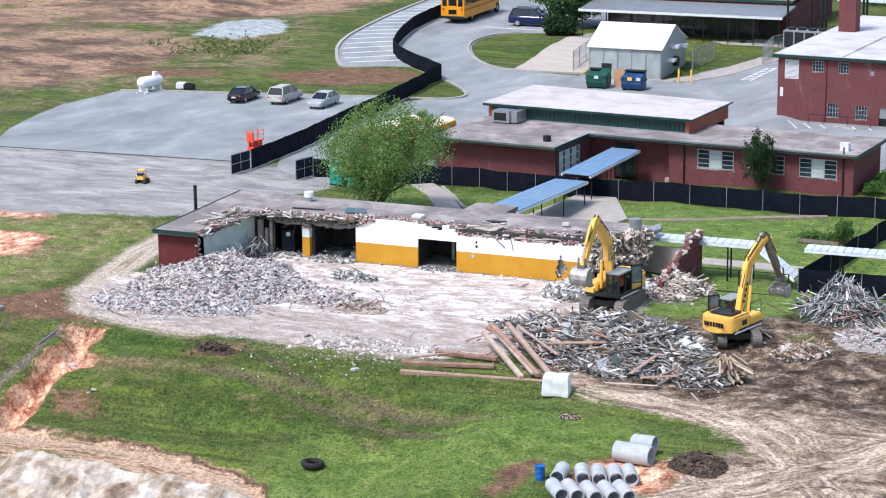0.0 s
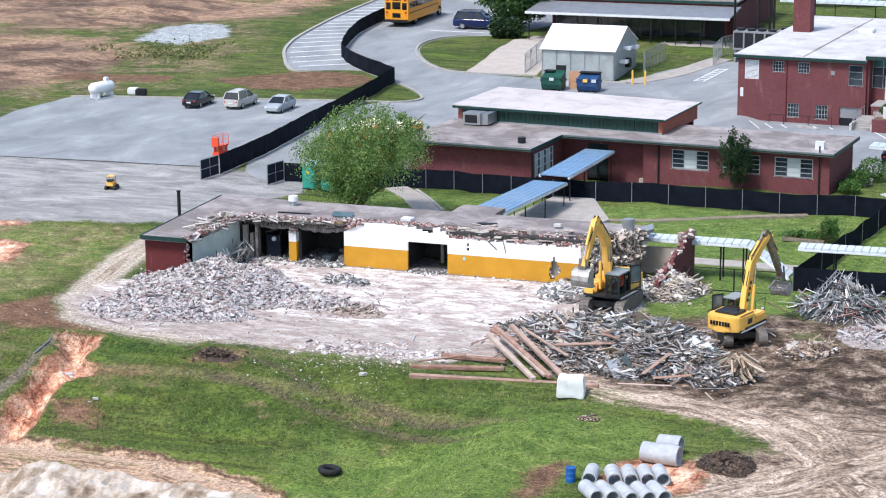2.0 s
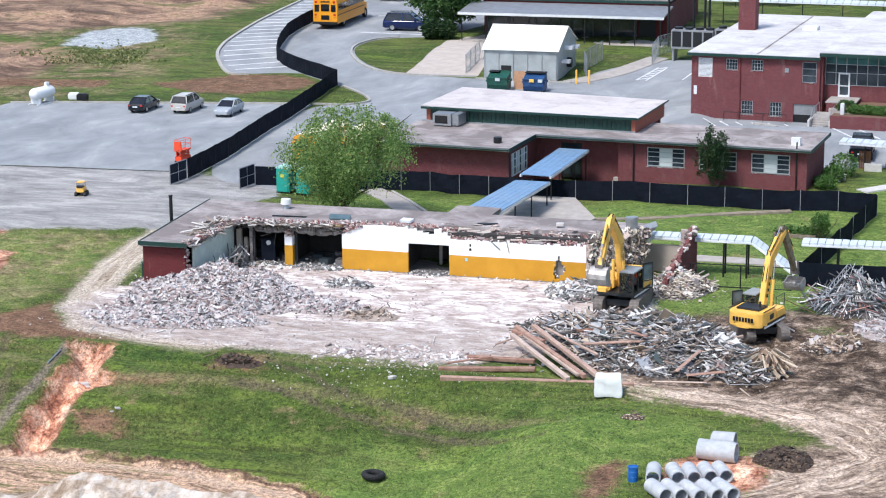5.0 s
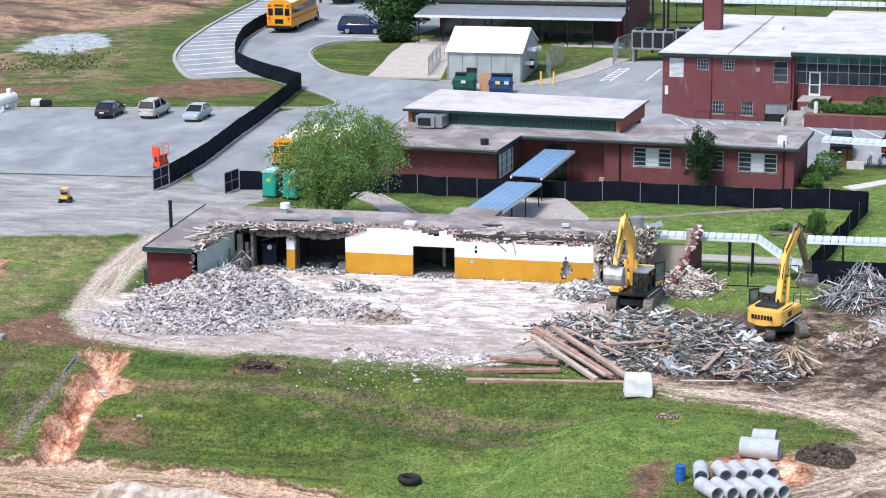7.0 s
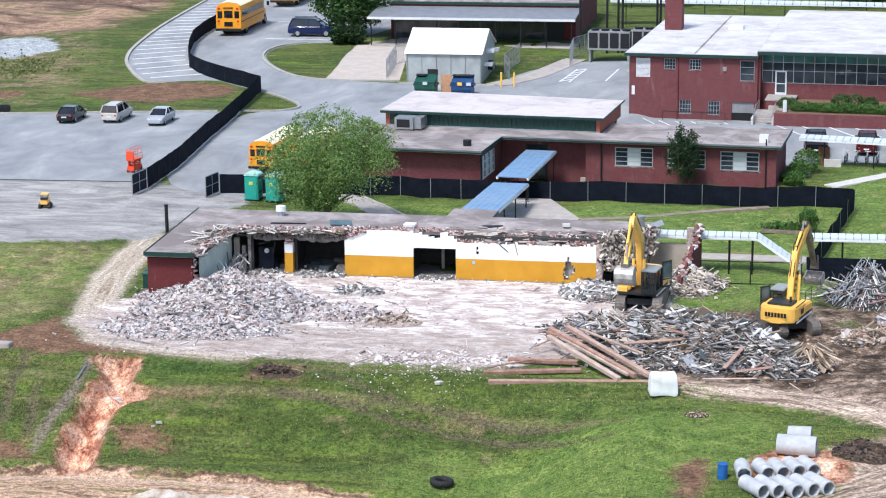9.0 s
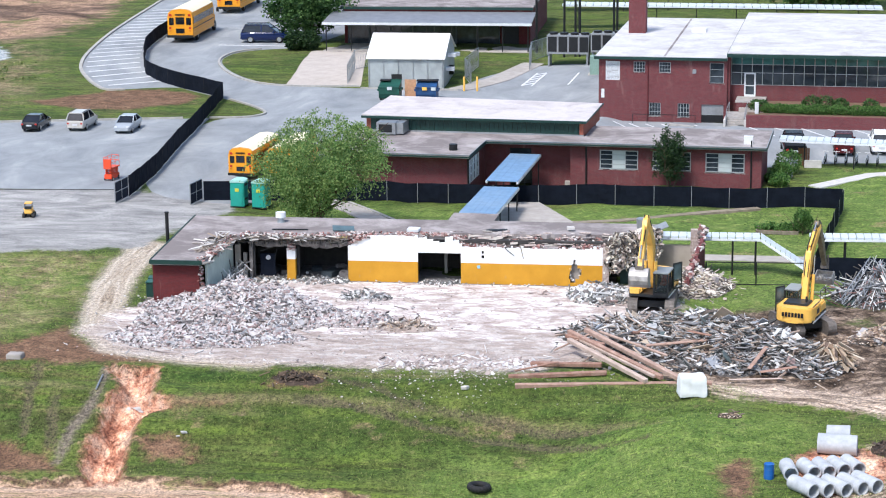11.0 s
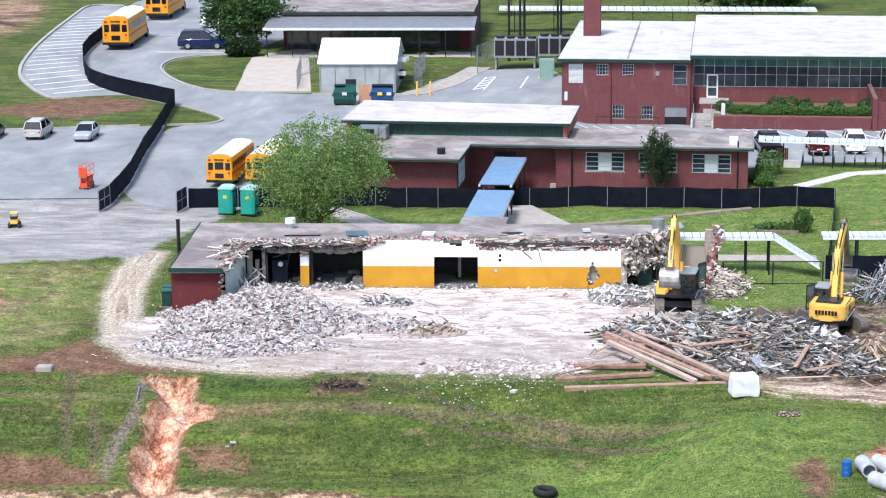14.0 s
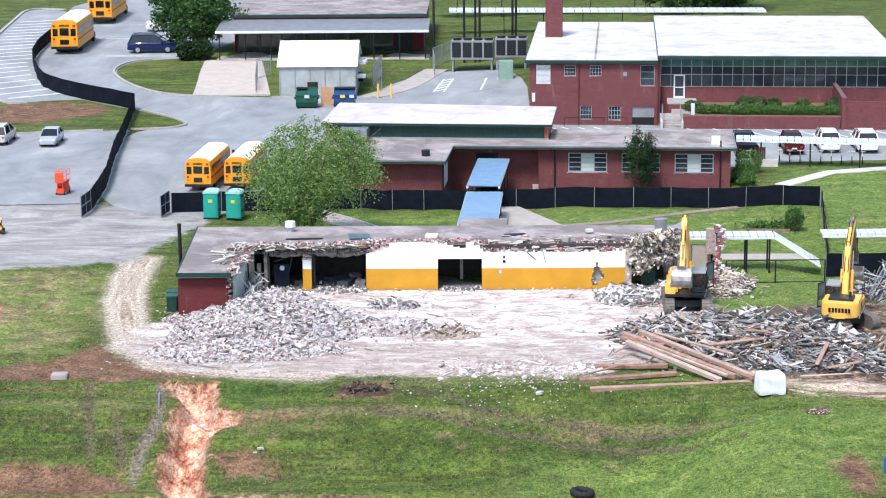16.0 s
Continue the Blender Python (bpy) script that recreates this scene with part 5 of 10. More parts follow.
    for i in range(45):
        u = -18.2 + i * 0.385
        add_box(bm, u, u + 0.36, 2.38, 2.45, 3.7, 4.78)
    P("metal_cladding", bm, M["green"], "dark green ribbed metal band")
    P("hall_wall", B((-18.6, -0.75, 2.45, 2.7, 3.5, 4.8)), M["green"])
    P("hall_end_wall", B((-0.77, -0.45, 2.4, 11.6, 3.5, 4.8)), M["brick_orange"], "orange red brick gable end")
    P("hall_end_wall", B((-18.6, -18.25, 2.37, 11.6, -0.3, 4.8)), M["brick_orange"], "orange red brick gable end")
    P("hall_rear_wall", B((-18.25, -0.77, 11.3, 11.6, -0.3, 4.8)), M["brick"])
    hr = P("hall_roof", prism([(-18.9, 2.0), (-0.2, 2.0), (-0.2, 11.9), (-18.9, 11.9)], 4.82, lambda x, y: 5.08 - 0.012 * (x + 18.9)), M["roof_light"], "pale stained flat roof")
    bm = B((-18.95, -0.15, 1.94, 2.0, 4.78, 4.98), (-0.2, -0.14, 1.94, 11.9, 4.78, 4.9))
    P("fascia", bm, M["green"], "dark green metal fascia", hr)
    # gear on the roofs
    ac = P("air_conditioner", B((-17.2, -15.6, 0.2, 1.6, 3.78, 4.75)), M["galv"], "grey rooftop air conditioner")
    P("grille", B((-17.0, -15.9, 0.17, 0.2, 3.95, 4.6)), M["black"], "", ac)
    P("duct", B((-15.6, -15.0, 0.4, 2.3, 3.8, 4.7)), M["galv"], "grey duct", ac)
    P("roof_vent", tube((-9.6, -5.2, 3.68), (-9.6, -5.2, 4.15), 0.33, None, 14), M["black"], "dark drum roof vent")
    P("roof_vent", B((12.6, 13.3, 0.9, 1.4, 3.68, 4.3)), M["white_metal"], "small white roof unit")
    return w


M["brick_orange"] = brick_mat("orange_red_brick", (0.36, 0.09, 0.055), (0.26, 0.07, 0.045), (0.26, 0.17, 0.14))
classroom_block()


# ---------- two-storey block and glazed dining hall ----------
def main_block():
    w = thing("school_building", (12.4, 68.47, -0.6), -4.2, "two-storey red brick school block with a glazed hall and white roof", "building")
    P = lambda n, bm, m, lab="", par=None: part(n, bm, m, par or w, lab)
    holes = [(0.66, 2.02, 3.62, 5.49), (3.35, 4.45, 4.42, 5.45), (5.8, 6.9, 4.42, 5.45), (10.63, 11.98, 3.49, 5.45),
             (4.88, 6.0, 0.2, 1.5), (7.63, 8.75, 0.15, 1.48), (9.9, 12.0, -0.6, 1.42)]
    P("front_wall", wall_bm(0.0, 12.3, -1.1, 5.75, 0.0, 0.3, holes), M["brick"])
    P("end_wall", B((0.0, 0.3, 0.3, 29.8, -0.9, 5.75)), M["brick"])
    P("rear_wall", B((0.3, 34, 29.5, 29.8, -0.6, 5.75)), M["brick"])
    for i, (a, b, c, d) in enumerate(holes[:6]):
        if i == 0:
            lv = P("louvre", B((a, a + 0.06, 0.02, 0.2, c, d), (b - 0.06, b, 0.02, 0.2, c, d)), M["white_metal"], "white metal louvre")
            for k in range(16):
                part("slat", B((a + 0.06, b - 0.06, 0.06, 0.14, c + k * 0.116, c + k * 0.116 + 0.085)), M["white_metal"], lv)
        else:
            window_part(w, a, b, c, d, 0.06, 4 if i != 3 else 1, 3, M["win_frame"], M["glass"], 0.035)
    P("roller_door", B((9.9, 12.0, 0.12, 0.2, 0.4, 1.42)), M["steel"], "pale slatted door")
    P("basement_door", B((9.9, 12.0, 0.15, 0.2, -0.6, 0.4)), M["black"], "dark lower doorway")
    r = P("roof", prism([(-0.35, -0.35), (12.3, -0.35), (12.3, 30.1), (-0.35, 30.1)], 5.75, 6.0), M["roof_white"], "white flat roof with grey seams")
    P("fascia", B((-0.4, 12.3, -0.42, -0.35, 5.68, 5.96), (-0.42, -0.35, -0.42, 30.1, 5.68, 5.96)), M["green"], "dark green metal fascia", r)
    P("roof_hatch", B((7.3, 8.8, 18.0, 19.6, 6.0, 6.35)), M["white_metal"], "white roof hatch", r)
    P("seam", B((6.2, 6.4, 0, 29.5, 6.0, 6.03)), M["roof_grey"], "", r)
    P("chimney", B((0.9, 2.65, 16.7, 18.4, 6.0, 11.5)), M["brick"], "square red brick chimney")
    P("downpipe", tube((4.75, -0.06, -0.5), (4.75, -0.06, 5.9), 0.05), M["brick_deep"])
    P("meter_box", B((9.0, 9.35, -0.08, 0.0, 4.4, 4.8)), M["galv"])
    P("notice", B((0.25, 0.55, -0.03, 0.0, 1.9, 2.75)), M["white_metal"], "white notice board")
    # glazed hall
    P("hall_wall", B((12.3, 34.5, 1.4, 1.7, -0.6, 3.2)), M["brick"])
    P("hall_return", B((12.25, 12.55, 0.3, 1.4, -0.6, 6.0)), M["brick"])
    g0, g1, zb, zt = 12.6, 34.2, 3.2, 6.05
    cols = 22
    bm = bmesh.new()
    for i in range(cols + 1):
        u = g0 + (g1 - g0) * i / cols
        add_box(bm, u - 0.028, u + 0.028, 1.36, 1.46, zb, zt)
    for z in (zb, zb + 1.15, zb + 1.95, zt - 0.08):
        add_box(bm, g0, g1, 1.38, 1.45, z, z + 0.05)
    gl = P("window_wall", bm, M["win_frame"], "long window wall with white mullions")
    for i in range(cols):
        ua, ub = g0 + (g1 - g0) * i / cols, g0 + (g1 - g0) * (i + 1) / cols
        for z0, z1, mt in ((zb, zb + 1.15, "glass"), (zb + 1.15, zb + 1.95, "glass"), (zb + 1.95, zt, "glass_green")):
            part("pane", B((ua + 0.05, ub - 0.05, 1.4, 1.42, z0 + 0.04, z1)), M[mt], gl)
    dr = P("door", wall_bm(13.84, 14.93, 2.1, 4.4, 1.26, 1.36, [(13.98, 14.78, 2.3, 4.25)]), M["white_metal"], "white glazed door")
    part("pane", B((13.98, 14.78, 1.3, 1.33, 2.3, 4.25)), M["glass"], dr)
    part("rail", B((13.98, 14.78, 1.27, 1.3, 3.1, 3.2)), M["white_metal"], dr)
    r2 = P("hall_roof", prism([(12.32, -0.2), (35.2, -0.2), (35.2, 32.3), (12.32, 32.3)], 6.1, 6.45), M["roof_white"], "wide white flat roof")
    P("fascia", B((12.32, 35.2, -0.27, -0.2, 6.05, 6.38), (12.25, 12.32, -0.27, 32.3, 6.05, 6.38)), M["green"], "dark green fascia", r2)
    P("side_wall", B((34.2, 34.5, 1.7, 30, -0.6, 6.1)), M["brick"])
    P("side_wall", B((12.6, 12.9, 16, 31, 5.0, 6.1)), M["brick"])
    # steps, landing, planter
    st = P("stairs", B(*[(12.7, 14.4, -6.9 + 0.31 * k, -6.59 + 0.31 * k + 0.01, -0.6, 0.43 + 0.17 * k) for k in range(5)]), M["block"], "concrete entrance steps")
    P("cheek_wall", B((12.5, 12.7, -7.1, -5.34, -0.6, 1.2)), M["concrete_pale"], "", st)
    P("cheek_wall", B((14.4, 14.6, -7.1, -5.34, -0.6, 1.2)), M["concrete_pale"], "", st)
    P("landing", B((12.5, 16.0, -5.34, -1.9, -0.6, 1.15)), M["block"], "", st)
    P("upper_landing", B((13.3, 15.9, -1.9, 1.36, -0.6, 2.0)), M["brick"], "", st)
    P("landing_top", B((13.2, 16.0, -1.9, 1.36, 2.0, 2.1)), M["block"], "", st)
    P("landing_step", B((13.6, 15.6, -2.3, -1.9, 1.15, 1.55)), M["concrete"], "", st)
    P("planter_wall", B((14.6, 28.9, -7.4, -7.1, -0.6, 1.75)), M["brick"], "low red brick planter wall")
    P("planter_bed", B((16.0, 31.5, -7.1, 1.4, -0.6, 1.7), (14.6, 16.0, -7.1, -5.34, -0.6, 1.68)), M["earth"])
    cab = B()
    add_box(cab, 15.3, 15.65, -6.2, -5.9, 1.68, 2.75, 0.03)
    P("utility_cabinet", cab, M["white_metal"], "narrow white utility cabinet")
    P("boundary_wall", B((29.0, 29.4, -7.6, 1.4, -0.6, 3.6), (29.4, 40, -7.4, -7.1, -0.6, 3.2)), M["brick"], "red brick screen wall")
    for u in (12.7, 14.4):
        bm = bmesh.new()
        add_tube(bm, (u, -6.9, 1.35), (u, -5.3, 2.05), 0.035, None, 6)
        add_tube(bm, (u, -5.3, 2.05), (u, -2.0, 2.05), 0.035, None, 6)
        for y_, za, zb_ in ((-6.9, 0.3, 1.35), (-6.1, 0.8, 1.7), (-5.3, 1.1, 2.05), (-3.6, 1.1, 2.05), (-2.0, 1.1, 2.05)):
            add_tube(bm, (u, y_, za), (u, y_, zb_), 0.03, None, 6)
        part("handrail", bm, M["steel"], st)
    bm = bmesh.new()
    for u in (3.4, 4.8, 7.2, 9.4):
        add_tube(bm, (u, -0.9, -0.7), (u, -0.9, 0.5), 0.03, None, 6)
    add_tube(bm, (3.4, -0.9, 0.5), (9.4, -0.9, 0.5), 0.03, None, 6)
    P("area_railing", bm, M["black"], "black steel railing")
    return w


M["earth"] = plain("bare_earth", (0.16, 0.1, 0.065), 0.95, 0, 0.3, 2)
M["glass_green"] = glass_mat("greenish_window_glass", (0.05, 0.14, 0.14), 0.1)
main_block()


# ---------- far classroom building with its porch ----------
def far_building():
    w = thing("school_building", (-23.0, 113.9, -0.75), -0.4, "long low brick building with a metal porch roof", "building")
    P = lambda n, bm, m, lab="", par=None: part(n, bm, m, par or w, lab)
    P("front_wall", wall_bm(1.0, 24.0, -0.3, 3.6, 7.0, 7.3, [(4.5, 5.3, 0, 2.4), (14, 15.5, 0, 2.4), (20.5, 22.6, 0, 2.4)]), M["brick_deep"])
    for a, b in ((4.5, 5.3), (14, 15.5), (20.5, 22.6)):
        P("door", B((a, b, 7.1, 7.2, 0, 2.4)), M["black"], "dark recessed door")
    for k in range(7):
        wn = P("window", B((1.4 + 2.7 * k, 1.5 + 2.7 * k, 6.86, 7.0, 0.05, 3.3), (4.0 + 2.7 * k, 4.1 + 2.7 * k, 6.86, 7.0, 0.05, 3.3), (1.5 + 2.7 * k, 4.0 + 2.7 * k, 6.86, 7.0, 2.3, 2.4)), M["cupboard"], "dark glazed porch front")
        P("pane", B((1.5 + 2.7 * k, 4.0 + 2.7 * k, 6.92, 6.96, 0.05, 3.3)), M["glass"], "", wn)
    P("end_wall", B((23.7, 24.0, 7.3, 30, -0.3, 4.0)), M["brick"])
    P("end_wall", B((1, 1.3, 7.3, 30, -0.3, 4.0)), M["brick"])
    P("parapet", B((1.0, 24.0, 6.6, 6.9, 3.9, 4.5)), M["brick_deep"])
    P("fascia", B((0.6, 24.4, 6.4, 6.6, 4.3, 4.62)), M["green"])
    P("roof", B((0.6, 24.4, 6.6, 30.4, 4.5, 4.7)), M["roof_grey"], "grey flat roof")
    P("rear_wall", B((1.3, 23.7, 29.7, 30, -0.3, 4.3)), M["brick"])
    pr = P("porch_roof", prism([(-0.4, 0.0), (24.8, 0.0), (24.8, 6.6), (-0.4, 6.6)], lambda x, y: 3.3 + 0.09 * y, lambda x, y: 3.48 + 0.09 * y), M["blue_grey"], "grey metal porch roof")
    P("porch_fascia", B((-0.45, 24.85, -0.08, 0.0, 3.2, 3.5)), M["white_metal"], "", pr)
    for k in range(9):
        P("porch_post", tube((0.0 + 3.05 * k, 0.2, -0.3), (0.0 + 3.05 * k, 0.2, 3.35), 0.07, None, 8), M["black"])
    P("porch_floor", B((-0.4, 24.8, 0.0, 7.0, -0.3, 0.05)), M["concrete"])
    return w


M["blue_grey"] = plain("grey_metal_sheet", (0.24, 0.25, 0.27), 0.5, 0.3, 0.15, 1)
far_building()


# ---------- greenhouse tent ----------
def greenhouse():
    w = thing("greenhouse", (-13.7, 89.3, -1.25), 0.0, "white film greenhouse with a pitched roof inside a mesh fence", "greenhouse")
    P = lambda n, bm, m, lab="", par=None: part(n, bm, m, par or w, lab)
    L, D, e, r = 8.2, 9.5, 3.3, 5.3
    bm = bmesh.new()
    for y0, z0, y1, z1 in ((-0.25, e - 0.15, D / 2, r), (D / 2, r, D + 0.25, e - 0.15)):
        v = [bm.verts.new(p) for p in ((-0.2, y0, z0), (L + 0.2, y0, z0), (L + 0.2, y1, z1), (-0.2, y1, z1))]
        t = [bm.verts.new(x.co + Vector((0, 0, 0.06))) for x in v]
        bm.faces.new(v[::-1]); bm.faces.new(t)
        for i in range(4):
            bm.faces.new((v[i], v[(i + 1) % 4], t[(i + 1) % 4], t[i]))
    P("roof", bm, M["film_white"], "white film roof")
    P("side_wall", B((0, L, 0, 0.05, 0, e)), M["film"], "cloudy film side wall")
    P("side_wall", B((0, L, D - 0.05, D, 0, e)), M["film"], "cloudy film side wall")
    for x0 in (0.0, L - 0.05):
        bm = bmesh.new()
        a = [bm.verts.new((x0, y, z)) for y, z in ((0.05, 0), (D - 0.05, 0), (D - 0.05, e), (D / 2, r - 0.05), (0.05, e))]
        b = [bm.verts.new((v.co.x + 0.05, v.co.y, v.co.z)) for v in a]
        bm.faces.new(a[::-1]); bm.faces.new(b)
        for i in range(5):
            bm.faces.new((a[i], a[(i + 1) % 5], b[(i + 1) % 5], b[i]))
        P("gable", bm, M["film"], "cloudy film gable")
    for k in range(6):
        x = 0.1 + (L - 0.2) * k / 5
        for y in (-0.04, D + 0.04):
            P("frame_post", tube((x, y, 0), (x, y, e), 0.03, None, 6), M["galv"])
    for i, (y, z) in enumerate(((2.0, 1.6), (6.5, 2.6), (3.4, 2.9))):
        P("fan_hood", B((L + 0.02, L + 0.9, y, y + 0.9, z, z + 0.35)), M["white_metal"], "white fan hood")
    P("fan", tube((L + 0.02, 5.0, 1.3), (L + 0.5, 5.0, 1.3), 0.55, None, 14), M["black"], "dark round fan")
    return w


M["film_white"] = plain("white_film", (0.8, 0.78, 0.75), 0.5, 0, 0.04, 1)
M["film"] = plain("cloudy_film", (0.33, 0.36, 0.36), 0.4, 0, 0.2, 0.7)
greenhouse()

# ---------- screened site fence ----------
def resample(line, step):
    out = [Vector(line[0])]
    for a, b in zip(line, line[1:]):
        a, b = Vector(a), Vector(b)
        n = max(1, round((b - a).length / step))
        out += [a.lerp(b, (i + 1) / n) for i in range(n)]
    return out


def screen_fence(line, h, label, step=4.2, post_mat="fence_post"):
    p0 = line[0]
    f = thing("fence", (p0[0], p0[1], ground_height(*p0)), 0, label, "fence")
    pts = resample(line, step)
    rng = random.Random(len(line))
    for p in pts:
        z = ground_height(p.x, p.y)
        part("post", tube((p.x, p.y, z - 0.3), (p.x, p.y, z + h + 0.04), 0.027, None, 6), M[post_mat], f, "", True)
    for a, b in zip(pts, pts[1:]):
        bm = bmesh.new()
        n, k = 7, 4
        d = b - a
        s = Vector((-d.y, d.x)).normalized()
        sag = rng.uniform(0.01, 0.07)
        grid = []
        for i in range(n + 1):
            t = i / n
            q = a.lerp(b, t)
            z0 = ground_height(q.x, q.y) + 0.03
            row = []
            for j in range(k + 1):
                w = s * (0.05 * math.sin(t * 3.14 * 2 + j) * rng.uniform(0.2, 1.0) if 0 < i < n else 0)
                row.append(bm.verts.new((q.x + w.x, q.y + w.y, z0 + (h - sag * math.sin(3.14 * t)) * j / k)))
            grid.append(row)
        for i in range(n):
            for j in range(k):
                bm.faces.new((grid[i][j], grid[i + 1][j], grid[i + 1][j + 1], grid[i][j + 1]))
        r = bmesh.ops.solidify(bm, geom=bm.faces[:], thickness=0.015)
        part("screen_panel", bm, M["black_screen"], f, "", True)
    return f


def gate(a, b, h, label):
    g = thing("gate", (*a, ground_height(*a)), 0, label, "gate")
    a, b = Vector((*a, ground_height(*a) + 0.1)), Vector((*b, ground_height(*b) + 0.1))
    bm = bmesh.new()
    up = Vector((0, 0, h))
    for p, q in ((a, a + up), (b, b + up), (a, b), (a + up, b + up), (a + up / 2, b + up / 2), ((a + b) / 2, (a + b) / 2 + up)):
        add_tube(bm, p, q, 0.045, None, 6)
    part("gate_frame", bm, M["galv"], g, "galvanised tube frame", True)
    bm = bmesh.new()
    n = (b - a).cross(up).normalized() * 0.02
    v = [bm.verts.new(x + n) for x in (a, b, b + up, a + up)]
    w = [bm.verts.new(x - n) for x in (a, b, b + up, a + up)]
    bm.faces.new(v); bm.faces.new(w[::-1])
    for i in range(4):
        bm.faces.new((v[i], w[i], w[(i + 1) % 4], v[(i + 1) % 4]))
    part("screen_panel", bm, M["black_screen"], g, "", True)


S_CURVE = [(-22.7, 27.6), (-22.9, 31), (-23.4, 38.3), (-25.2, 53), (-26.5, 67), (-27.9, 81.3), (-30.8, 84.6), (-33.7, 87.5), (-36.4, 90.7), (-38.4, 93.3), (-40.5, 96.6), (-42, 101.1), (-43.4, 106.3), (-45, 112.9), (-45.9, 120.4), (-46.3, 128), (-47, 140)]
screen_fence(S_CURVE, 1.7, "black screened site fence winding along the drive", post_mat="black")
screen_fence([(-16.3, 26.4), (-12.5, 26.9), (-4.2, 27.2), (3.1, 26.9), (10.2, 26.3), (19.1, 25.3), (27.6, 25.0), (33.2, 24.9)], 1.55, "black screened site fence on steel posts", 2.9)
screen_fence([(33.25, 24.7), (31.6, 13), (30.1, 3.0)], 1.55, "black screened site fence across the lawn")
screen_fence([(29.9, 2.8), (46, 3.4)], 1.6, "black screened site fence behind the scrap heap")
gate((-22.9, 24.4), (-22.7, 27.3), 1.6, "open steel gate leaf with black screen")
gate((-16.8, 24.2), (-16.5, 26.7), 1.6, "open steel gate leaf with black screen")


# ---------- blue metal canopies over the path ----------
def canopy(a, b, width, z0, z1, label):
    """A flat ribbed roof on two rows of posts from a to b."""
    a, b = Vector(a), Vector(b)
    d = (b - a)
    L = d.length
    c = thing("canopy", (a.x, a.y, ground_height(a.x, a.y)), math.degrees(math.atan2(d.y, d.x)) - 90, label, "canopy")
    g = ground_height(a.x, a.y)
    f = lambda x, y: z0 - g + (z1 - z0) * y / L
    part("roof", prism([(-width / 2, 0), (width / 2, 0), (width / 2, L), (-width / 2, L)], lambda x, y: f(x, y), lambda x, y: f(x, y) + 0.07), M["blue_roof"], c, "weathered blue metal roof")
    n = int(width / 0.42)
    for i in range(n + 1):
        x = -width / 2 + width * i / n
        part("rib", prism([(x - 0.03, 0), (x + 0.03, 0), (x + 0.03, L), (x - 0.03, L)], lambda x, y: f(x, y) + 0.06, lambda x, y: f(x, y) + 0.09), M["blue_roof"], c)
    for s in (-1, 1):
        x = s * width / 2
        part("edge_beam", prism([(x - 0.07, -0.05), (x + 0.07, -0.05), (x + 0.07, L + 0.05), (x - 0.07, L + 0.05)], lambda x, y: f(x, y) - 0.16, lambda x, y: f(x, y) + 0.02), M["white_metal"], c)
        for k in range(4):
            y = 0.4 + (L - 0.8) * k / 3
            part("post", tube((x * 0.94, y, -0.1), (x * 0.94, y, f(0, y) - 0.1), 0.05, None, 8), M["black"], c)
    return c


canopy((7.15, 8.8), (7.75, 22.3), 2.6, 2.3, 1.8, "blue metal walkway canopy on black posts")
canopy((7.65, 23.6), (8.55, 33.3), 2.4, 2.0, 2.25, "blue metal walkway canopy at the classroom entrance")


# ---------- white covered walkways ----------
def cover_roof(name, corners, label, posts, group="", ribs=0.5):
    """Corrugated white roof over four corners, thick sheet with ribs, on posts."""
    a, b, c, d = (Vector(p) for p in corners)
    w = thing(name, (a.x, a.y, ground_height(a.x, a.y)), 0, label, "walkway roof", group)
    n = max(2, int((b - a).length / ribs))
    for i in range(n):
        p, q = a.lerp(b, i / n), a.lerp(b, (i + 0.9) / n)
        r, s = d.lerp(c, (i + 0.9) / n), d.lerp(c, i / n)
        bm = bmesh.new()
        v = [bm.verts.new(x) for x in (p, q, r, s)]
        t = [bm.verts.new(x + Vector((0, 0, 0.13))) for x in (p, q, r, s)]
        bm.faces.new(v[::-1]); bm.faces.new(t)
        for k in range(4):
            bm.faces.new((v[k], v[(k + 1) % 4], t[(k + 1) % 4], t[k]))
        part("roof_pan", bm, M["cover_white"], w, "", True)
    bm = bmesh.new()
    for p, q in ((a, b), (d, c)):
        add_bar(bm, p - Vector((0, 0, 0.06)), q - Vector((0, 0, 0.06)), 0.16, 0.1)
    part("beam", bm, M["white_metal"], w, "", True)
    for x, y in posts:
        z = ground_height(x, y)
        t = (Vector((x, y)) - a.xy).dot((b - a).xy.normalized()) / (b - a).xy.length
        part("post", tube((x, y, z - 0.2), (x, y, a.lerp(b, t).z), 0.06, None, 8), M["black"], w, "", True)
    return w


M["cover_white"] = plain("white_corrugated_roof", (0.6, 0.66, 0.7), 0.5, 0.15, 0.1, 1.4)
cover_roof("walkway_roof", [(19.8, 3.9, 2.4), (26.7, 4.0, 2.4), (26.7, 5.2, 2.45), (19.8, 5.1, 2.45)], "white corrugated walkway roof on black posts",
           [(22.6, 4.1), (22.6, 5.0), (24.9, 4.1), (24.9, 5.0), (26.4, 4.1), (26.4, 5.1)])
cover_roof("walkway_roof", [(26.72, 4.0, 2.4), (29.6, 3.0, 0.7), (29.7, 4.2, 0.75), (26.75, 5.2, 2.45)], "sloping section of white walkway roof", [], ribs=0.35)
cover_roof("walkway_roof", [(29.9, 4.3, 2.4), (46, 4.8, 2.4), (46, 6.1, 2.45), (29.9, 5.5, 2.45)], "white corrugated walkway roof on black posts",
           [(32.2, 4.5), (32.2, 5.4), (36.6, 4.6), (36.6, 5.5), (41, 4.7), (41, 5.7)])
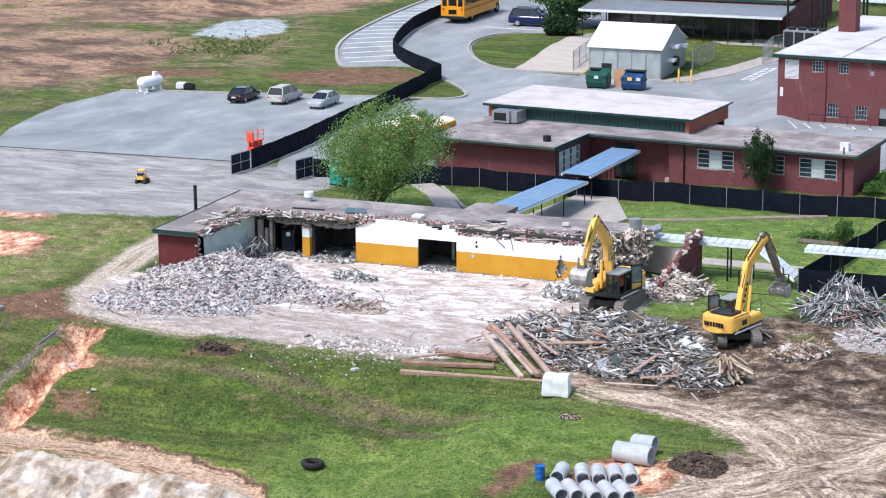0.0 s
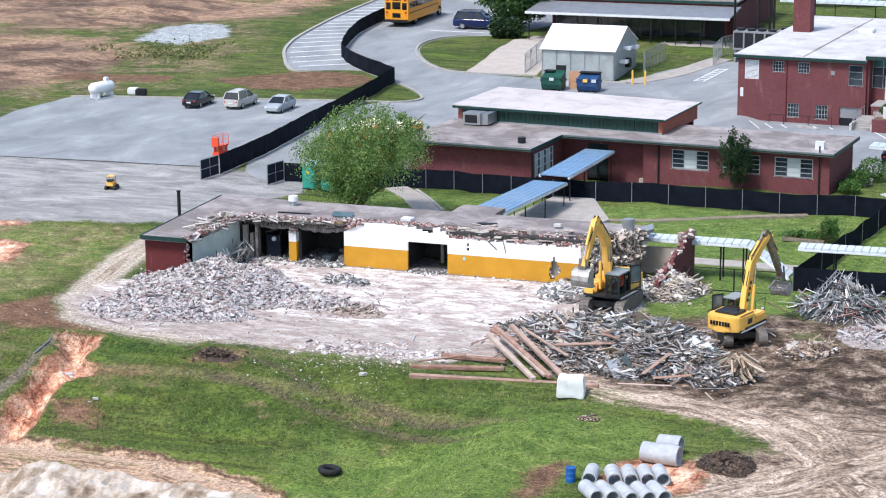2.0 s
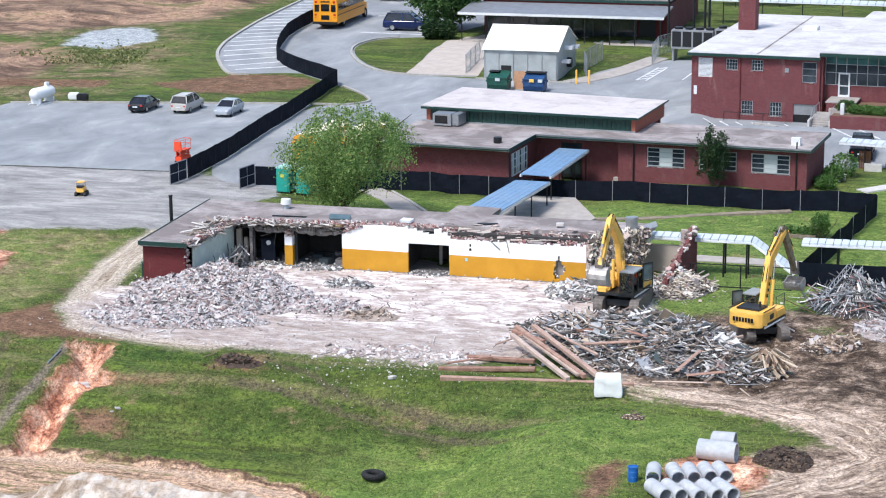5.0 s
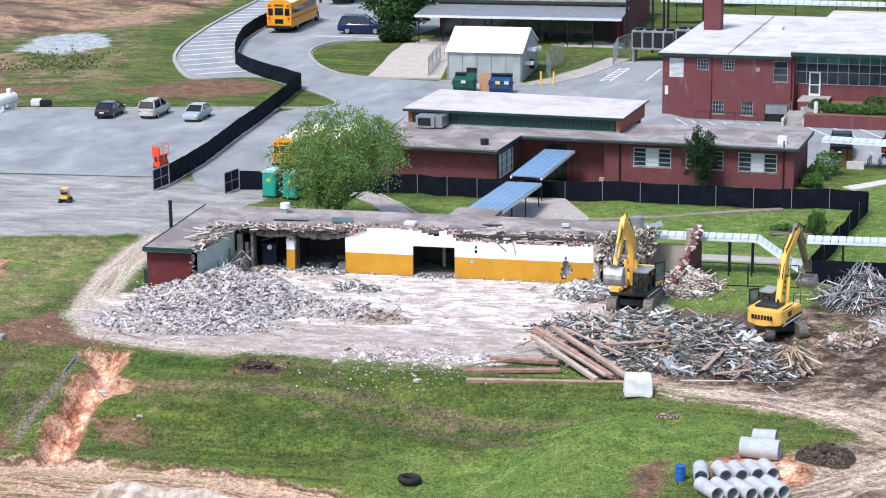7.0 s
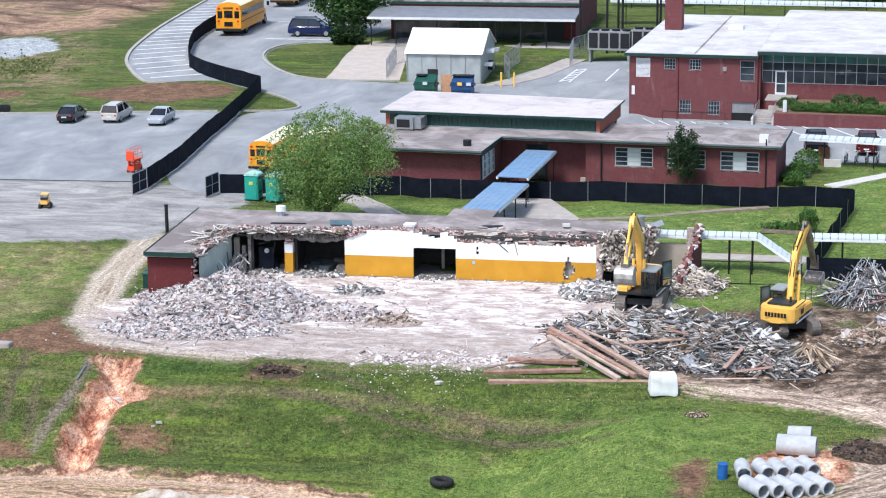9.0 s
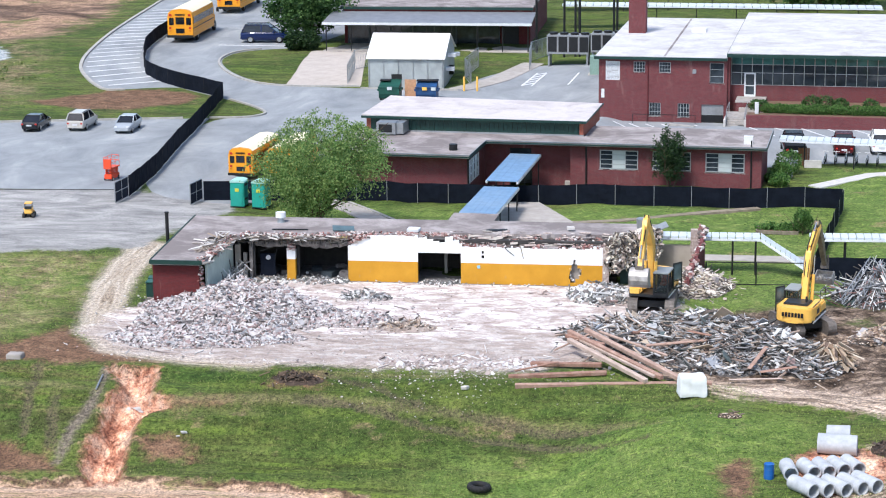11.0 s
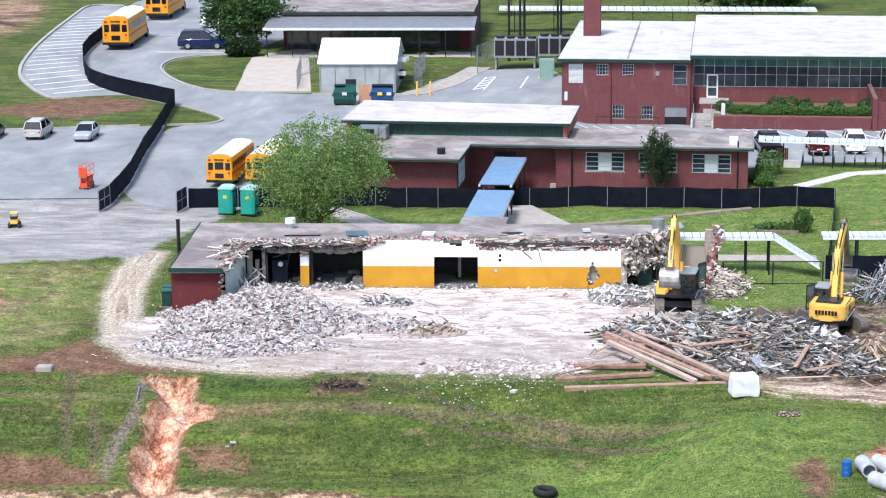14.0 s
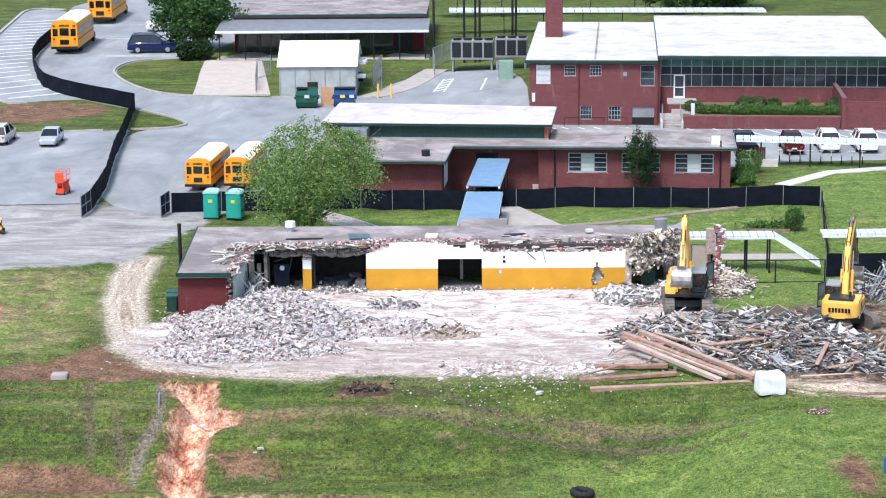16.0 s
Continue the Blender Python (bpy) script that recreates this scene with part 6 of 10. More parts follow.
cover_roof("walkway_roof", [(28.9, 41.4, 2.2), (58, 36.0, 2.2), (58.3, 37.5, 2.25), (29.1, 43.0, 2.25)], "white walkway roof beside the parking lot",
           [(31, 41.6), (35, 40.9), (39, 40.1), (43, 39.4), (48, 38.4)], ribs=0.6)
cover_roof("walkway_roof", [(4, 133.5, 2.6), (44, 131, 2.6), (44, 133.5, 2.7), (4, 136, 2.7)], "long white walkway roof on the far lawn", [(6 + 5 * k, 133.7 - 0.3 * k) for k in range(8)], ribs=1.0)
cover_roof("walkway_roof", [(2, 152, 2.6), (44, 150, 2.6), (44, 153, 2.7), (2, 155, 2.7)], "long white walkway roof on the far lawn", [(5 + 6 * k, 152.2 - 0.3 * k) for k in range(7)], ribs=1.0)

# ---------- paths, kerbs and painted lines ----------
M["dirt_path"] = plain("worn_dirt_path", (0.24, 0.2, 0.15), 0.95, 0, 0.3, 2)
def strip(line, width, z, th, mat, name, label, kind="structure", cat="path"):
    """A flat slab that follows a line over the ground."""
    pts = resample(line, 1.5)
    bm = bmesh.new()
    rows = []
    for i, p in enumerate(pts):
        d = (pts[min(i + 1, len(pts) - 1)] - pts[max(i - 1, 0)]).normalized()
        s = Vector((-d.y, d.x)) * width / 2
        r = []
        for q in (p - s, p + s):
            g = gz(q.x, q.y)
            r += [bm.verts.new((q.x, q.y, g + z - th)), bm.verts.new((q.x, q.y, g + z))]
        rows.append(r)
    for a, b in zip(rows, rows[1:]):
        bm.faces.new((a[1], b[1], b[3], a[3]))
        bm.faces.new((a[0], b[0], b[1], a[1]))
        bm.faces.new((a[2], a[3], b[3], b[2]))
    for r, o in ((rows[0], 1), (rows[-1], -1)):
        bm.faces.new((r[0], r[1], r[3], r[2])[::o])
    bmesh.ops.recalc_face_normals(bm, faces=bm.faces)
    return solid(name, bm, mat, label, cat, "", kind)


solid("pavement", prism([(7.2, 7.5), (10.5, 7.5), (13.4, 18.6), (10.4, 25.2), (7.2, 25.2), (5.2, 12)], -0.25, 0.1), M["concrete"], "pale concrete apron behind the building", "pavement", kind="structure")
strip(rounded_line([(12.6, 18.8), (17.5, 19.8), (22.5, 22.6), (27, 24.6)]), 0.7, 0.1, 0.3, M["dirt_path"], "pavement", "narrow worn dirt path across the lawn")
strip([(-6.6, 26.7), (-3.5, 22.9), (-0.6, 17.9), (0.5, 12)], 1.9, 0.12, 0.3, M["concrete"], "pavement", "concrete path past the tree")
strip([(-4.6, 26.1), (-2.2, 22.7), (0.4, 18.6)], 0.25, 0.2, 0.4, M["kerb"], "kerb", "low stone edging beside the path", cat="kerb")
strip([(31.5, 33), (36.3, 38.2), (42, 40), (60, 41)], 1.3, 0.1, 0.3, M["concrete_pale"], "pavement", "curved concrete footpath on the lawn")
strip([(22, 8.3), (30, 8.2)], 1.6, 0.12, 0.3, M["concrete"], "pavement", "concrete path under the walkway roof")
strip([(-3.8, 89.1), (-0.1, 95.8), (2.8, 105.5)], 2.6, 0.05, 0.3, M["concrete"], "pavement", "concrete walk beside the greenhouse")
strip([(19.4, 61.5), (21.7, 59.8)], 0.3, 0.1, 0.3, M["kerb"], "kerb", "kerb before the two-storey block", cat="kerb")


def kerb(line, label, w=0.28):
    strip(rounded_line(line), w, 0.17, 0.5, M["kerb"], "kerb", label, cat="kerb")


kerb([(-14.8, 90.2), (-23.2, 89.9), (-26.8, 92.1), (-29.7, 95.1), (-33, 101.1), (-34.6, 106.9), (-33.9, 112.4), (-31.2, 114.8)], "pale concrete kerb round the grass island")
kerb([(-51.5, 167.2), (-57.5, 169.4), (-56.4, 156), (-54.8, 136.4), (-53.2, 121.6), (-51.4, 109), (-49.9, 102), (-48.4, 97.6), (-46.4, 93.5), (-44.4, 89.5), (-42.1, 85.8), (-40.1, 86.5)], "pale concrete kerb along the parking bays", 0.38)
kerb([(-26.4, 69), (-22.9, 69.3), (-21.3, 71.1), (-21.5, 73.1), (-24, 77), (-27, 80.5)], "rounded concrete kerb of the small island")
kerb([(-57.2, 62.9), (-52.5, 64.2), (-42.1, 66), (-29, 68.7)], "dark kerb at the edge of the parking lot", 0.22)
kerb([(-14.5, 88.9), (-3.8, 88.3)], "kerb behind the bins")


def line_mark(a, b, w=0.13, mat="white_line"):
    a, b = Vector(a), Vector(b)
    s = Vector((-(b - a).y, (b - a).x)).normalized() * w / 2
    bm = bmesh.new()
    add_prism(bm, [tuple(a - s), tuple(b - s), tuple(b + s), tuple(a + s)], lambda x, y: ground_height(x, y) - 0.01, lambda x, y: ground_height(x, y) + 0.03)
    solid("road_marking", bm, M[mat], "white painted parking line on asphalt", "road marking", "painted lines", "structure")


outer = [(-41, 86.7), (-45.9, 93.5), (-49.4, 102), (-50.9, 109), (-52.7, 121.6), (-54.3, 136.4), (-55.5, 156)]
inner = [(-36, 90.1), (-38.9, 94.1), (-42.8, 101.9), (-45.7, 112.9), (-46.8, 128), (-50, 158)]


def along(line, t):
    ls = [(Vector(b) - Vector(a)).length for a, b in zip(line, line[1:])]
    s = t * sum(ls)
    for (a, b), l in zip(zip(line, line[1:]), ls):
        if s <= l:
            return Vector(a).lerp(Vector(b), s / l)
        s -= l
    return Vector(line[-1])


for k in range(1, 22):
    line_mark(along(outer, k / 22) * 0.98 + along(inner, k / 22) * 0.02, along(inner, k / 22), 0.3)
for k in range(6):
    line_mark((13.9 + 1.55 * k, 66.9 - 0.1 * k), (16.1 + 1.55 * k, 62.6 - 0.1 * k), 0.16)
for k in range(10):
    line_mark((26.6 + 2.36 * k, 60.3 - 0.15 * k), (28.9 + 2.36 * k, 55.8 - 0.15 * k), 0.16)
for k in range(5):
    line_mark((2.8 + 0.2 * k, 92.2 + 1.5 * k), (4.0 + 0.2 * k, 93.4 + 1.5 * k), 0.25)
for a, b in (((2.7, 91.9), (3.8, 99.3)), ((3.8, 91.7), (4.8, 99.1)), ((7.8, 91.5), (8.5, 98.5)), ((-37.2, 118), (-27.6, 117.6)), ((-40, 134), (-30, 133))):
    line_mark(a, b, 0.2)
line_mark((-49.5, 28.8), (-23.1, 30.6), 0.22, "tar_line")

# ---------- heaps ----------
def mound_height(cx, cy, rx, ry, h, ang, seed, power=1.4):
    ca, sa = math.cos(radians(ang)), math.sin(radians(ang))
    off = Vector((seed * 3.1, seed * 1.7, 0))

    def f(x, y):
        dx, dy = x - cx, y - cy
        u, v = (dx * ca + dy * sa) / rx, (-dx * sa + dy * ca) / ry
        n = noise.noise(Vector((x * 0.45, y * 0.45, 0)) + off)
        r = math.hypot(u, v) * (1 + 0.22 * n)
        if r >= 1:
            return 0.0
        return h * (1 - r ** power) * (1 + 0.35 * noise.noise(Vector((x * 1.1, y * 1.1, 3)) + off))
    return f


def mound_bm(f, x0, x1, y0, y1, step):
    bm = bmesh.new()
    nx, ny = int((x1 - x0) / step), int((y1 - y0) / step)
    g = {}
    for i in range(nx + 1):
        for j in range(ny + 1):
            x, y = x0 + i * step, y0 + j * step
            h = f(x, y)
            g[i, j] = bm.verts.new((x, y, ground_height(x, y) + (h if h > 0.02 else -0.12)))
    for i in range(nx):
        for j in range(ny):
            q = (g[i, j], g[i + 1, j], g[i + 1, j + 1], g[i, j + 1])
            bm.faces.new(q)
    return bm


def chunk_mesh(seed, mat, flat):
    rng = random.Random(seed)
    bm = bmesh.new()
    add_chunk(bm, rng, (0, 0, 0), 1.0, flat, (0, 0, 0))
    bmesh.ops.bevel(bm, geom=bm.edges[:], offset=0.05, segments=1, affect="EDGES")
    return mesh_of(bm, "chunk", mat)


# darkest tones stand in for the shaded gaps between lumps
RUBBLE = [(0.368, 0.356, 0.36), (0.544, 0.528, 0.524), (0.16, 0.148, 0.148), (0.608, 0.6, 0.596), (0.352, 0.264, 0.252), (0.48, 0.4, 0.38), (0.24, 0.248, 0.268), (0.072, 0.064, 0.062), (0.464, 0.424, 0.408), (0.56, 0.512, 0.5), (0.416, 0.368, 0.36), (0.288, 0.208, 0.196), (0.504, 0.496, 0.504), (0.5, 0.43, 0.42), (0.16, 0.14, 0.135), (0.66, 0.63, 0.63)]
M["rubble"] = by_island("concrete_rubble", RUBBLE)
M["rubble_one"] = by_object("concrete_lump", RUBBLE)
# mounds toned down to read as shade between the loose pieces
M["rubble_dust"] = plain("rubble_dust", (0.33, 0.29, 0.275), 0.95, 0, 0.35, 3)
M["dark_rubble"] = plain("dark_rubble_dust", (0.1, 0.088, 0.08), 0.95, 0, 0.4, 3)
# extra dark tones paint the shaded gaps in the tangle
M["junk"] = by_island("mixed_demolition_waste", [(0.045, 0.042, 0.04), (0.16, 0.13, 0.11), (0.36, 0.355, 0.35), (0.12, 0.115, 0.11), (0.54, 0.53, 0.525), (0.05, 0.048, 0.047), (0.26, 0.19, 0.15), (0.44, 0.36, 0.29), (0.22, 0.215, 0.215), (0.7, 0.69, 0.68), (0.06, 0.07, 0.068), (0.1, 0.085, 0.075), (0.3, 0.29, 0.285), (0.42, 0.41, 0.41), (0.34, 0.26, 0.21)], 0.8)
M["junk_panel"] = by_object("sheet_scrap", [(0.4, 0.41, 0.42), (0.2, 0.2, 0.21), (0.55, 0.55, 0.54), (0.1, 0.13, 0.13), (0.42, 0.34, 0.26), (0.28, 0.3, 0.33), (0.62, 0.62, 0.6)], 0.6)
M["scrap"] = by_island("scrap_metal", [(0.44, 0.45, 0.46), (0.13, 0.135, 0.14), (0.6, 0.6, 0.6), (0.05, 0.055, 0.06), (0.3, 0.3, 0.3), (0.06, 0.1, 0.1), (0.7, 0.69, 0.67), (0.08, 0.075, 0.07), (0.38, 0.2, 0.18), (0.2, 0.19, 0.18)], 0.5, 0.2)
M["timber"] = by_island("splintered_timber", [(0.5, 0.36, 0.23), (0.42, 0.28, 0.17), (0.58, 0.44, 0.3), (0.3, 0.2, 0.13)], 0.9)


M["brown_dust"] = plain("brown_rubble_dust", (0.3, 0.25, 0.22), 0.95, 0, 0.35, 3)
M["soil_heap"] = plain("dug_soil", (0.06, 0.042, 0.032), 0.95, 0, 0.4, 3)
M["soil_bits"] = by_island("soil_clods", [(0.05, 0.035, 0.027), (0.1, 0.07, 0.052), (0.16, 0.11, 0.08), (0.035, 0.026, 0.02)])
M["brownbits"] = by_island("brown_rubble", [(0.34, 0.25, 0.19), (0.16, 0.11, 0.085), (0.5, 0.42, 0.35), (0.1, 0.08, 0.065), (0.62, 0.55, 0.48), (0.26, 0.2, 0.17), (0.44, 0.33, 0.24)])


def heap(name, label, base, box, mats, n_small, size, n_sticks, n_big, big, stick_len, seed, step=0.3, category="rubble heap", flat=0.6, grain=None, aim=None):
    f = base
    rng = random.Random(seed)
    x0, x1, y0, y1 = box
    cx, cy = (x0 + x1) / 2, (y0 + y1) / 2
    h = thing(name, (cx, cy, ground_height(cx, cy)), 0, label, category)
    part("mound", mound_bm(f, x0, x1, y0, y1, step), mats[0], h, "", True)
    hmax = max(f(rng.uniform(x0, x1), rng.uniform(y0, y1)) for _ in range(400))
    bm = bmesh.new()
    k = tries = 0
    verts, faces = [], []
    while k < n_small and tries < n_small * 40:
        tries += 1
        x, y = rng.uniform(x0, x1), rng.uniform(y0, y1)
        z = f(x, y)
        if z < 0.03 and rng.random() > 0.012:
            continue
        k += 1
        s = size * rng.uniform(0.35, 1.3) * (1.0 if z > 0.1 else 0.6)
        c = bmesh.new()
        add_chunk(c, rng, (x, y, ground_height(x, y) + z + s * 0.15), s, flat)
        o = len(verts)
        c.verts.index_update()
        verts += [tuple(v.co) for v in c.verts]
        faces += [tuple(o + v.index for v in q.verts) for q in c.faces]
        c.free()
    k = 0
    while k < n_sticks:
        x, y = rng.uniform(x0, x1), rng.uniform(y0, y1)
        z = f(x, y)
        if z < 0.08:
            if rng.random() > 0.01:
                continue
        k += 1
        c = bmesh.new()
        L = rng.uniform(*stick_len)
        add_stick(c, rng, (x, y, ground_height(x, y) + z + rng.uniform(0.0, 0.25)), L, rng.uniform(0.03, 0.12), rng.uniform(0.02, 0.06), rng.gauss(grain[0], grain[1]) if grain else rng.uniform(0, 3.14), rng.gauss(0, grain[2]) if grain else rng.uniform(-0.55, 0.55)) if not aim or rng.random() < 0.35 else add_stick(c, rng, (x, y, ground_height(x, y) + z), L, rng.uniform(0.03, 0.075), 0.03, math.atan2(aim[1] - y, aim[0] - x) + rng.gauss(0, 0.35), rng.gauss(0.6, 0.25))
        o = len(verts)
        c.verts.index_update()
        verts += [tuple(v.co) for v in c.verts]
        faces += [tuple(o + v.index for v in q.verts) for q in c.faces]
        c.free()
    bm.free()
    me = bpy.data.meshes.new("loose_rubble")
    inv = PLACE[h.name].inverted()
    me.from_pydata([inv @ Vector(v) for v in verts], [], faces)
    me.materials.append(mats[1])
    ob = new("loose_rubble", me)
    ob.parent = h
    tagged(ob, kind="stuff")
    if n_big:
        kinds = [chunk_mesh(seed * 10 + i, mats[2], (0.5, 0.8, 0.3, 0.6)[i % 4]) for i in range(6)]
        k = 0
        while k < n_big:
            x, y = rng.uniform(x0, x1), rng.uniform(y0, y1)
            z = f(x, y)
            if z < 0.12:
                continue
            k += 1
            ob = new("lump", kinds[k % 6])
            ob.parent = h
            s = big * rng.uniform(0.6, 1.3)
            ob.matrix_basis = inv @ Matrix.LocRotScale((x, y, ground_height(x, y) + z + s * 0.2), Euler([rng.uniform(-0.6, 0.6), rng.uniform(-0.6, 0.6), rng.uniform(0, 6.28)]), (s, s, s))
    return h


m1 = mound_height(-5.3, -9.0, 6.2, 5.6, 2.05, -20, 1, 1.15)
m1b = mound_height(1.6, -9.6, 4.4, 1.5, 0.5, -8, 2, 1.6)
m1c = mound_height(-6.2, -14.0, 6.2, 2.7, 0.5, 5, 3, 1.5)
heap("rubble_heap", "large heap of grey and pinkish broken concrete and brick", lambda x, y: max(m1(x, y), m1b(x, y), m1c(x, y)), (-14, 8.5, -18.4, -1.6),
     (M["rubble_dust"], M["rubble"], M["rubble_one"]), 19000, 0.175, 700, 290, 0.3, (0.2, 0.7), 21)
m9 = mound_height(1.8, -4.2, 1.9, 0.9, 0.35, 0, 17, 1.4)
heap("rubble_heap", "small pile of grey rubble on the slab", m9, (-0.6, 4.2, -5.4, -3), (M["rubble_dust"], M["greybits"], M["rubble_one"]), 260, 0.2, 30, 6, 0.35, (0.3, 0.9), 33, step=0.2)
m10 = mound_height(5.6, -11.0, 2.0, 1.2, 0.4, 0, 18, 1.4)
heap("rubble_heap", "small pile of brown dusty rubble on the slab", m10, (3, 8.2, -12.6, -9.4), (M["brown_dust"], M["brownbits"], M["rubble_one"]), 260, 0.12, 30, 0, 0.35, (0.3, 0.8), 34, step=0.2)
m2 = mound_height(23.0, -13.8, 7.4, 4.6, 1.75, -22, 4, 1.5)
m2b = mound_height(28.0, -16.2, 3.4, 2.4, 1.2, -15, 5, 1.4)
m2c = mound_height(18.8, -11.6, 4.0, 3.2, 0.6, 0, 6, 1.4)
heap("debris_heap", "tangled heap of grey demolition waste, sheet metal and laths", lambda x, y: max(m2(x, y), m2b(x, y), m2c(x, y)), (14.5, 32.0, -20.6, -6.5),
     (M["dark_rubble"], M["junk"], M["rubble_one"]), 5200, 0.3, 2500, 110, 0.42, (0.3, 1.8), 22, flat=0.2, grain=(-0.35, 0.9, 0.3))
m3 = mound_height(34.2, -1.7, 3.5, 2.2, 1.75, 4, 7, 1.0)
heap("scrap_heap", "heap of tangled silver scrap metal and bar joists", m3, (30, 39, -4.6, 1.4), (M["dark_rubble"], M["scrap"], M["rubble_one"]), 300, 0.22, 620, 0, 0.4, (0.8, 3.3), 23, category="scrap heap", flat=0.3, aim=(33.7, -1.4, 2.6))
m4 = mound_height(33.3, -10.7, 1.9, 1.3, 0.5, 10, 8, 1.4)
heap("rubble_heap", "small brown pile of broken masonry and splinters on mud", m4, (31, 35.5, -12.4, -9), (M["dark_rubble"], M["brownbits"], M["rubble_one"]), 420, 0.24, 90, 10, 0.4, (0.4, 1.6), 24)
m4b = mound_height(36.4, -6.4, 2.6, 3.0, 0.25, 5, 9, 1.6)
heap("rubble_heap", "low scatter of pale broken plaster on mud", m4b, (33.4, 39.6, -9.8, -3), (M["rubble_dust"], M["rubble"], M["rubble_one"]), 800, 0.16, 70, 12, 0.4, (0.4, 1.4), 26)
m5 = mound_height(22.7, -0.2, 2.2, 2.4, 1.25, 10, 10, 1.2)
heap("rubble_heap", "heap of torn cream plaster board against the broken end wall", m5, (20.2, 25.6, -3.0, 2.6), (M["rubble_dust"], M["plasterbits"], M["rubble_one"]), 1200, 0.34, 170, 25, 0.4, (0.4, 1.5), 25, flat=0.25)
m5b = mound_height(16.7, -2.5, 2.2, 2.6, 0.6, 0, 11, 1.3)
m5c = mound_height(20.6, -0.6, 2.6, 1.6, 0.7, 0, 12, 1.3)
heap("rubble_heap", "grey concrete rubble spilling from the broken corridor", lambda x, y: max(m5b(x, y), m5c(x, y)), (14, 23.4, -5.6, 1.2), (M["rubble_dust"], M["greybits"], M["rubble_one"]), 1500, 0.3, 90, 40, 0.42, (0.4, 1.2), 27)
m6 = mound_height(32.8, -31.0, 1.6, 1.3, 0.55, 0, 14, 1.3)
heap("dirt_heap", "small mound of dark dug soil beside the pipes", m6, (31, 34.8, -32.8, -29.2), (M["soil_heap"], M["soil_bits"], M["soil_bits"]), 320, 0.16, 14, 0, 0.4, (0.3, 0.8), 28, step=0.18, category="soil heap")
m7 = mound_height(0.8, -21.4, 1.7, 0.8, 0.14, -8, 15, 1.3)
heap("brush_pile", "low pile of brown brush and rubble on the bank", m7, (-1.2, 2.9, -22.5, -20.4), (M["soil_heap"], M["soil_bits"], M["brownbits"]), 150, 0.12, 90, 0, 0.4, (0.2, 0.7), 29, step=0.2, category="brush pile")
m8 = mound_height(24.6, -26.3, 0.8, 0.5, 0.15, -8, 16, 1.3)
heap("brush_pile", "small patch of dug soil and stones in the grass", m8, (23.6, 25.6, -27.1, -25.5), (M["soil_heap"], M["brownbits"], M["brownbits"]), 60, 0.14, 12, 0, 0.4, (0.2, 0.5), 30, step=0.15, category="soil heap")


M["timber_one"] = by_object("splintered_planks", [(0.52, 0.42, 0.32), (0.4, 0.3, 0.22), (0.62, 0.54, 0.43), (0.24, 0.17, 0.12), (0.5, 0.4, 0.28), (0.14, 0.1, 0.08)], 0.9)


def sand_heap():
    """A long ridge, steep behind and spread out in front."""
    def f(x, y):
        top = float(np.interp(x, [-13, -9, -4.5, -2.8, -0.5, 2, 4.5, 8, 12, 14.5], [1.2, 0.9, 0.5, 1.1, 2.15, 2.1, 1.75, 1.9, 1.5, 0.0]))
        yc = -38.5 + 0.5 * noise.noise(Vector((x * 0.4, 2, 0)))
        d = y - yc
        k = 1 - d / 1.9 if d > 0 else 1 + d / 9.0
        n = noise.noise(Vector((x * 0.7, y * 0.45, 6))) * 0.34 + (0.4 - abs(noise.noise(Vector((x * 1.1, y * 0.6, 8))))) * 0.5 - 0.1 + noise.noise(Vector((x * 3, y * 2, 8))) * 0.1
        h = top * min(k, 1) + n * min(1, top) * (0.4 + (0.9 if d < -0.6 else 0))
        return h if k > 0 and h > 0 else 0.0
    m = Mat("pale_sand", 0.95, 0, 0.15)
    c = m.ramp(m.noise(0.75, 9, 0.75, 0.0, stretch=((0.8, 0.5, 1), 20)), [(0.35, (0.15, 0.1, 0.068)), (0.44, (0.34, 0.26, 0.19)), (0.53, (0.54, 0.47, 0.4)), (0.64, (0.7, 0.68, 0.65))])
    c = m.mix(m.math("MULTIPLY", m.step(m.noise(6, 5, 0.8), 0.45, 0.7), 0.35), c, (0.3, 0.25, 0.2))
    m.color(c)
    m.bump(m.noise(3, 7, 0.75), 0.7, 0.15)
    bm = mound_bm(f, -13, 15, -50, -36.2, 0.18)
    solid("sand_heap", bm, m.m, "long heap of pale sand and clay below the bank", "sand heap", kind="stuff", smooth=True)


sand_heap()


# loose bits scattered over slab and bank
M["pebbles"] = by_island("pale_rubble_bits", [(0.5, 0.47, 0.46), (0.62, 0.6, 0.59), (0.36, 0.3, 0.28), (0.7, 0.68, 0.67), (0.42, 0.36, 0.34), (0.24, 0.2, 0.19), (0.56, 0.5, 0.48)])


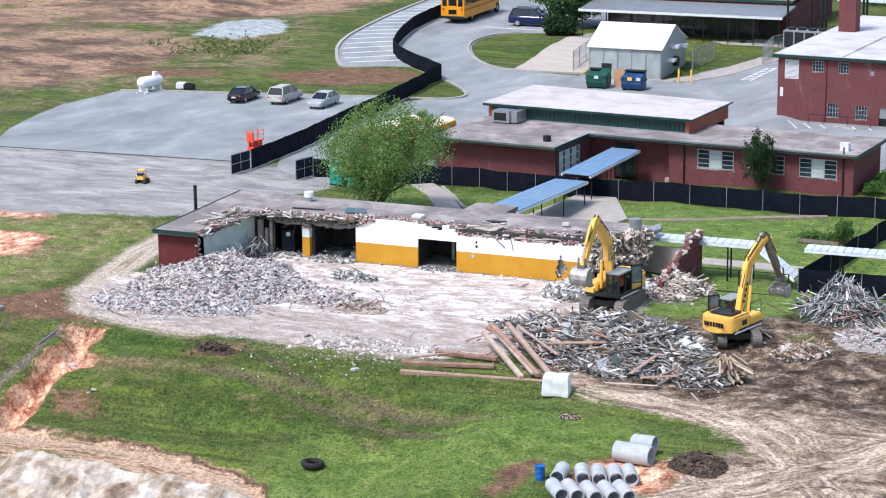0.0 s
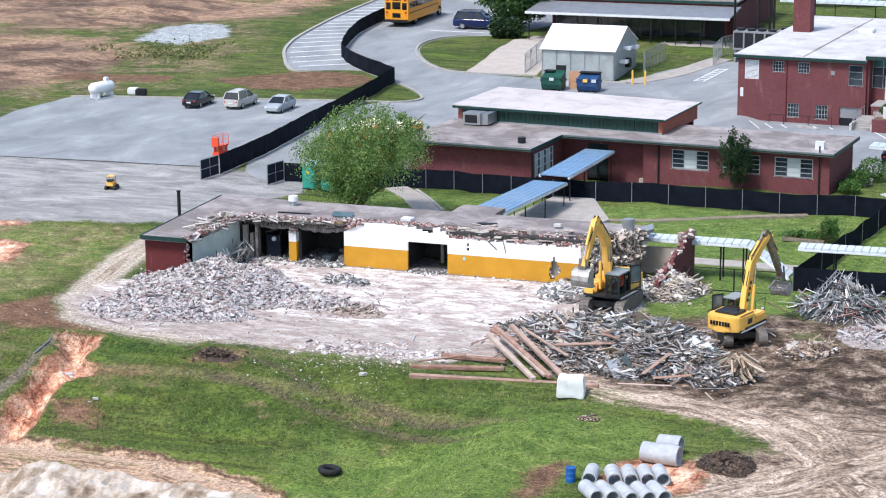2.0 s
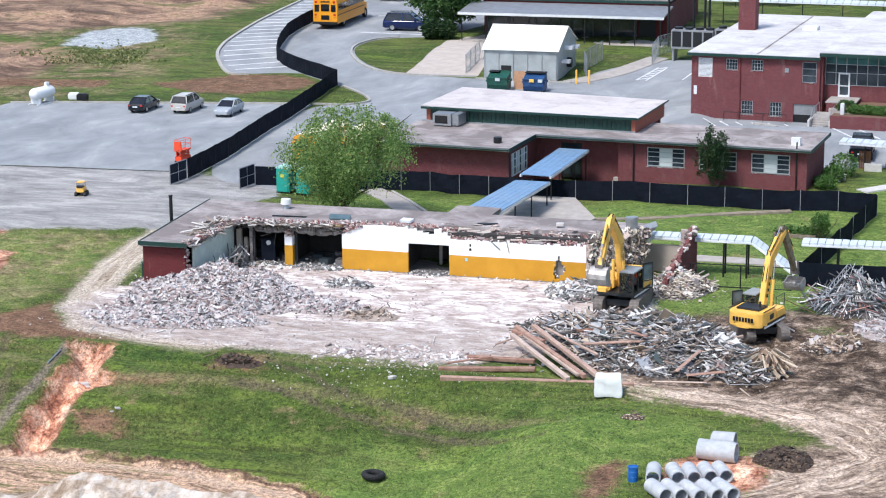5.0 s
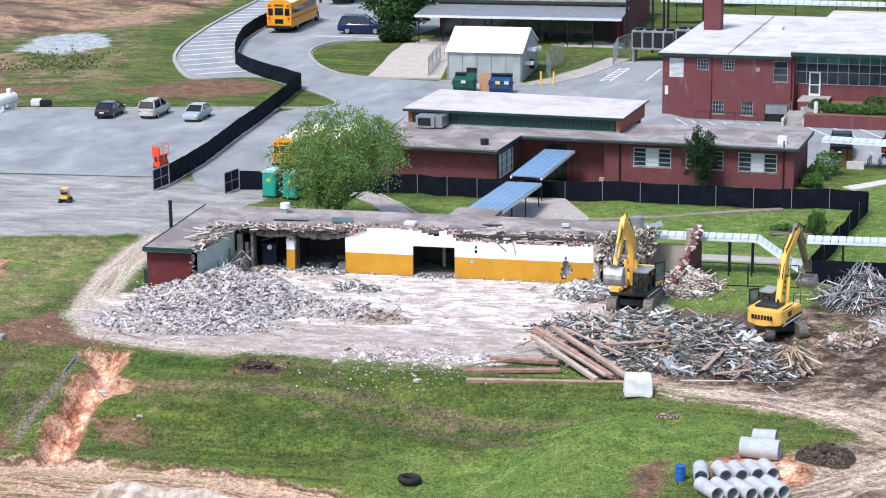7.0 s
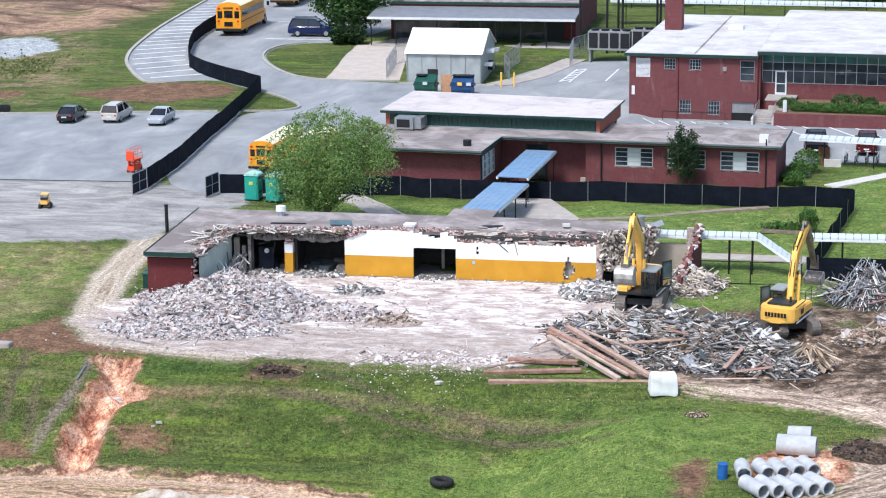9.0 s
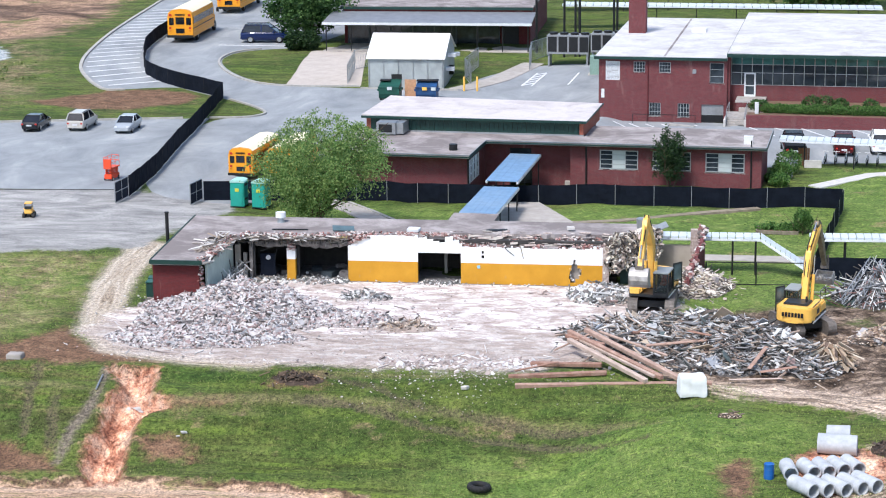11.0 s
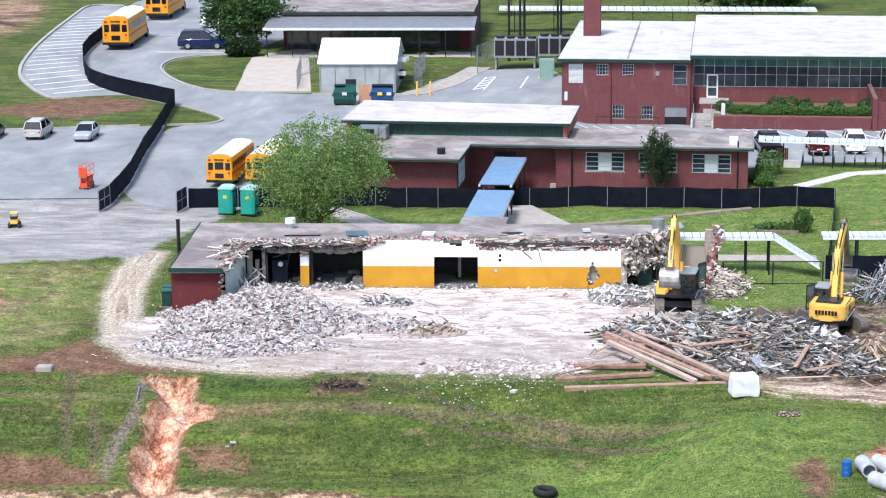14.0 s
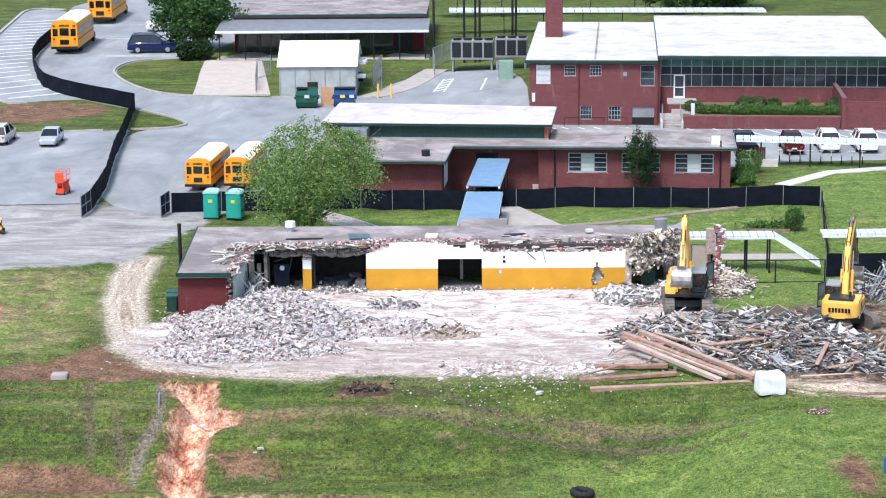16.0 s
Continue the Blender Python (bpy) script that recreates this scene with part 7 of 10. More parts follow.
def scatter():
    rng = random.Random(31)
    verts, faces = [], []
    for _ in range(7000):
        r = rng.random()
        if r < 0.62:
            x, y = rng.uniform(-12, 24), rng.uniform(-19.4, -0.3)
            if noise.noise(Vector((x * 0.35, y * 0.5, 9))) < 0.22 and rng.random() < 0.94:
                continue
            s = min(0.2, 0.03 + rng.expovariate(22))
        elif r < 0.72:
            x, y = rng.uniform(5, 14), rng.gauss(-18.1, 0.85)
            s = 0.04 + min(0.3, rng.expovariate(11))
        else:
            x, y = rng.gauss(9, 3), -20 - abs(rng.gauss(0, 2.2))
            s = rng.uniform(0.04, 0.12)
            if rng.random() < 0.88:
                continue
        c = bmesh.new()
        if rng.random() < 0.06 and y > -19.4:
            add_stick(c, rng, (x, y, ground_height(x, y) + 0.05), rng.uniform(0.3, 1.3), 0.07, 0.04, rng.uniform(0, 3.14), 0.03)
        else:
            add_chunk(c, rng, (x, y, ground_height(x, y) + s * 0.1), s, 0.4)
        o = len(verts)
        c.verts.index_update()
        verts += [tuple(v.co) for v in c.verts]
        faces += [tuple(o + v.index for v in q.verts) for q in c.faces]
        c.free()
    me = bpy.data.meshes.new("scattered_rubble")
    me.from_pydata(verts, [], faces)
    me.materials.append(M["pebbles"])
    tagged(new("scattered_rubble", me), "small pale rubble scattered over slab and grass bank", "rubble", kind="stuff")


scatter()


# ---------- long beams beside the heap ----------
def wood_mat():
    m = Mat("weathered_reddish_timber", 0.85, 0, 0.25)
    c = m.ramp(m.noise(1.3, 9, 0.8), [(0.34, (0.12, 0.055, 0.042)), (0.47, (0.28, 0.155, 0.115)), (0.58, (0.46, 0.31, 0.245)), (0.68, (0.6, 0.5, 0.43))])
    c = m.mix(0.55, c, m.ramp(m.rand(), [(0.0, (0.13, 0.055, 0.04)), (0.35, (0.32, 0.19, 0.145)), (0.7, (0.48, 0.39, 0.33)), (1.0, (0.6, 0.54, 0.48))]))
    m.color(c)
    m.bump(m.noise(9, 5), 0.4, 0.03)
    return m.m


M["beam"] = wood_mat()
for p, q, w, h in (((13.1, -22.1, 0.02), (23.7, -21.0, 0.12), 0.34, 0.3), ((12.6, -20.7, 0.1), (17.95, -19.9, 0.25), 0.34, 0.26), ((13.6, -18.2, 0.14), (17.6, -18.6, 0.3), 0.36, 0.26),
                   ((15.54, -15.6, 0.85), (20.17, -21.5, 0.32), 0.34, 0.28), ((15.46, -14.2, 0.95), (21.0, -21.1, 0.42), 0.32, 0.28), ((16.4, -13.9, 1.0), (22.0, -21.5, 0.5), 0.34, 0.28),
                   ((12.9, -20.2, 0.3), (15.2, -18.6, 0.4), 0.16, 0.1), ((15.3, -14.4, 0.75), (17.6, -16.3, 0.8), 0.28, 0.22), 
                   ((18.8, -14.6, 1.05), (22.0, -14.2, 1.35), 0.22, 0.16), ((22.3, -15.6, 1.55), (23.6, -16.6, 1.6), 0.24, 0.1), ((20.0, -16.9, 1.0), (23.5, -16.3, 1.25), 0.26, 0.12), ((25.7, -19.2, 0.5), (26.7, -16.9, 1.15), 0.3, 0.07), ((26.3, -19.3, 0.35), (28.3, -18.6, 0.5), 0.34, 0.06), ((24.6, -20.4, 0.2), (27.5, -19.9, 0.2), 0.14, 0.08), ((18.6, -8.4, 0.5), (21.8, -9.6, 0.75), 0.16, 0.1), ((16.0, -14.9, 0.75), (20.6, -20.9, 0.4), 0.24, 0.2), ((17.2, -14.2, 1.0), (21.2, -18.6, 0.95), 0.2, 0.14), ((14.8, -16.6, 0.5), (16.8, -14.2, 0.9), 0.14, 0.1)):
    bm = bmesh.new()
    add_bar(bm, p, q, w * 0.8, h * 0.9, 0.1)
    bmesh.ops.bevel(bm, geom=bm.edges[:], offset=0.03, segments=1, affect="EDGES")
    solid("timber_beam", bm, M["beam"], "long weathered reddish timber beam thrown on the heap", "timber beam", "beams on the heap")
# sheets and boards thrown over the heap
rng_s = random.Random(53)
for k in range(230):
    x, y = rng_s.uniform(15.5, 31), rng_s.uniform(-20, -7)
    z = max(m2(x, y), m2b(x, y), m2c(x, y))
    if z < 0.25:
        continue
    bm = bmesh.new()
    a, b = rng_s.uniform(0.4, 1.5), rng_s.uniform(0.25, 0.8)
    add_box(bm, -a / 2, a / 2, -b / 2, b / 2, -0.02, 0.03)
    for v in bm.verts:
        v.co.z += 0.12 * math.sin(v.co.x * 2 + k)
    ob = solid("sheet_panel", bm, M["junk_panel"], "bent grey sheet panel lying on the debris heap", "sheet panel", "panels on the heap")
    ob.matrix_basis = pose(x, y, ground_height(x, y) + z + 0.12, rng_s.uniform(-45, 45), rng_s.uniform(-40, 40), rng_s.uniform(0, 360))
rng_t = random.Random(77)
tp = thing("timber_pile", (30.6, -17.0, 0.3), 0, "splintered pale timber fanned out at the end of the debris heap", "timber")
for _ in range(85):
    a = radians(rng_t.uniform(-150, 25))
    r = rng_t.uniform(0.5, 1.5)
    x, y = 30.35 + rng_t.uniform(-0.5, 0.4), -16.4 + rng_t.uniform(-0.4, 0.5)
    z = 0.55 + rng_t.uniform(0, 0.7)
    bm = bmesh.new()
    add_bar(bm, (x, y, z), (x + r * math.cos(a), y + r * math.sin(a), max(0.1, z - r * rng_t.uniform(0.25, 0.7))), rng_t.uniform(0.08, 0.24), rng_t.uniform(0.025, 0.05), rng_t.uniform(0, 3))
    part("plank", bm, M["timber_one"], tp, "", True)
# truss ladders in the scrap
for a, b in (((31.6, -3.7, 0.2), (33.5, -1.5, 2.5)), ((32.6, -3.9, 0.3), (34.3, -1.4, 2.3)), ((35.6, -3.3, 0.3), (34.0, -1.5, 2.2))):
    t = thing("bar_joist", a, 0, "pale steel bar joist sticking out of the scrap heap", "bar joist")
    a, b = Vector(a), Vector(b)
    up = Vector((-0.14, 0.08, 0.2))
    bm = bmesh.new()
    add_bar(bm, a, b, 0.05)
    add_bar(bm, a + up, b + up, 0.05)
    for k in range(9):
        p, q = a.lerp(b, k / 9), a.lerp(b, (k + 0.5) / 9) + up
        add_bar(bm, p, q, 0.035)
        add_bar(bm, q, a.lerp(b, (k + 1) / 9), 0.035)
    part("truss", bm, M["galv"], t, "", True)

# white bulk block by the heap
bm = bmesh.new()
bmesh.ops.create_cube(bm, size=1.0)
bmesh.ops.subdivide_edges(bm, edges=bm.edges[:], cuts=7, use_grid_fill=True)
for v in bm.verts:
    p = v.co.copy()
    r = (abs(p.x * 2) ** 11 + abs(p.y * 2) ** 11 + abs(p.z * 2) ** 11) ** (1 / 11)
    p = p / max(r, 0.01)
    n = noise.noise(p * 3.1) * 0.05
    v.co = Vector((p.x * 1.6 * (1 - 0.12 * (p.z + 0.5)) + n, p.y * 1.0 + n, (p.z + 0.5) * 1.15 + n))
solid("bulk_bag", bm, plain("white_woven_bag", (0.74, 0.76, 0.76), 0.8, 0, 0.06, 3), "white bulk bag standing at the edge of the grass", "bulk bag", smooth=True).matrix_basis = pose(22.65, -22.75, ground_height(22.65, -22.75) - 0.05, 0, 0, 12)


bm = tube((-10.2, -21.4, ground_height(-10.2, -21.4) + 0.08), (-9.9, -23.7, ground_height(-9.9, -23.7) + 0.08), 0.05, None, 10)
solid("drain_pipe", bm, M["galv"], "pale metal drain pipe lying beside the washed out cut", "pipe", smooth=True)
bm = B()
add_box(bm, -16.5, -15.6, -19.5, -18.8, -0.1, 0.22, 0.04)
solid("concrete_slab", bm, M["concrete"], "loose concrete slab at the edge of the grass", "slab")


# ---------- concrete pipes, drum, tyre ----------
def pipe_bm(r, t, L):
    bm = bmesh.new()
    n = 28
    rings = []
    for x, rr in ((0, r - t), (0, r), (L * 0.04, r), (L - 0.02, r), (L, r - 0.02), (L, r - t)):
        rings.append([bm.verts.new((x, rr * math.cos(6.2832 * i / n), rr * math.sin(6.2832 * i / n))) for i in range(n)])
    rings.append(rings[0])
    for a, b in zip(rings, rings[1:]):
        for i in range(n):
            bm.faces.new((a[i], a[(i + 1) % n], b[(i + 1) % n], b[i]))
    bmesh.ops.recalc_face_normals(bm, faces=bm.faces)
    return bm


def pipe_mat():
    m = Mat("cast_concrete_pipe", 0.8, 0, 0.3)
    c = m.ramp(m.noise(2.2, 6, 0.7), [(0.3, (0.32, 0.345, 0.37)), (0.55, (0.43, 0.455, 0.48)), (0.75, (0.54, 0.56, 0.58))])
    m.color(m.mix(m.math("MULTIPLY", m.rand(), 0.25), c, (0.33, 0.33, 0.34)))
    m.bump(m.noise(14, 4), 0.15, 0.02)
    return m.m


M["pipe"] = pipe_mat()
small = mesh_of(pipe_bm(0.36, 0.065, 1.55), "concrete_pipe", M["pipe"], True)
short = mesh_of(pipe_bm(0.36, 0.065, 1.35), "concrete_pipe", M["pipe"], True)
big = mesh_of(pipe_bm(0.5, 0.08, 1.9), "concrete_pipe", M["pipe"], True)


def lay(mesh, x, y, z, rz, label, group):
    ob = new("concrete_pipe", mesh)
    ob.matrix_basis = pose(x, y, z, 0, 0, rz)
    tagged(ob, label, "concrete pipe", group)


# back row then front row, open ends towards the road
for x, y, a in ((27.25, -34.65, -82), (28.04, -34.2, -68), (28.75, -33.85, -68), (29.44, -33.55, -66), (30.1, -33.3, -65)):
    lay(short, x, y, ground_height(x, y) + 0.35, a, "grey concrete drain pipe lying in a row", "small drain pipes")
for x, y, a in ((27.48, -36.83, -53), (28.16, -36.58, -53), (29.0, -36.34, -53), (29.75, -36.0, -53), (30.42, -35.75, -53)):
    lay(small, x, y, ground_height(x, y) + 0.35, a, "grey concrete drain pipe lying in a row", "small drain pipes")
lay(big, 28.87, -31.4, ground_height(29.6, -31.4) + 0.52, -7, "large grey concrete pipe section", "large pipe sections")
bm = pipe_bm(0.5, 0.08, 1.15)
for v in bm.verts:
    if v.co.x < 0.4:
        v.co.z = v.co.z * 0.6 + 0.14
solid("concrete_pipe", bm, M["pipe"], "grey concrete pipe section with a tapered end", "concrete pipe", "large pipe sections", smooth=True).matrix_basis = pose(29.35, -30.1, ground_height(30, -30.3) + 0.52, 0, 0, -5)

bm = bmesh.new()
prof = [(0.0, 0), (0.29, 0), (0.3, 0.03), (0.29, 0.28), (0.305, 0.3), (0.29, 0.32), (0.29, 0.58), (0.305, 0.6), (0.29, 0.62), (0.29, 0.87), (0.3, 0.9), (0.27, 0.9), (0.26, 0.86), (0, 0.86)]
rings = [[bm.verts.new((r * math.cos(6.2832 * i / 20), r * math.sin(6.2832 * i / 20), z)) for i in range(20)] for r, z in prof[1:-1]]
for a, b in zip(rings, rings[1:]):
    for i in range(20):
        bm.faces.new((a[i], a[(i + 1) % 20], b[(i + 1) % 20], b[i]))
bm.faces.new(rings[-1])
bm.faces.new(rings[0][::-1])
solid("barrel", bm, plain("blue_plastic", (0.012, 0.11, 0.36), 0.4, 0, 0.12, 4), "blue plastic barrel standing on the grass", "barrel", smooth=True).matrix_basis = pose(26.42, -35.6, ground_height(26.42, -35.6)) @ Matrix.Scale(0.82, 4)


def torus(R, r, n=32, k=12, tread=0.0):
    bm = bmesh.new()
    g = []
    for i in range(n):
        a = 6.2832 * i / n
        row = []
        for j in range(k):
            b = 6.2832 * j / k
            rr = r * (1 + (tread if (i % 2 and math.cos(b) > 0.4) else 0))
            row.append(bm.verts.new(((R + rr * math.cos(b)) * math.cos(a), (R + rr * math.cos(b)) * math.sin(a), rr * 1.1 * math.sin(b))))
        g.append(row)
    for i in range(n):
        for j in range(k):
            bm.faces.new((g[i][j], g[(i + 1) % n][j], g[(i + 1) % n][(j + 1) % k], g[i][(j + 1) % k]))
    return bm


bm = torus(0.46, 0.15, 48, 12, 0.12)
ty = solid("tyre", bm, M["rubber"], "large black loader tyre lying on the grass bank", "tyre")
ty.matrix_basis = pose(12.2, -31.5, ground_height(12.2, -31.5) + 0.2, -3, 4, 0)


# pale stones washed out in the cut and on the bank
rng_p = random.Random(88)
for x, y, s_ in ((-7.7, -23.7, 0.55), (-7.3, -23.9, 0.3), (-7.95, -23.95, 0.25), (-4.2, -26.7, 0.4), (-4.5, -26.9, 0.25), (10.4, -22.3, 0.4)):
    bm = bmesh.new()
    add_chunk(bm, rng_p, (0, 0, 0), s_, 0.5, (0.1, 0.1, rng_p.uniform(0, 6)))
    bmesh.ops.bevel(bm, geom=bm.edges[:], offset=s_ * 0.08, segments=1, affect="EDGES")
    solid("stone", bm, M["concrete_pale"], "pale broken concrete lump on the bank", "stone", "pale lumps on the bank").matrix_basis = pose(x, y, ground_height(x, y) + s_ * 0.12)

# ---------- paints ----------
def paint(name, c, rough=0.35, var=0.08, dirt=0.25):
    m = Mat(name, rough, 0.0, 0.5)
    a = m.ramp(m.noise(3, 5, co=m.co), [(0.3, mul(c, 1 - var)), (0.7, mul(c, 1 + var))])
    a = m.mix(m.math("MULTIPLY", m.step(m.noise(1.1, 6, 0.7, co=m.co), 0.52, 0.75), dirt), a, (0.2, 0.16, 0.12))
    m.color(a)
    return m.m


M["yellow"] = paint("machine_yellow", (0.86, 0.49, 0.1), 0.38, 0.08, 0.22)
M["arm_grey"] = plain("muddy_arm_steel", (0.2, 0.165, 0.11), 0.6, 0.2, 0.45, 3)
M["hose"] = plain("black_hose", (0.012, 0.012, 0.013), 0.6)
M["roofgrey"] = paint("cab_roof_grey", (0.26, 0.28, 0.285), 0.5)
M["cabgrey"] = paint("machine_dark_grey", (0.016, 0.019, 0.022), 0.45, 0.1, 0.12)
M["track"] = plain("muddy_steel_track", (0.17, 0.15, 0.135), 0.7, 0.3, 0.35, 5)
M["bucket"] = plain("worn_bucket_steel", (0.42, 0.4, 0.38), 0.55, 0.5, 0.3, 3)
M["seat_red"] = plain("orange_red_seat", (0.6, 0.08, 0.03), 0.8)
M["cabglass"] = glass_mat("cab_glass", (0.3, 0.36, 0.37), 0.03)
for nd in M["cabglass"].node_tree.nodes:
    if nd.type == "BSDF_PRINCIPLED":
        nd.inputs["Transmission Weight"].default_value = 0.95
M["chrome"] = plain("bright_steel_rod", (0.5, 0.5, 0.5), 0.25, 0.9)
M["bus"] = paint("school_bus_yellow", (0.75, 0.3, 0.01), 0.4, 0.06, 0.12)
M["bus_roof"] = paint("pale_bus_roof", (0.8, 0.72, 0.5), 0.45, 0.05, 0.1)
M["lamp_red"] = plain("red_lamp", (0.45, 0.02, 0.015), 0.3)
M["lamp_amber"] = plain("amber_lamp", (0.65, 0.2, 0.02), 0.3)
M["lamp_white"] = plain("headlamp", (0.6, 0.62, 0.64), 0.2)
M["rim"] = plain("alloy_rim", (0.4, 0.41, 0.42), 0.35, 0.7)
M["white_paint"] = paint("white_paint", (0.75, 0.76, 0.76), 0.4, 0.04, 0.12)
M["teal"] = plain("teal_plastic", (0.012, 0.3, 0.24), 0.5, 0, 0.08, 2)


def hull(bm, pts, y0, y1):
    """A plate: the polygon (x, z) pulled from y0 to y1."""
    a = [bm.verts.new((x, y0, z)) for x, z in pts]
    b = [bm.verts.new((x, y1, z)) for x, z in pts]
    n = len(pts)
    bm.faces.new(a)
    bm.faces.new(b[::-1])
    for i in range(n):
        bm.faces.new((a[i], b[i], b[(i + 1) % n], a[(i + 1) % n]))
    bmesh.ops.recalc_face_normals(bm, faces=bm.faces)


def rounded(bm, offset, seg=2):
    bmesh.ops.bevel(bm, geom=bm.edges[:], offset=offset, segments=seg, affect="EDGES", clamp_overlap=True)
    return bm


def limb(bm, line, w):
    """A box-section arm along (x, z, depth) stations, w wide."""
    rows = []
    for i, (x, z, d) in enumerate(line):
        p = Vector((line[max(i - 1, 0)][0], line[max(i - 1, 0)][1]))
        q = Vector((line[min(i + 1, len(line) - 1)][0], line[min(i + 1, len(line) - 1)][1]))
        n = (q - p).normalized()
        n = Vector((-n.y, n.x)) * d / 2
        rows.append([bm.verts.new(v) for v in ((x + n.x, -w / 2, z + n.y), (x + n.x, w / 2, z + n.y), (x - n.x, w / 2, z - n.y), (x - n.x, -w / 2, z - n.y))])
    for a, b in zip(rows, rows[1:]):
        for k in range(4):
            bm.faces.new((a[k], a[(k + 1) % 4], b[(k + 1) % 4], b[k]))
    bm.faces.new(rows[0][::-1])
    bm.faces.new(rows[-1])
    bmesh.ops.recalc_face_normals(bm, faces=bm.faces)


def letters(body, size, mat, parent, m, name="lettering"):
    c = bpy.data.curves.new("text", "FONT")
    c.body, c.size, c.extrude, c.align_x, c.align_y = body, size, 0.006, "CENTER", "CENTER"
    tmp = bpy.data.objects.new("text", c)
    scene.collection.objects.link(tmp)
    me = bpy.data.meshes.new_from_object(tmp.evaluated_get(bpy.context.evaluated_depsgraph_get()))
    bpy.data.objects.remove(tmp)
    me.materials.clear()
    me.materials.append(mat)
    me.transform(m)
    ob = new(name, me)
    ob.parent = parent
    return ob


def excavator(at, rz, s, tip, elbow, wrist, bucket_kind, track_turn, door_open, seat, label):
    e = thing("excavator", at, rz, label, "excavator", "excavators on the site")
    S = Matrix.Scale(s, 4)

    def P(n, bm, mat, par=None, lab="", smooth=False):
        bm.transform(S)
        return part(n, bm, mat, par or e, lab, False, smooth)

    T = Matrix.Rotation(radians(track_turn), 4, "Z")
    for side in (-1, 1):
        bm = bmesh.new()
        outline = []
        for k in range(9):
            a = radians(90 + 180 * k / 8)
            outline.append((-1.75 + 0.45 * math.cos(a), 0.45 + 0.45 * math.sin(a)))
        for k in range(9):
            a = radians(-90 + 180 * k / 8)
            outline.append((1.75 + 0.45 * math.cos(a), 0.45 + 0.45 * math.sin(a)))
        hull(bm, outline, side * 1.16 - 0.28, side * 1.16 + 0.28)
        bm.transform(T)
        tr = P("track", bm, M["track"], None, "muddy steel crawler track")
        # shoes round the belt
        loop = [(x, z) for x, z in outline]
        loop.append(loop[0])
        pts = resample([(x, z) for x, z in loop], 0.19)
        for a, b in zip(pts, pts[1:]):
            mid = (a + b) / 2
            c = bmesh.new()
            ang = math.atan2((b - a).y, (b - a).x)
            mm = Matrix.Translation((mid.x, side * 1.16, mid.y)) @ Matrix.Rotation(-ang, 4, "Y")
            add_box(c, -0.085, 0.085, -0.3, 0.3, -0.03, 0.045, 0, mm)
            c.transform(T)
            P("track_shoe", c, M["track"], tr)
    bm = B((-1.2, 1.2, -0.85, 0.85, 0.35, 0.75))
    add_tube(bm, (0, 0, 0.7), (0, 0, 1.08), 0.62, None, 20)
    bm.transform(T)
    P("undercarriage", bm, M["cabgrey"])
    # upper works
    P("deck", B((-2.1, 1.5, -1.25, 1.25, 1.05, 1.22)), M["cabgrey"])
    bm = bmesh.new()
    outline = [(-1.5, -1.28), (-1.5, 1.28)] + [(-1.9 - 0.8 * math.sin(radians(a)), 1.28 * math.cos(radians(a))) for a in range(15, 166, 15)]
    add_prism(bm, outline, 1.08, 2.1)
    rounded(bm, 0.07)
    cw = P("counterweight", bm, M["yellow"], None, "rounded yellow counterweight", True)
    P("skirt", B((-2.0, 1.3, -1.27, -1.2, 1.0, 1.12)), M["white_paint"])
    P("skirt", B((-2.0, 1.3, 1.2, 1.27, 1.0, 1.12)), M["white_paint"])
    bm = B()
    add_box(bm, -1.6, -0.1, -1.25, 1.25, 1.22, 2.08, 0.08)
    P("engine_housing", bm, M["yellow"], None, "", True)
    P("hood", rounded(B((-1.9, -0.5, -0.8, 0.85, 2.08, 2.24)), 0.04), M["cabgrey"], None, "dark engine hood")
    bm = B()
    add_box(bm, -0.1, 1.35, -1.25, -0.45, 1.22, 1.85, 0.09)
    P("fuel_tank", bm, M["yellow"], None, "", True)
    P("tank_steps", B((1.35, 1.5, -1.2, -0.6, 1.22, 1.5)), M["yellow"])
    # cab: posts, roof, panes
    x0, x1, y0, y1, z0, z1 = -0.05, 1.6, 0.32, 1.28, 1.22, 2.7
    cab = P("cab", B((x0, x1, y0, y1, z0, z0 + 0.14), (x0, x1 - 0.5, y0, y0 + 0.06, z0 + 0.14, z0 + 0.55), (x0, x0 + 0.08, y0 + 0.06, y1, z0 + 0.14, z0 + 0.8)), M["cabgrey"], None, "dark grey operator cab")
    P("cab_roof", rounded(B((x0 - 0.04, x1 + 0.02, y0 - 0.02, y1 + 0.02, z1 - 0.1, z1)), 0.03), M["roofgrey"], cab, "pale cab roof")
    for px_, py_ in ((x0, y0), (x0, y1 - 0.09), (x1 - 0.09, y0), (x1 - 0.09, y1 - 0.09), (0.65, y1 - 0.09)):
        P("cab_post", B((px_, px_ + 0.09, py_, py_ + 0.09, z0 + 0.14, z1 - 0.1)), M["cabgrey"], cab)
    for bx in ((x0 + 0.09, x1 - 0.09, y0 + 0.02, y0 + 0.05, z0 + 0.5, z1 - 0.1), (x1 - 0.06, x1 - 0.03, y0 + 0.09, y1 - 0.09, z0 + 0.2, z1 - 0.1), (x0 + 0.03, x0 + 0.06, y0 + 0.09, y1 - 0.09, z0 + 0.8, z1 - 0.1)):
        P("cab_pane", B(bx), M["cabglass"], cab)
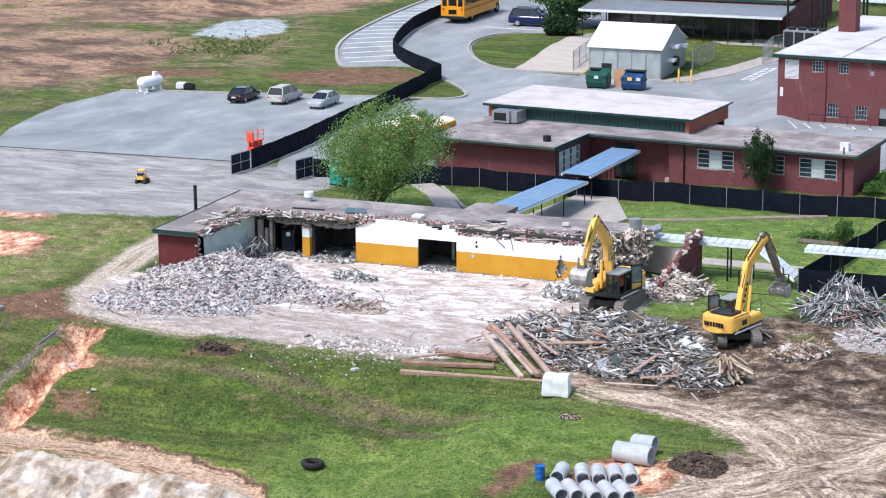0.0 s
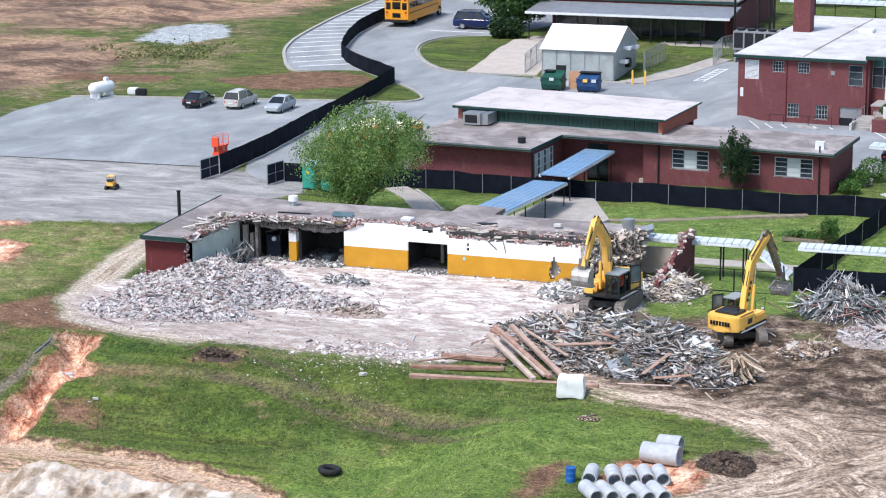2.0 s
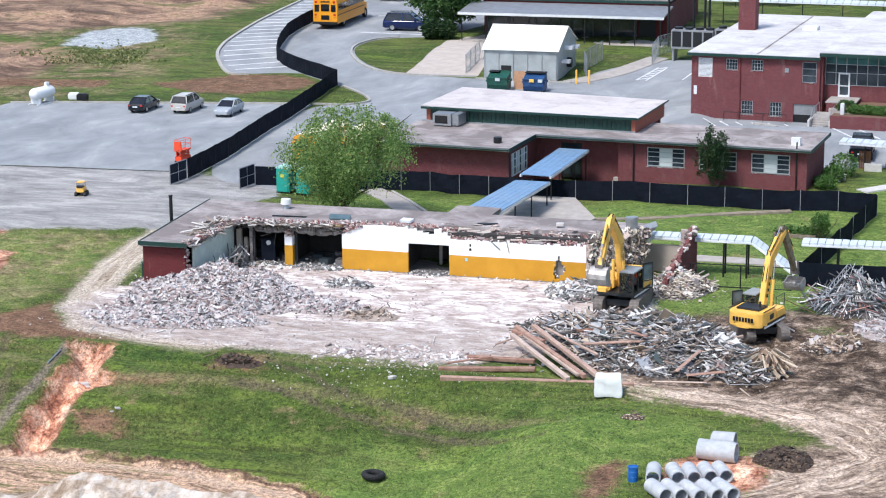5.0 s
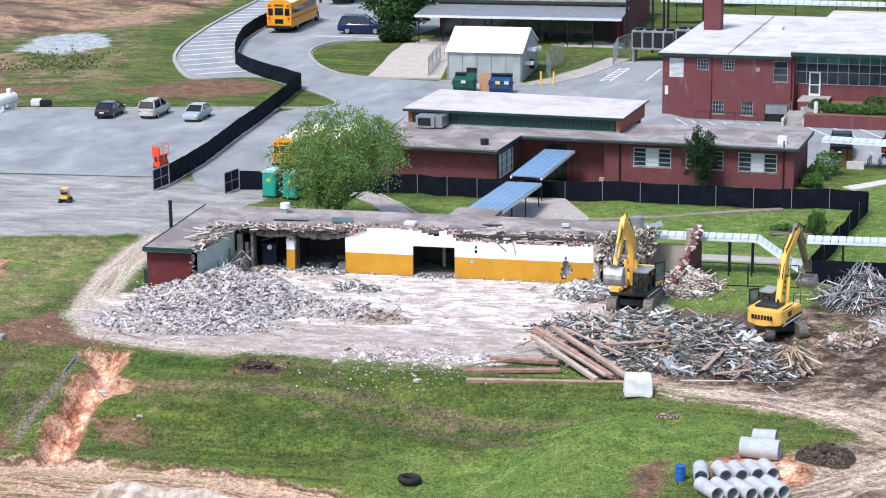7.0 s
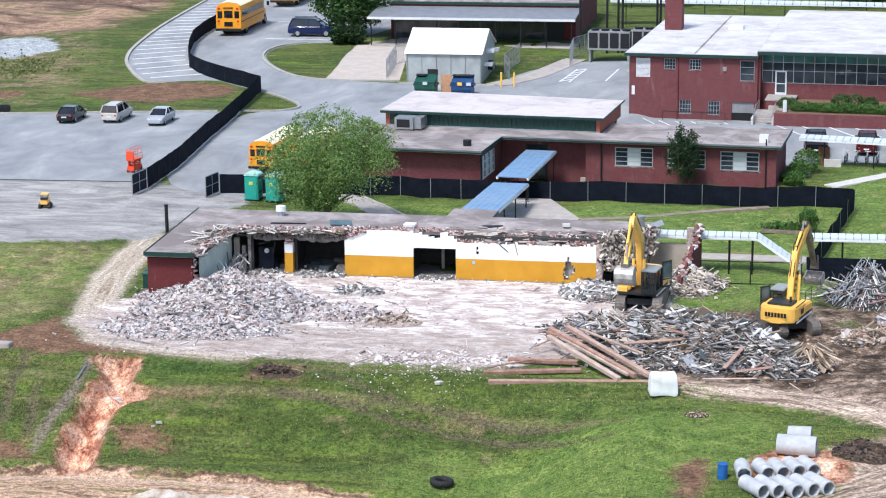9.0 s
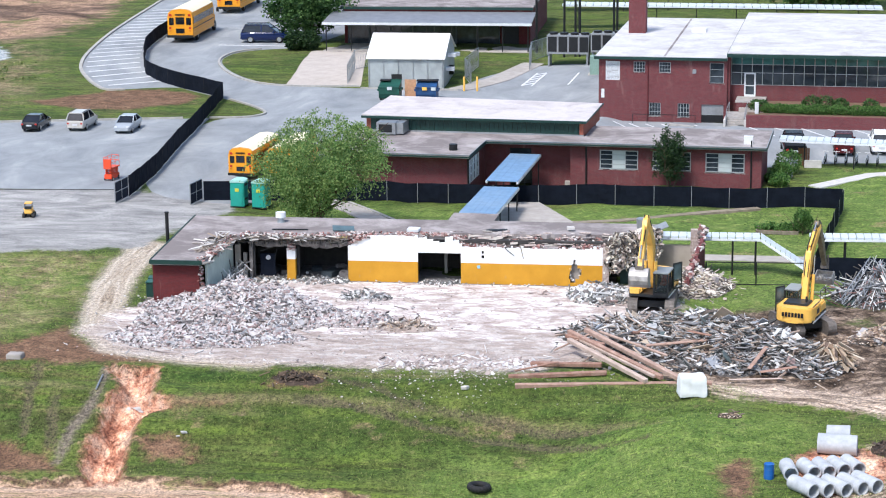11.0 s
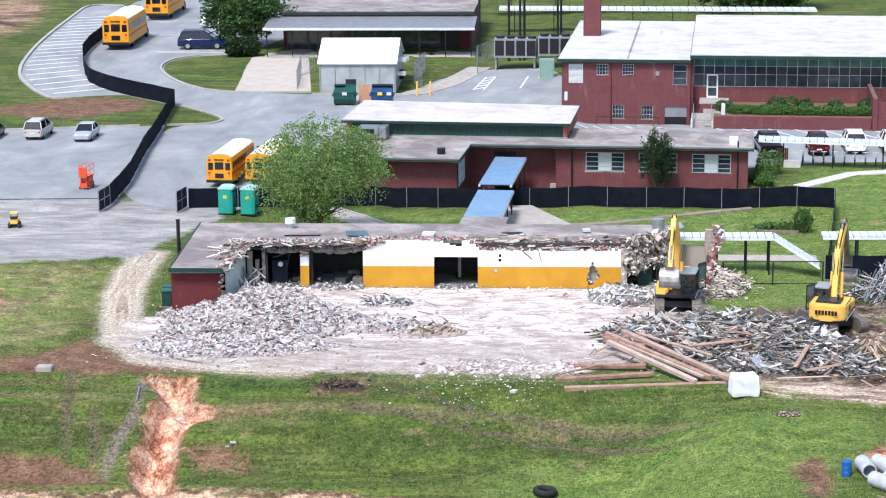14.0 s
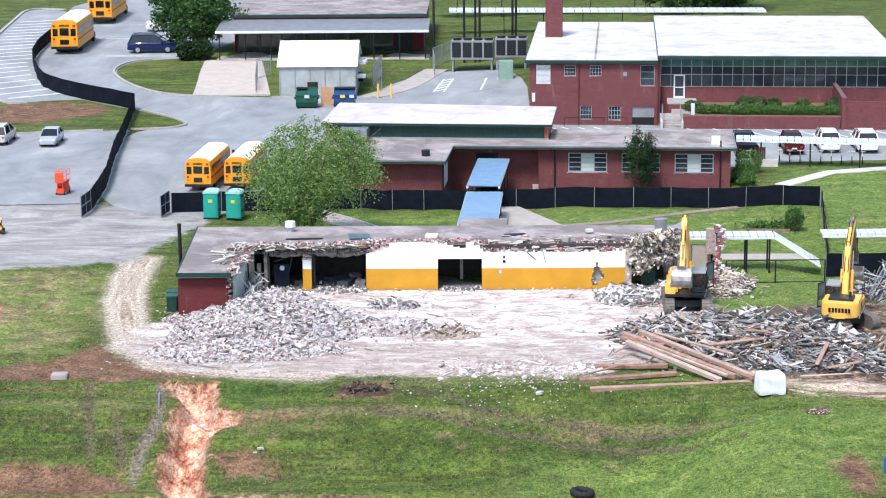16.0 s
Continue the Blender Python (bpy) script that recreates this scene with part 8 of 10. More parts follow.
    if seat:
        P("seat", rounded(B((0.35, 0.55, y0 + 0.3, y0 + 0.75, z0 + 0.55, z0 + 1.35), (0.55, 1.0, y0 + 0.3, y0 + 0.75, z0 + 0.5, z0 + 0.72)), 0.04), M["seat_red"], cab, "orange red seat")
    else:
        P("seat", rounded(B((0.35, 0.55, y0 + 0.3, y0 + 0.75, z0 + 0.55, z0 + 1.35)), 0.04), M["green_lt"], cab)
    bm = bmesh.new()
    for bx in ((0, 0.85, 0, 0.05, 0, 0.09), (0, 0.85, 0, 0.05, 1.6, 1.7), (0, 0.07, 0, 0.05, 0, 1.7), (0.78, 0.85, 0, 0.05, 0, 1.7), (0, 0.85, 0, 0.05, 0.5, 0.56)):
        add_box(bm, *bx)
    dm = Matrix.Translation((x0 + 0.02, y1, z0 + 0.02)) @ Matrix.Rotation(radians(150 if door_open else 1), 4, "Z")
    bm.transform(dm)
    dr = P("door", bm, M["cabgrey"], cab, "open cab door" if door_open else "")
    bm = B((0.07, 0.78, 0.015, 0.03, 0.6, 1.6))
    bm.transform(dm)
    P("door_pane", bm, M["glass_pale"], dr)
    # handrails on the roof side
    bm = bmesh.new()
    for p, q in (((-0.1, -1.2, 2.08), (-0.1, -1.2, 2.75)), ((1.25, -1.2, 1.85), (1.25, -1.2, 2.75)), ((-0.1, -1.2, 2.75), (1.25, -1.2, 2.75))):
        add_tube(bm, p, q, 0.025, None, 6)
    P("handrail", bm, M["cabgrey"])
    # boom, stick and rams
    base = (0.35, 1.75)
    mid = ((base[0] + elbow[0]) / 2 + 0.0, (base[1] + elbow[1]) / 2)
    bm = bmesh.new()
    limb(bm, [(base[0], base[1], 0.45), (mid[0], mid[1], 0.68), (elbow[0], elbow[1], 0.74), ((elbow[0] + tip[0]) / 2, (elbow[1] + tip[1]) / 2 + 0.05, 0.58), (tip[0], tip[1], 0.36)], 0.4)
    rounded(bm, 0.04, 1)
    boom = P("boom", bm, M["yellow"], None, "yellow boom")
    back = (tip[0] - 0.3 * (wrist[0] - tip[0]), tip[1] - 0.1 * (wrist[1] - tip[1]))
    bm = bmesh.new()
    limb(bm, [(back[0], back[1], 0.3), (tip[0], tip[1], 0.62), ((tip[0] * 2 + wrist[0]) / 3, (tip[1] * 2 + wrist[1]) / 3, 0.55), (wrist[0], wrist[1], 0.3)], 0.32)
    rounded(bm, 0.03, 1)
    stick = P("stick", bm, M["yellow"] if bucket_kind == "dig" else M["arm_grey"], None, "yellow dipper stick" if bucket_kind == "dig" else "muddy grey dipper stick")
    for side in (-0.34, 0.34):
        bm = bmesh.new()
        a, b = Vector((0.95, side, 1.45)), Vector((elbow[0] + 0.1, side, elbow[1] - 0.1))
        add_tube(bm, a, a.lerp(b, 0.62), 0.11, None, 12)
        cyl = P("boom_ram", bm, M["yellow"], boom)
        P("rod", tube(a.lerp(b, 0.55), b, 0.055), M["chrome"], cyl)
    a, b = Vector((elbow[0] + 0.05, 0, elbow[1] + 0.5)), Vector((back[0], 0, back[1]))
    P("stick_ram", tube(a, a.lerp(b, 0.6), 0.11, None, 12), M["yellow"], boom)
    P("rod", tube(a.lerp(b, 0.55), b, 0.055), M["chrome"], boom)
    d = Vector((wrist[0] - tip[0], 0, wrist[1] - tip[1]))
    nrm = Vector((-d.z, 0, d.x)).normalized()
    if nrm.x < 0:
        nrm = -nrm
    t0 = Vector((tip[0], 0, tip[1]))
    a, b = t0 + d * 0.12 + nrm * 0.45, t0 + d * 0.86 + nrm * 0.4
    P("bucket_ram", tube(a, a.lerp(b, 0.6), 0.09, None, 12), M["yellow"], stick)
    P("rod", tube(a.lerp(b, 0.55), b, 0.05), M["chrome"], stick)
    w = Vector((wrist[0], 0, wrist[1]))
    bm = bmesh.new()
    for y in (-0.22, 0.22):
        add_bar(bm, b + Vector((0, y, 0)), w + Vector((0.25, y, -0.35)), 0.1, 0.08)
    P("linkage", bm, M["track"], stick)
    # bucket: curved shell, two cheeks, teeth
    bm = bmesh.new()
    wd = 0.62
    arc = []
    if bucket_kind == "dig":
        for k in range(9):
            a = radians(100 - 215 * k / 8)
            arc.append((0.58 * math.cos(a) + 0.05, -0.65 + 0.62 * math.sin(a)))
    else:
        for k in range(11):
            a = radians(60 - 250 * k / 10)
            arc.append((0.5 * math.cos(a) + 0.15, -0.95 + 0.5 * math.sin(a)))
    inner_arc = [(x * 0.9 + 0.005, (z + 0.65) * 0.9 - 0.65) for x, z in arc]
    for k in range(len(arc) - 1):
        q = [arc[k], arc[k + 1], inner_arc[k + 1], inner_arc[k]]
        c = bmesh.new()
        hull(c, q, -wd, wd)
        me_tmp = bpy.data.meshes.new("tmp")
        c.to_mesh(me_tmp)
        c.free()
        bm.from_mesh(me_tmp)
        bpy.data.meshes.remove(me_tmp)
    bmesh.ops.remove_doubles(bm, verts=bm.verts, dist=0.001)
    bm.transform(Matrix.Translation(w))
    bk = P("bucket", bm, M["bucket"], stick, "worn grey steel bucket")
    for y in (-wd, wd - 0.05):
        c = bmesh.new()
        hull(c, arc, y, y + 0.05)
        c.transform(Matrix.Translation(w))
        P("cheek", c, M["bucket"], bk)
    for k in range(5):
        c = bmesh.new()
        x, z = arc[-1]
        add_box(c, x - 0.16, x + 0.05, -wd + 0.05 + k * 0.27, -wd + 0.17 + k * 0.27, z - 0.05, z + 0.06)
        c.transform(Matrix.Translation(w))
        P("tooth", c, M["bucket"], bk)
    bm = B((w.x - 0.15, w.x + 0.3, -0.24, 0.24, w.z - 0.25, w.z + 0.1))
    P("hitch", bm, M["track"], bk)
    # hoses along the arm, a dark mark on its side
    for dy in (-0.12, 0.12):
        bm = bmesh.new()
        ln = [Vector((base[0] + 0.1, dy, base[1] + 0.5)), Vector((mid[0] - 0.25, dy, mid[1] + 0.42)), Vector((elbow[0] - 0.1, dy, elbow[1] + 0.56)), Vector((tip[0] - 0.2, dy, tip[1] + 0.42)), Vector(((tip[0] + wrist[0]) / 2 + 0.3, dy, (tip[1] + wrist[1]) / 2 + 0.3))]
        for p, q in zip(ln, ln[1:]):
            add_tube(bm, p, q, 0.035, None, 6)
        P("hose", bm, M["hose"], boom)
    for sy in (-0.262, 0.25):
        for k in range(4):
            t = 0.25 + 0.12 * k
            bx, bz = base[0] + (elbow[0] - base[0]) * t, base[1] + (elbow[1] - base[1]) * t
            P("marking", B((bx - 0.1, bx + 0.1, sy, sy + 0.012, bz - 0.1, bz + 0.12)), M["black"], boom)
    # lamps and mirrors
    P("work_lamp", rounded(B((1.45, 1.55, -1.0, -0.8, 1.85, 1.98)), 0.02), M["lamp_white"])
    P("mirror", B((1.62, 1.66, 1.32, 1.5, 2.0, 2.45)), M["black"], cab)
    P("exhaust", tube((-1.2, -0.55, 2.2), (-1.2, -0.55, 2.6), 0.08), M["cabgrey"])
    for y in (-1.27, 1.22):
        P("guard_rail", rounded(B((-2.2, -0.4, y, y + 0.05, 2.14, 2.2)), 0.01, 1), M["cabgrey"])
    P("side_door", B((-1.4, -0.25, -1.27, -1.245, 1.3, 1.98)), M["yellow"])
    P("vent_grille", B((-1.2, -0.6, -1.285, -1.27, 1.45, 1.8)), M["cabgrey"])
    # maker's plate on the counterweight and boom, as plain dark bars
    for k in range(7):
        P("marking", B((-2.715, -2.69, -0.74 + k * 0.215, -0.58 + k * 0.215, 1.5, 1.8)), M["black"], cw, "dark maker's mark")
    return e


excavator((20.0, -4.9, 0.03), -100, 0.97, (2.5, 6.1), (0.85, 4.5), (4.05, 3.6), "dig", 8, True, True, "yellow excavator with raised arm parked against the broken wall")
excavator((28.95, -9.15, 0.05), 73, 0.88, (3.6, 6.4), (1.4, 4.9), (5.6, 3.2), "drum", 41, True, False, "yellow excavator seen beside the scrap heap")


# ---------- road vehicles ----------
def wheel(parent, x, y, r, w, side):
    bm = torus(r - w * 0.42, w * 0.42, 24, 8)
    bm.transform(Matrix.Translation((x, y, r)) @ Matrix.Rotation(radians(90), 4, "X"))
    t = part("wheel", bm, M["rubber"], parent, "", False, True)
    part("rim", tube((x, y - 0.04 * side, r), (x, y + 0.1 * side, r), r * 0.62, None, 14), M["rim"], t)


def loft(stations):
    """Sections (x, half width low, half width belt, z low, z belt) joined to a body shell with rounded shoulders."""
    bm = bmesh.new()
    rows = []
    for x, wl, wb, zl, zb in stations:
        sec = [(-wl * 0.92, zl), (-wl, zl + 0.1), (-wb, (zl + zb) / 2), (-wb, zb - 0.12), (-wb * 0.9, zb), (0, zb + 0.02), (wb * 0.9, zb), (wb, zb - 0.12), (wb, (zl + zb) / 2), (wl, zl + 0.1), (wl * 0.92, zl)]
        rows.append([bm.verts.new((x, y, z)) for y, z in sec])
    n = len(rows[0])
    for a, b in zip(rows, rows[1:]):
        for i in range(n):
            bm.faces.new((a[i], a[(i + 1) % n], b[(i + 1) % n], b[i]))
    bm.faces.new(rows[0])
    bm.faces.new(rows[-1][::-1])
    bmesh.ops.recalc_face_normals(bm, faces=bm.faces)
    return bm


def car(at, rz, kind, paint_mat, label, s=1.0, lower=None):
    c = thing("pickup_truck" if kind == "pickup" else "car", at, rz, label, "car", "parked cars")
    c.scale = (s, s, s)
    c.matrix_basis = pose(*at, 0, 0, rz) @ Matrix.Scale(s, 4)
    PLACE[c.name] = c.matrix_basis.copy()
    if kind == "sedan":
        L, W, belt, top = 4.75, 0.9, 0.92, 1.45
        st = [(-2.37, 0.62, 0.7, 0.45, 0.8), (-2.2, 0.8, 0.84, 0.28, 0.98), (-1.3, 0.86, 0.9, 0.22, 1.0), (0.9, 0.86, 0.9, 0.22, 0.97), (1.6, 0.86, 0.88, 0.22, 0.88), (2.2, 0.78, 0.8, 0.26, 0.74), (2.37, 0.6, 0.64, 0.4, 0.62)]
        cab = [(-1.75, 0.98), (-1.0, top), (0.25, top + 0.02), (1.2, 0.95)]
        ax = (-1.4, 1.42)
    elif kind == "pickup":
        L, W, belt, top = 5.6, 0.98, 1.15, 1.85
        st = [(-2.8, 0.9, 0.96, 0.5, 1.1), (-0.9, 0.92, 0.98, 0.4, 1.12), (1.2, 0.92, 0.98, 0.4, 1.12), (2.5, 0.9, 0.95, 0.4, 1.05), (2.8, 0.75, 0.8, 0.5, 0.9)]
        cab = [(-0.9, 1.12), (-0.75, top), (0.6, top + 0.02), (1.35, 1.1)]
        ax = (-1.75, 1.85)
    else:
        L, W, belt, top = 4.9, 0.95, 1.08, 1.75
        st = [(-2.45, 0.8, 0.84, 0.45, 1.0), (-2.3, 0.88, 0.92, 0.32, 1.08), (-1.0, 0.9, 0.95, 0.28, 1.1), (0.9, 0.9, 0.95, 0.28, 1.08), (1.6, 0.88, 0.93, 0.28, 1.04), (2.25, 0.82, 0.86, 0.32, 0.92), (2.45, 0.68, 0.7, 0.42, 0.78)]
        cab = [(-2.35, 1.08), (-2.0, top), (0.3, top + 0.03), (1.3, 1.06)]
        ax = (-1.45, 1.45)
    body = part("body", loft(st), paint_mat, c, "", False, True)
    wb, wt = W * 0.93, W * 0.74
    bm = bmesh.new()
    lo = [bm.verts.new((x, sgn * (wb if i in (0, 3) else wt), z)) for sgn in (-1, 1) for i, (x, z) in enumerate(cab)]
    for q in ((0, 1, 2, 3), (7, 6, 5, 4), (0, 4, 5, 1), (1, 5, 6, 2), (2, 6, 7, 3), (3, 7, 4, 0)):
        bm.faces.new([lo[i] for i in q])
    bmesh.ops.recalc_face_normals(bm, faces=bm.faces)
    part("glazing", bm, M["car_glass"], c, "dark tinted windows")
    bm = bmesh.new()
    add_prism(bm, [(cab[1][0] - 0.05, -wt - 0.02), (cab[2][0] + 0.05, -wt - 0.02), (cab[2][0] + 0.05, wt + 0.02), (cab[1][0] - 0.05, wt + 0.02)], top - 0.02, top + 0.06)
    rounded(bm, 0.04, 1)
    part("roof", bm, paint_mat, c)
    for sgn in (-1, 1):
        for (xa, za), (xb, zb) in ((cab[0], cab[1]), (cab[3], cab[2]), ((-0.35, belt), (-0.35, top))):
            bm = bmesh.new()
            ya = wb if (xa, za) in (cab[0], cab[3]) else wb
            add_bar(bm, (xa, sgn * (ya + 0.01), za), (xb, sgn * (wt + 0.02), zb), 0.1, 0.06)
            part("pillar", bm, paint_mat, c)
        if kind == "suv":
            part("roof_rail", tube((cab[1][0], sgn * wt, top + 0.1), (cab[2][0], sgn * wt, top + 0.12), 0.03), M["black"], c)
        for x in ax:
            wheel(c, x, sgn * (W - 0.12), 0.36, 0.24, sgn)
        xf, xr = st[-1][0], st[0][0]
        part("headlight", B((xf - 0.28, xf - 0.05, sgn * 0.62 - 0.14, sgn * 0.62 + 0.14, 0.62, 0.76)), M["lamp_white"], c)
        part("tail_light", B((xr - 0.01, xr + 0.12, sgn * 0.68 - 0.09, sgn * 0.68 + 0.11, 0.74, 0.88)), M["lamp_red"], c)
        part("mirror", B((cab[3][0] - 0.45, cab[3][0] - 0.3, sgn * (W + 0.06) - 0.09, sgn * (W + 0.06) + 0.09, belt - 0.02, belt + 0.14)), paint_mat, c)
    part("bumper", B((st[0][0] - 0.04, st[0][0] + 0.15, -0.75, 0.75, 0.38, 0.58)), lower or paint_mat, c)
    part("bumper", B((st[-1][0] - 0.15, st[-1][0] + 0.04, -0.66, 0.66, 0.34, 0.54)), lower or paint_mat, c)
    part("number_plate", B((st[0][0] - 0.06, st[0][0] - 0.03, -0.25, 0.25, 0.62, 0.76)), M["white_metal"], c, "plain pale plate")
    if kind == "pickup":
        part("bed", B((-2.7, -1.0, -0.8, 0.8, 1.13, 1.16)), M["black"], c)
    return c


P_black = paint("black_car_paint", (0.008, 0.01, 0.014), 0.15, 0.05, 0.02)
P_silver = paint("champagne_car_paint", (0.46, 0.44, 0.41), 0.22, 0.05, 0.04)
P_silver2 = paint("silver_grey_car_paint", (0.34, 0.37, 0.4), 0.18, 0.05, 0.04)
P_navy = paint("navy_car_paint", (0.004, 0.014, 0.07), 0.15, 0.05, 0.02)
P_red = paint("dark_red_car_paint", (0.07, 0.01, 0.012), 0.25, 0.05, 0.05)


def gzo(x, y, dz=0.0):
    return (x, y, gz(x, y) + dz)


car(gzo(-41.9, 62.1), 91, "sedan", P_black, "black saloon car parked on the asphalt lot", 0.98)
car(gzo(-37.5, 62.9), 89, "suv", P_silver, "champagne grey sport utility car parked on the lot", 0.98)
car(gzo(-32.65, 61.8), -89, "sedan", P_silver2, "silver grey saloon car parked on the lot", 0.98)
car(gzo(-31.9, 121.0), 3, "suv", P_navy, "dark blue sport utility car parked by the hedge", 1.24)
car(gzo(-32.9, 142.0), 8, "sedan", M["white_paint"], "white car half hidden behind a dark tree", 1.3)
car(gzo(30.3, 47.6), 92, "pickup", P_black, "black pickup truck behind the classroom block")
car(gzo(34.6, 48.6), 88, "pickup", P_red, "dark red pickup truck parked by the walkway", 0.9)
car(gzo(37.8, 49.3), 88, "suv", M["white_paint"], "white van parked by the walkway")
car(gzo(41, 49), 88, "suv", M["white_paint"], "white car parked by the walkway")
car(gzo(44, 48.8), 88, "sedan", P_silver2, "grey car parked by the walkway")
car(gzo(47, 48.4), 88, "suv", P_black, "dark car parked by the walkway")


def school_bus(at, rz, s, label):
    b = thing("school_bus", at, rz, label, "school bus", "school buses")
    b.matrix_basis = pose(*at, 0, 0, rz) @ Matrix.Scale(s, 4)
    PLACE[b.name] = b.matrix_basis.copy()
    L = 8.6
    bm = bmesh.new()
    sec = [(-1.2, 0.55), (-1.2, 2.35), (-1.1, 2.75), (-0.8, 2.98), (0, 3.08), (0.8, 2.98), (1.1, 2.75), (1.2, 2.35), (1.2, 0.55)]
    rows = [[bm.verts.new((x, y * k, z)) for y, z in sec] for x, k in ((0, 0.97), (0.1, 1.0), (L, 1.0))]
    for a, c in zip(rows, rows[1:]):
        for i in range(len(sec)):
            bm.faces.new((a[i], a[(i + 1) % 9], c[(i + 1) % 9], c[i]))
    bm.faces.new(rows[0])
    bm.faces.new(rows[-1][::-1])
    bmesh.ops.recalc_face_normals(bm, faces=bm.faces)
    body = part("body", bm, M["bus"], b, "yellow bus body", False, True)
    bm = bmesh.new()
    rows = [[bm.verts.new((x, y, z + 0.012)) for y, z in ((-1.11, 2.76), (-0.8, 2.99), (0, 3.09), (0.8, 2.99), (1.11, 2.76))] for x in (0.3, L - 0.1)]
    for i in range(4):
        bm.faces.new((rows[0][i], rows[0][i + 1], rows[1][i + 1], rows[1][i]))
    part("roof_panel", bm, M["bus_roof"], b, "sun bleached pale roof", False, True)
    bm = B()
    add_box(bm, L - 0.05, L + 1.75, -0.95, 0.95, 0.55, 1.65, 0.22)
    part("hood", bm, M["bus"], b, "", False, True)
    part("windscreen", B((L - 0.02, L + 0.03, -1.05, 1.05, 1.75, 2.65)), M["car_glass"], b)
    for sgn in (-1, 1):
        for k in range(10):
            x = 0.35 + k * 0.8
            part("side_window", B((x, x + 0.7, sgn * 1.205 - 0.012, sgn * 1.205 + 0.012, 1.75, 2.35)), M["car_glass"], b)
        for z in (0.95, 1.3, 1.6):
            part("rub_rail", B((0.1, L - 0.1, sgn * 1.215 - 0.02, sgn * 1.215 + 0.02, z, z + 0.07)), M["black"] if z == 1.3 else M["bus"], b)
        for x in (2.3, L + 0.6):
            wheel(b, x, sgn * 1.02, 0.5, 0.34, sgn)
        part("mirror", B((L + 0.9, L + 1.0, sgn * 1.35 - 0.12, sgn * 1.35 + 0.12, 1.75, 2.15)), M["black"], b)
        part("tail_light", B((-0.03, 0.02, sgn * 0.92 - 0.1, sgn * 0.92 + 0.1, 1.28, 1.46)), M["lamp_red"], b)
        part("tail_light", B((-0.03, 0.02, sgn * 0.92 - 0.09, sgn * 0.92 + 0.09, 1.05, 1.18)), M["lamp_amber"], b)
        part("warning_light", B((-0.03, 0.02, sgn * 0.88 - 0.12, sgn * 0.88 + 0.12, 2.45, 2.64)), M["lamp_red"], b, "dark red warning lamp")
        part("rear_window", B((-0.025, 0.01, sgn * 0.8 - 0.22, sgn * 0.8 + 0.22, 1.65, 2.3)), M["car_glass"], b)
    part("rear_window", B((-0.03, 0.01, -0.4, 0.4, 1.7, 2.35)), M["car_glass"], b)
    part("rear_window", B((-0.03, 0.01, -0.4, 0.4, 0.9, 1.32)), M["car_glass"], b)
    part("bumper", B((-0.18, 0.0, -1.2, 1.2, 0.5, 0.72)), M["black"], b)
    bm = B()
    for k in range(9):
        add_box(bm, -0.03, 0.01, -0.44 + k * 0.1, -0.37 + k * 0.1, 2.5, 2.66)
    part("marking", bm, M["black"], b, "dark lettering bars")
    part("chassis", B((0.4, L + 1.2, -0.7, 0.7, 0.35, 0.6)), M["black"], b)
    return b


school_bus(gzo(-15.45, 35.7), 85, 0.9, "yellow school bus with a pale roof parked behind the fence")
school_bus(gzo(-12.3, 36.0), 85, 0.9, "yellow school bus half hidden behind the tree")
school_bus(gzo(-42.45, 119.6), 91, 1.36, "yellow school bus standing in the far drive")
school_bus(gzo(-43.4, 149.5), 90, 1.36, "yellow school bus standing in the far drive")


# ---------- small plant and site gear ----------
def portable_toilet(at, rz, label):
    t = thing("portable_toilet", at, rz, label, "portable toilet", "portable toilets")
    bm = B()
    add_box(bm, -0.56, 0.56, -0.56, 0.56, 0.1, 2.0, 0.05)
    part("cabin", bm, M["teal"], t, "teal plastic cabin")
    bm = bmesh.new()
    outline = [(-0.6, 2.0), (0.6, 2.0), (0.55, 2.12), (0.3, 2.22), (-0.3, 2.22), (-0.55, 2.12)]
    hull(bm, outline, -0.6, 0.6)
    part("roof", bm, plain("pale_teal_plastic", (0.35, 0.62, 0.56), 0.5), t, "pale domed roof")
    part("door", B((-0.42, 0.42, -0.6, -0.56, 0.16, 1.9)), M["teal"], t)
    part("sign", B((-0.16, 0.16, -0.615, -0.6, 1.3, 1.55)), plain("yellow_green_sign", (0.5, 0.5, 0.06), 0.6), t, "small yellow green disc sign")
    part("skid", B((-0.6, 0.6, -0.5, -0.35, 0, 0.1), (-0.6, 0.6, 0.35, 0.5, 0, 0.1)), M["black"], t)
    for z in (0.6, 1.7):
        part("vent", B((0.56, 0.58, -0.35, 0.35, z, z + 0.15)), M["black"], t)


portable_toilet(gzo(-12.9, 24.2), -4, "teal portable toilet standing before the screened fence")
portable_toilet(gzo(-11.1, 23.9), -10, "teal portable toilet standing beside the tree")


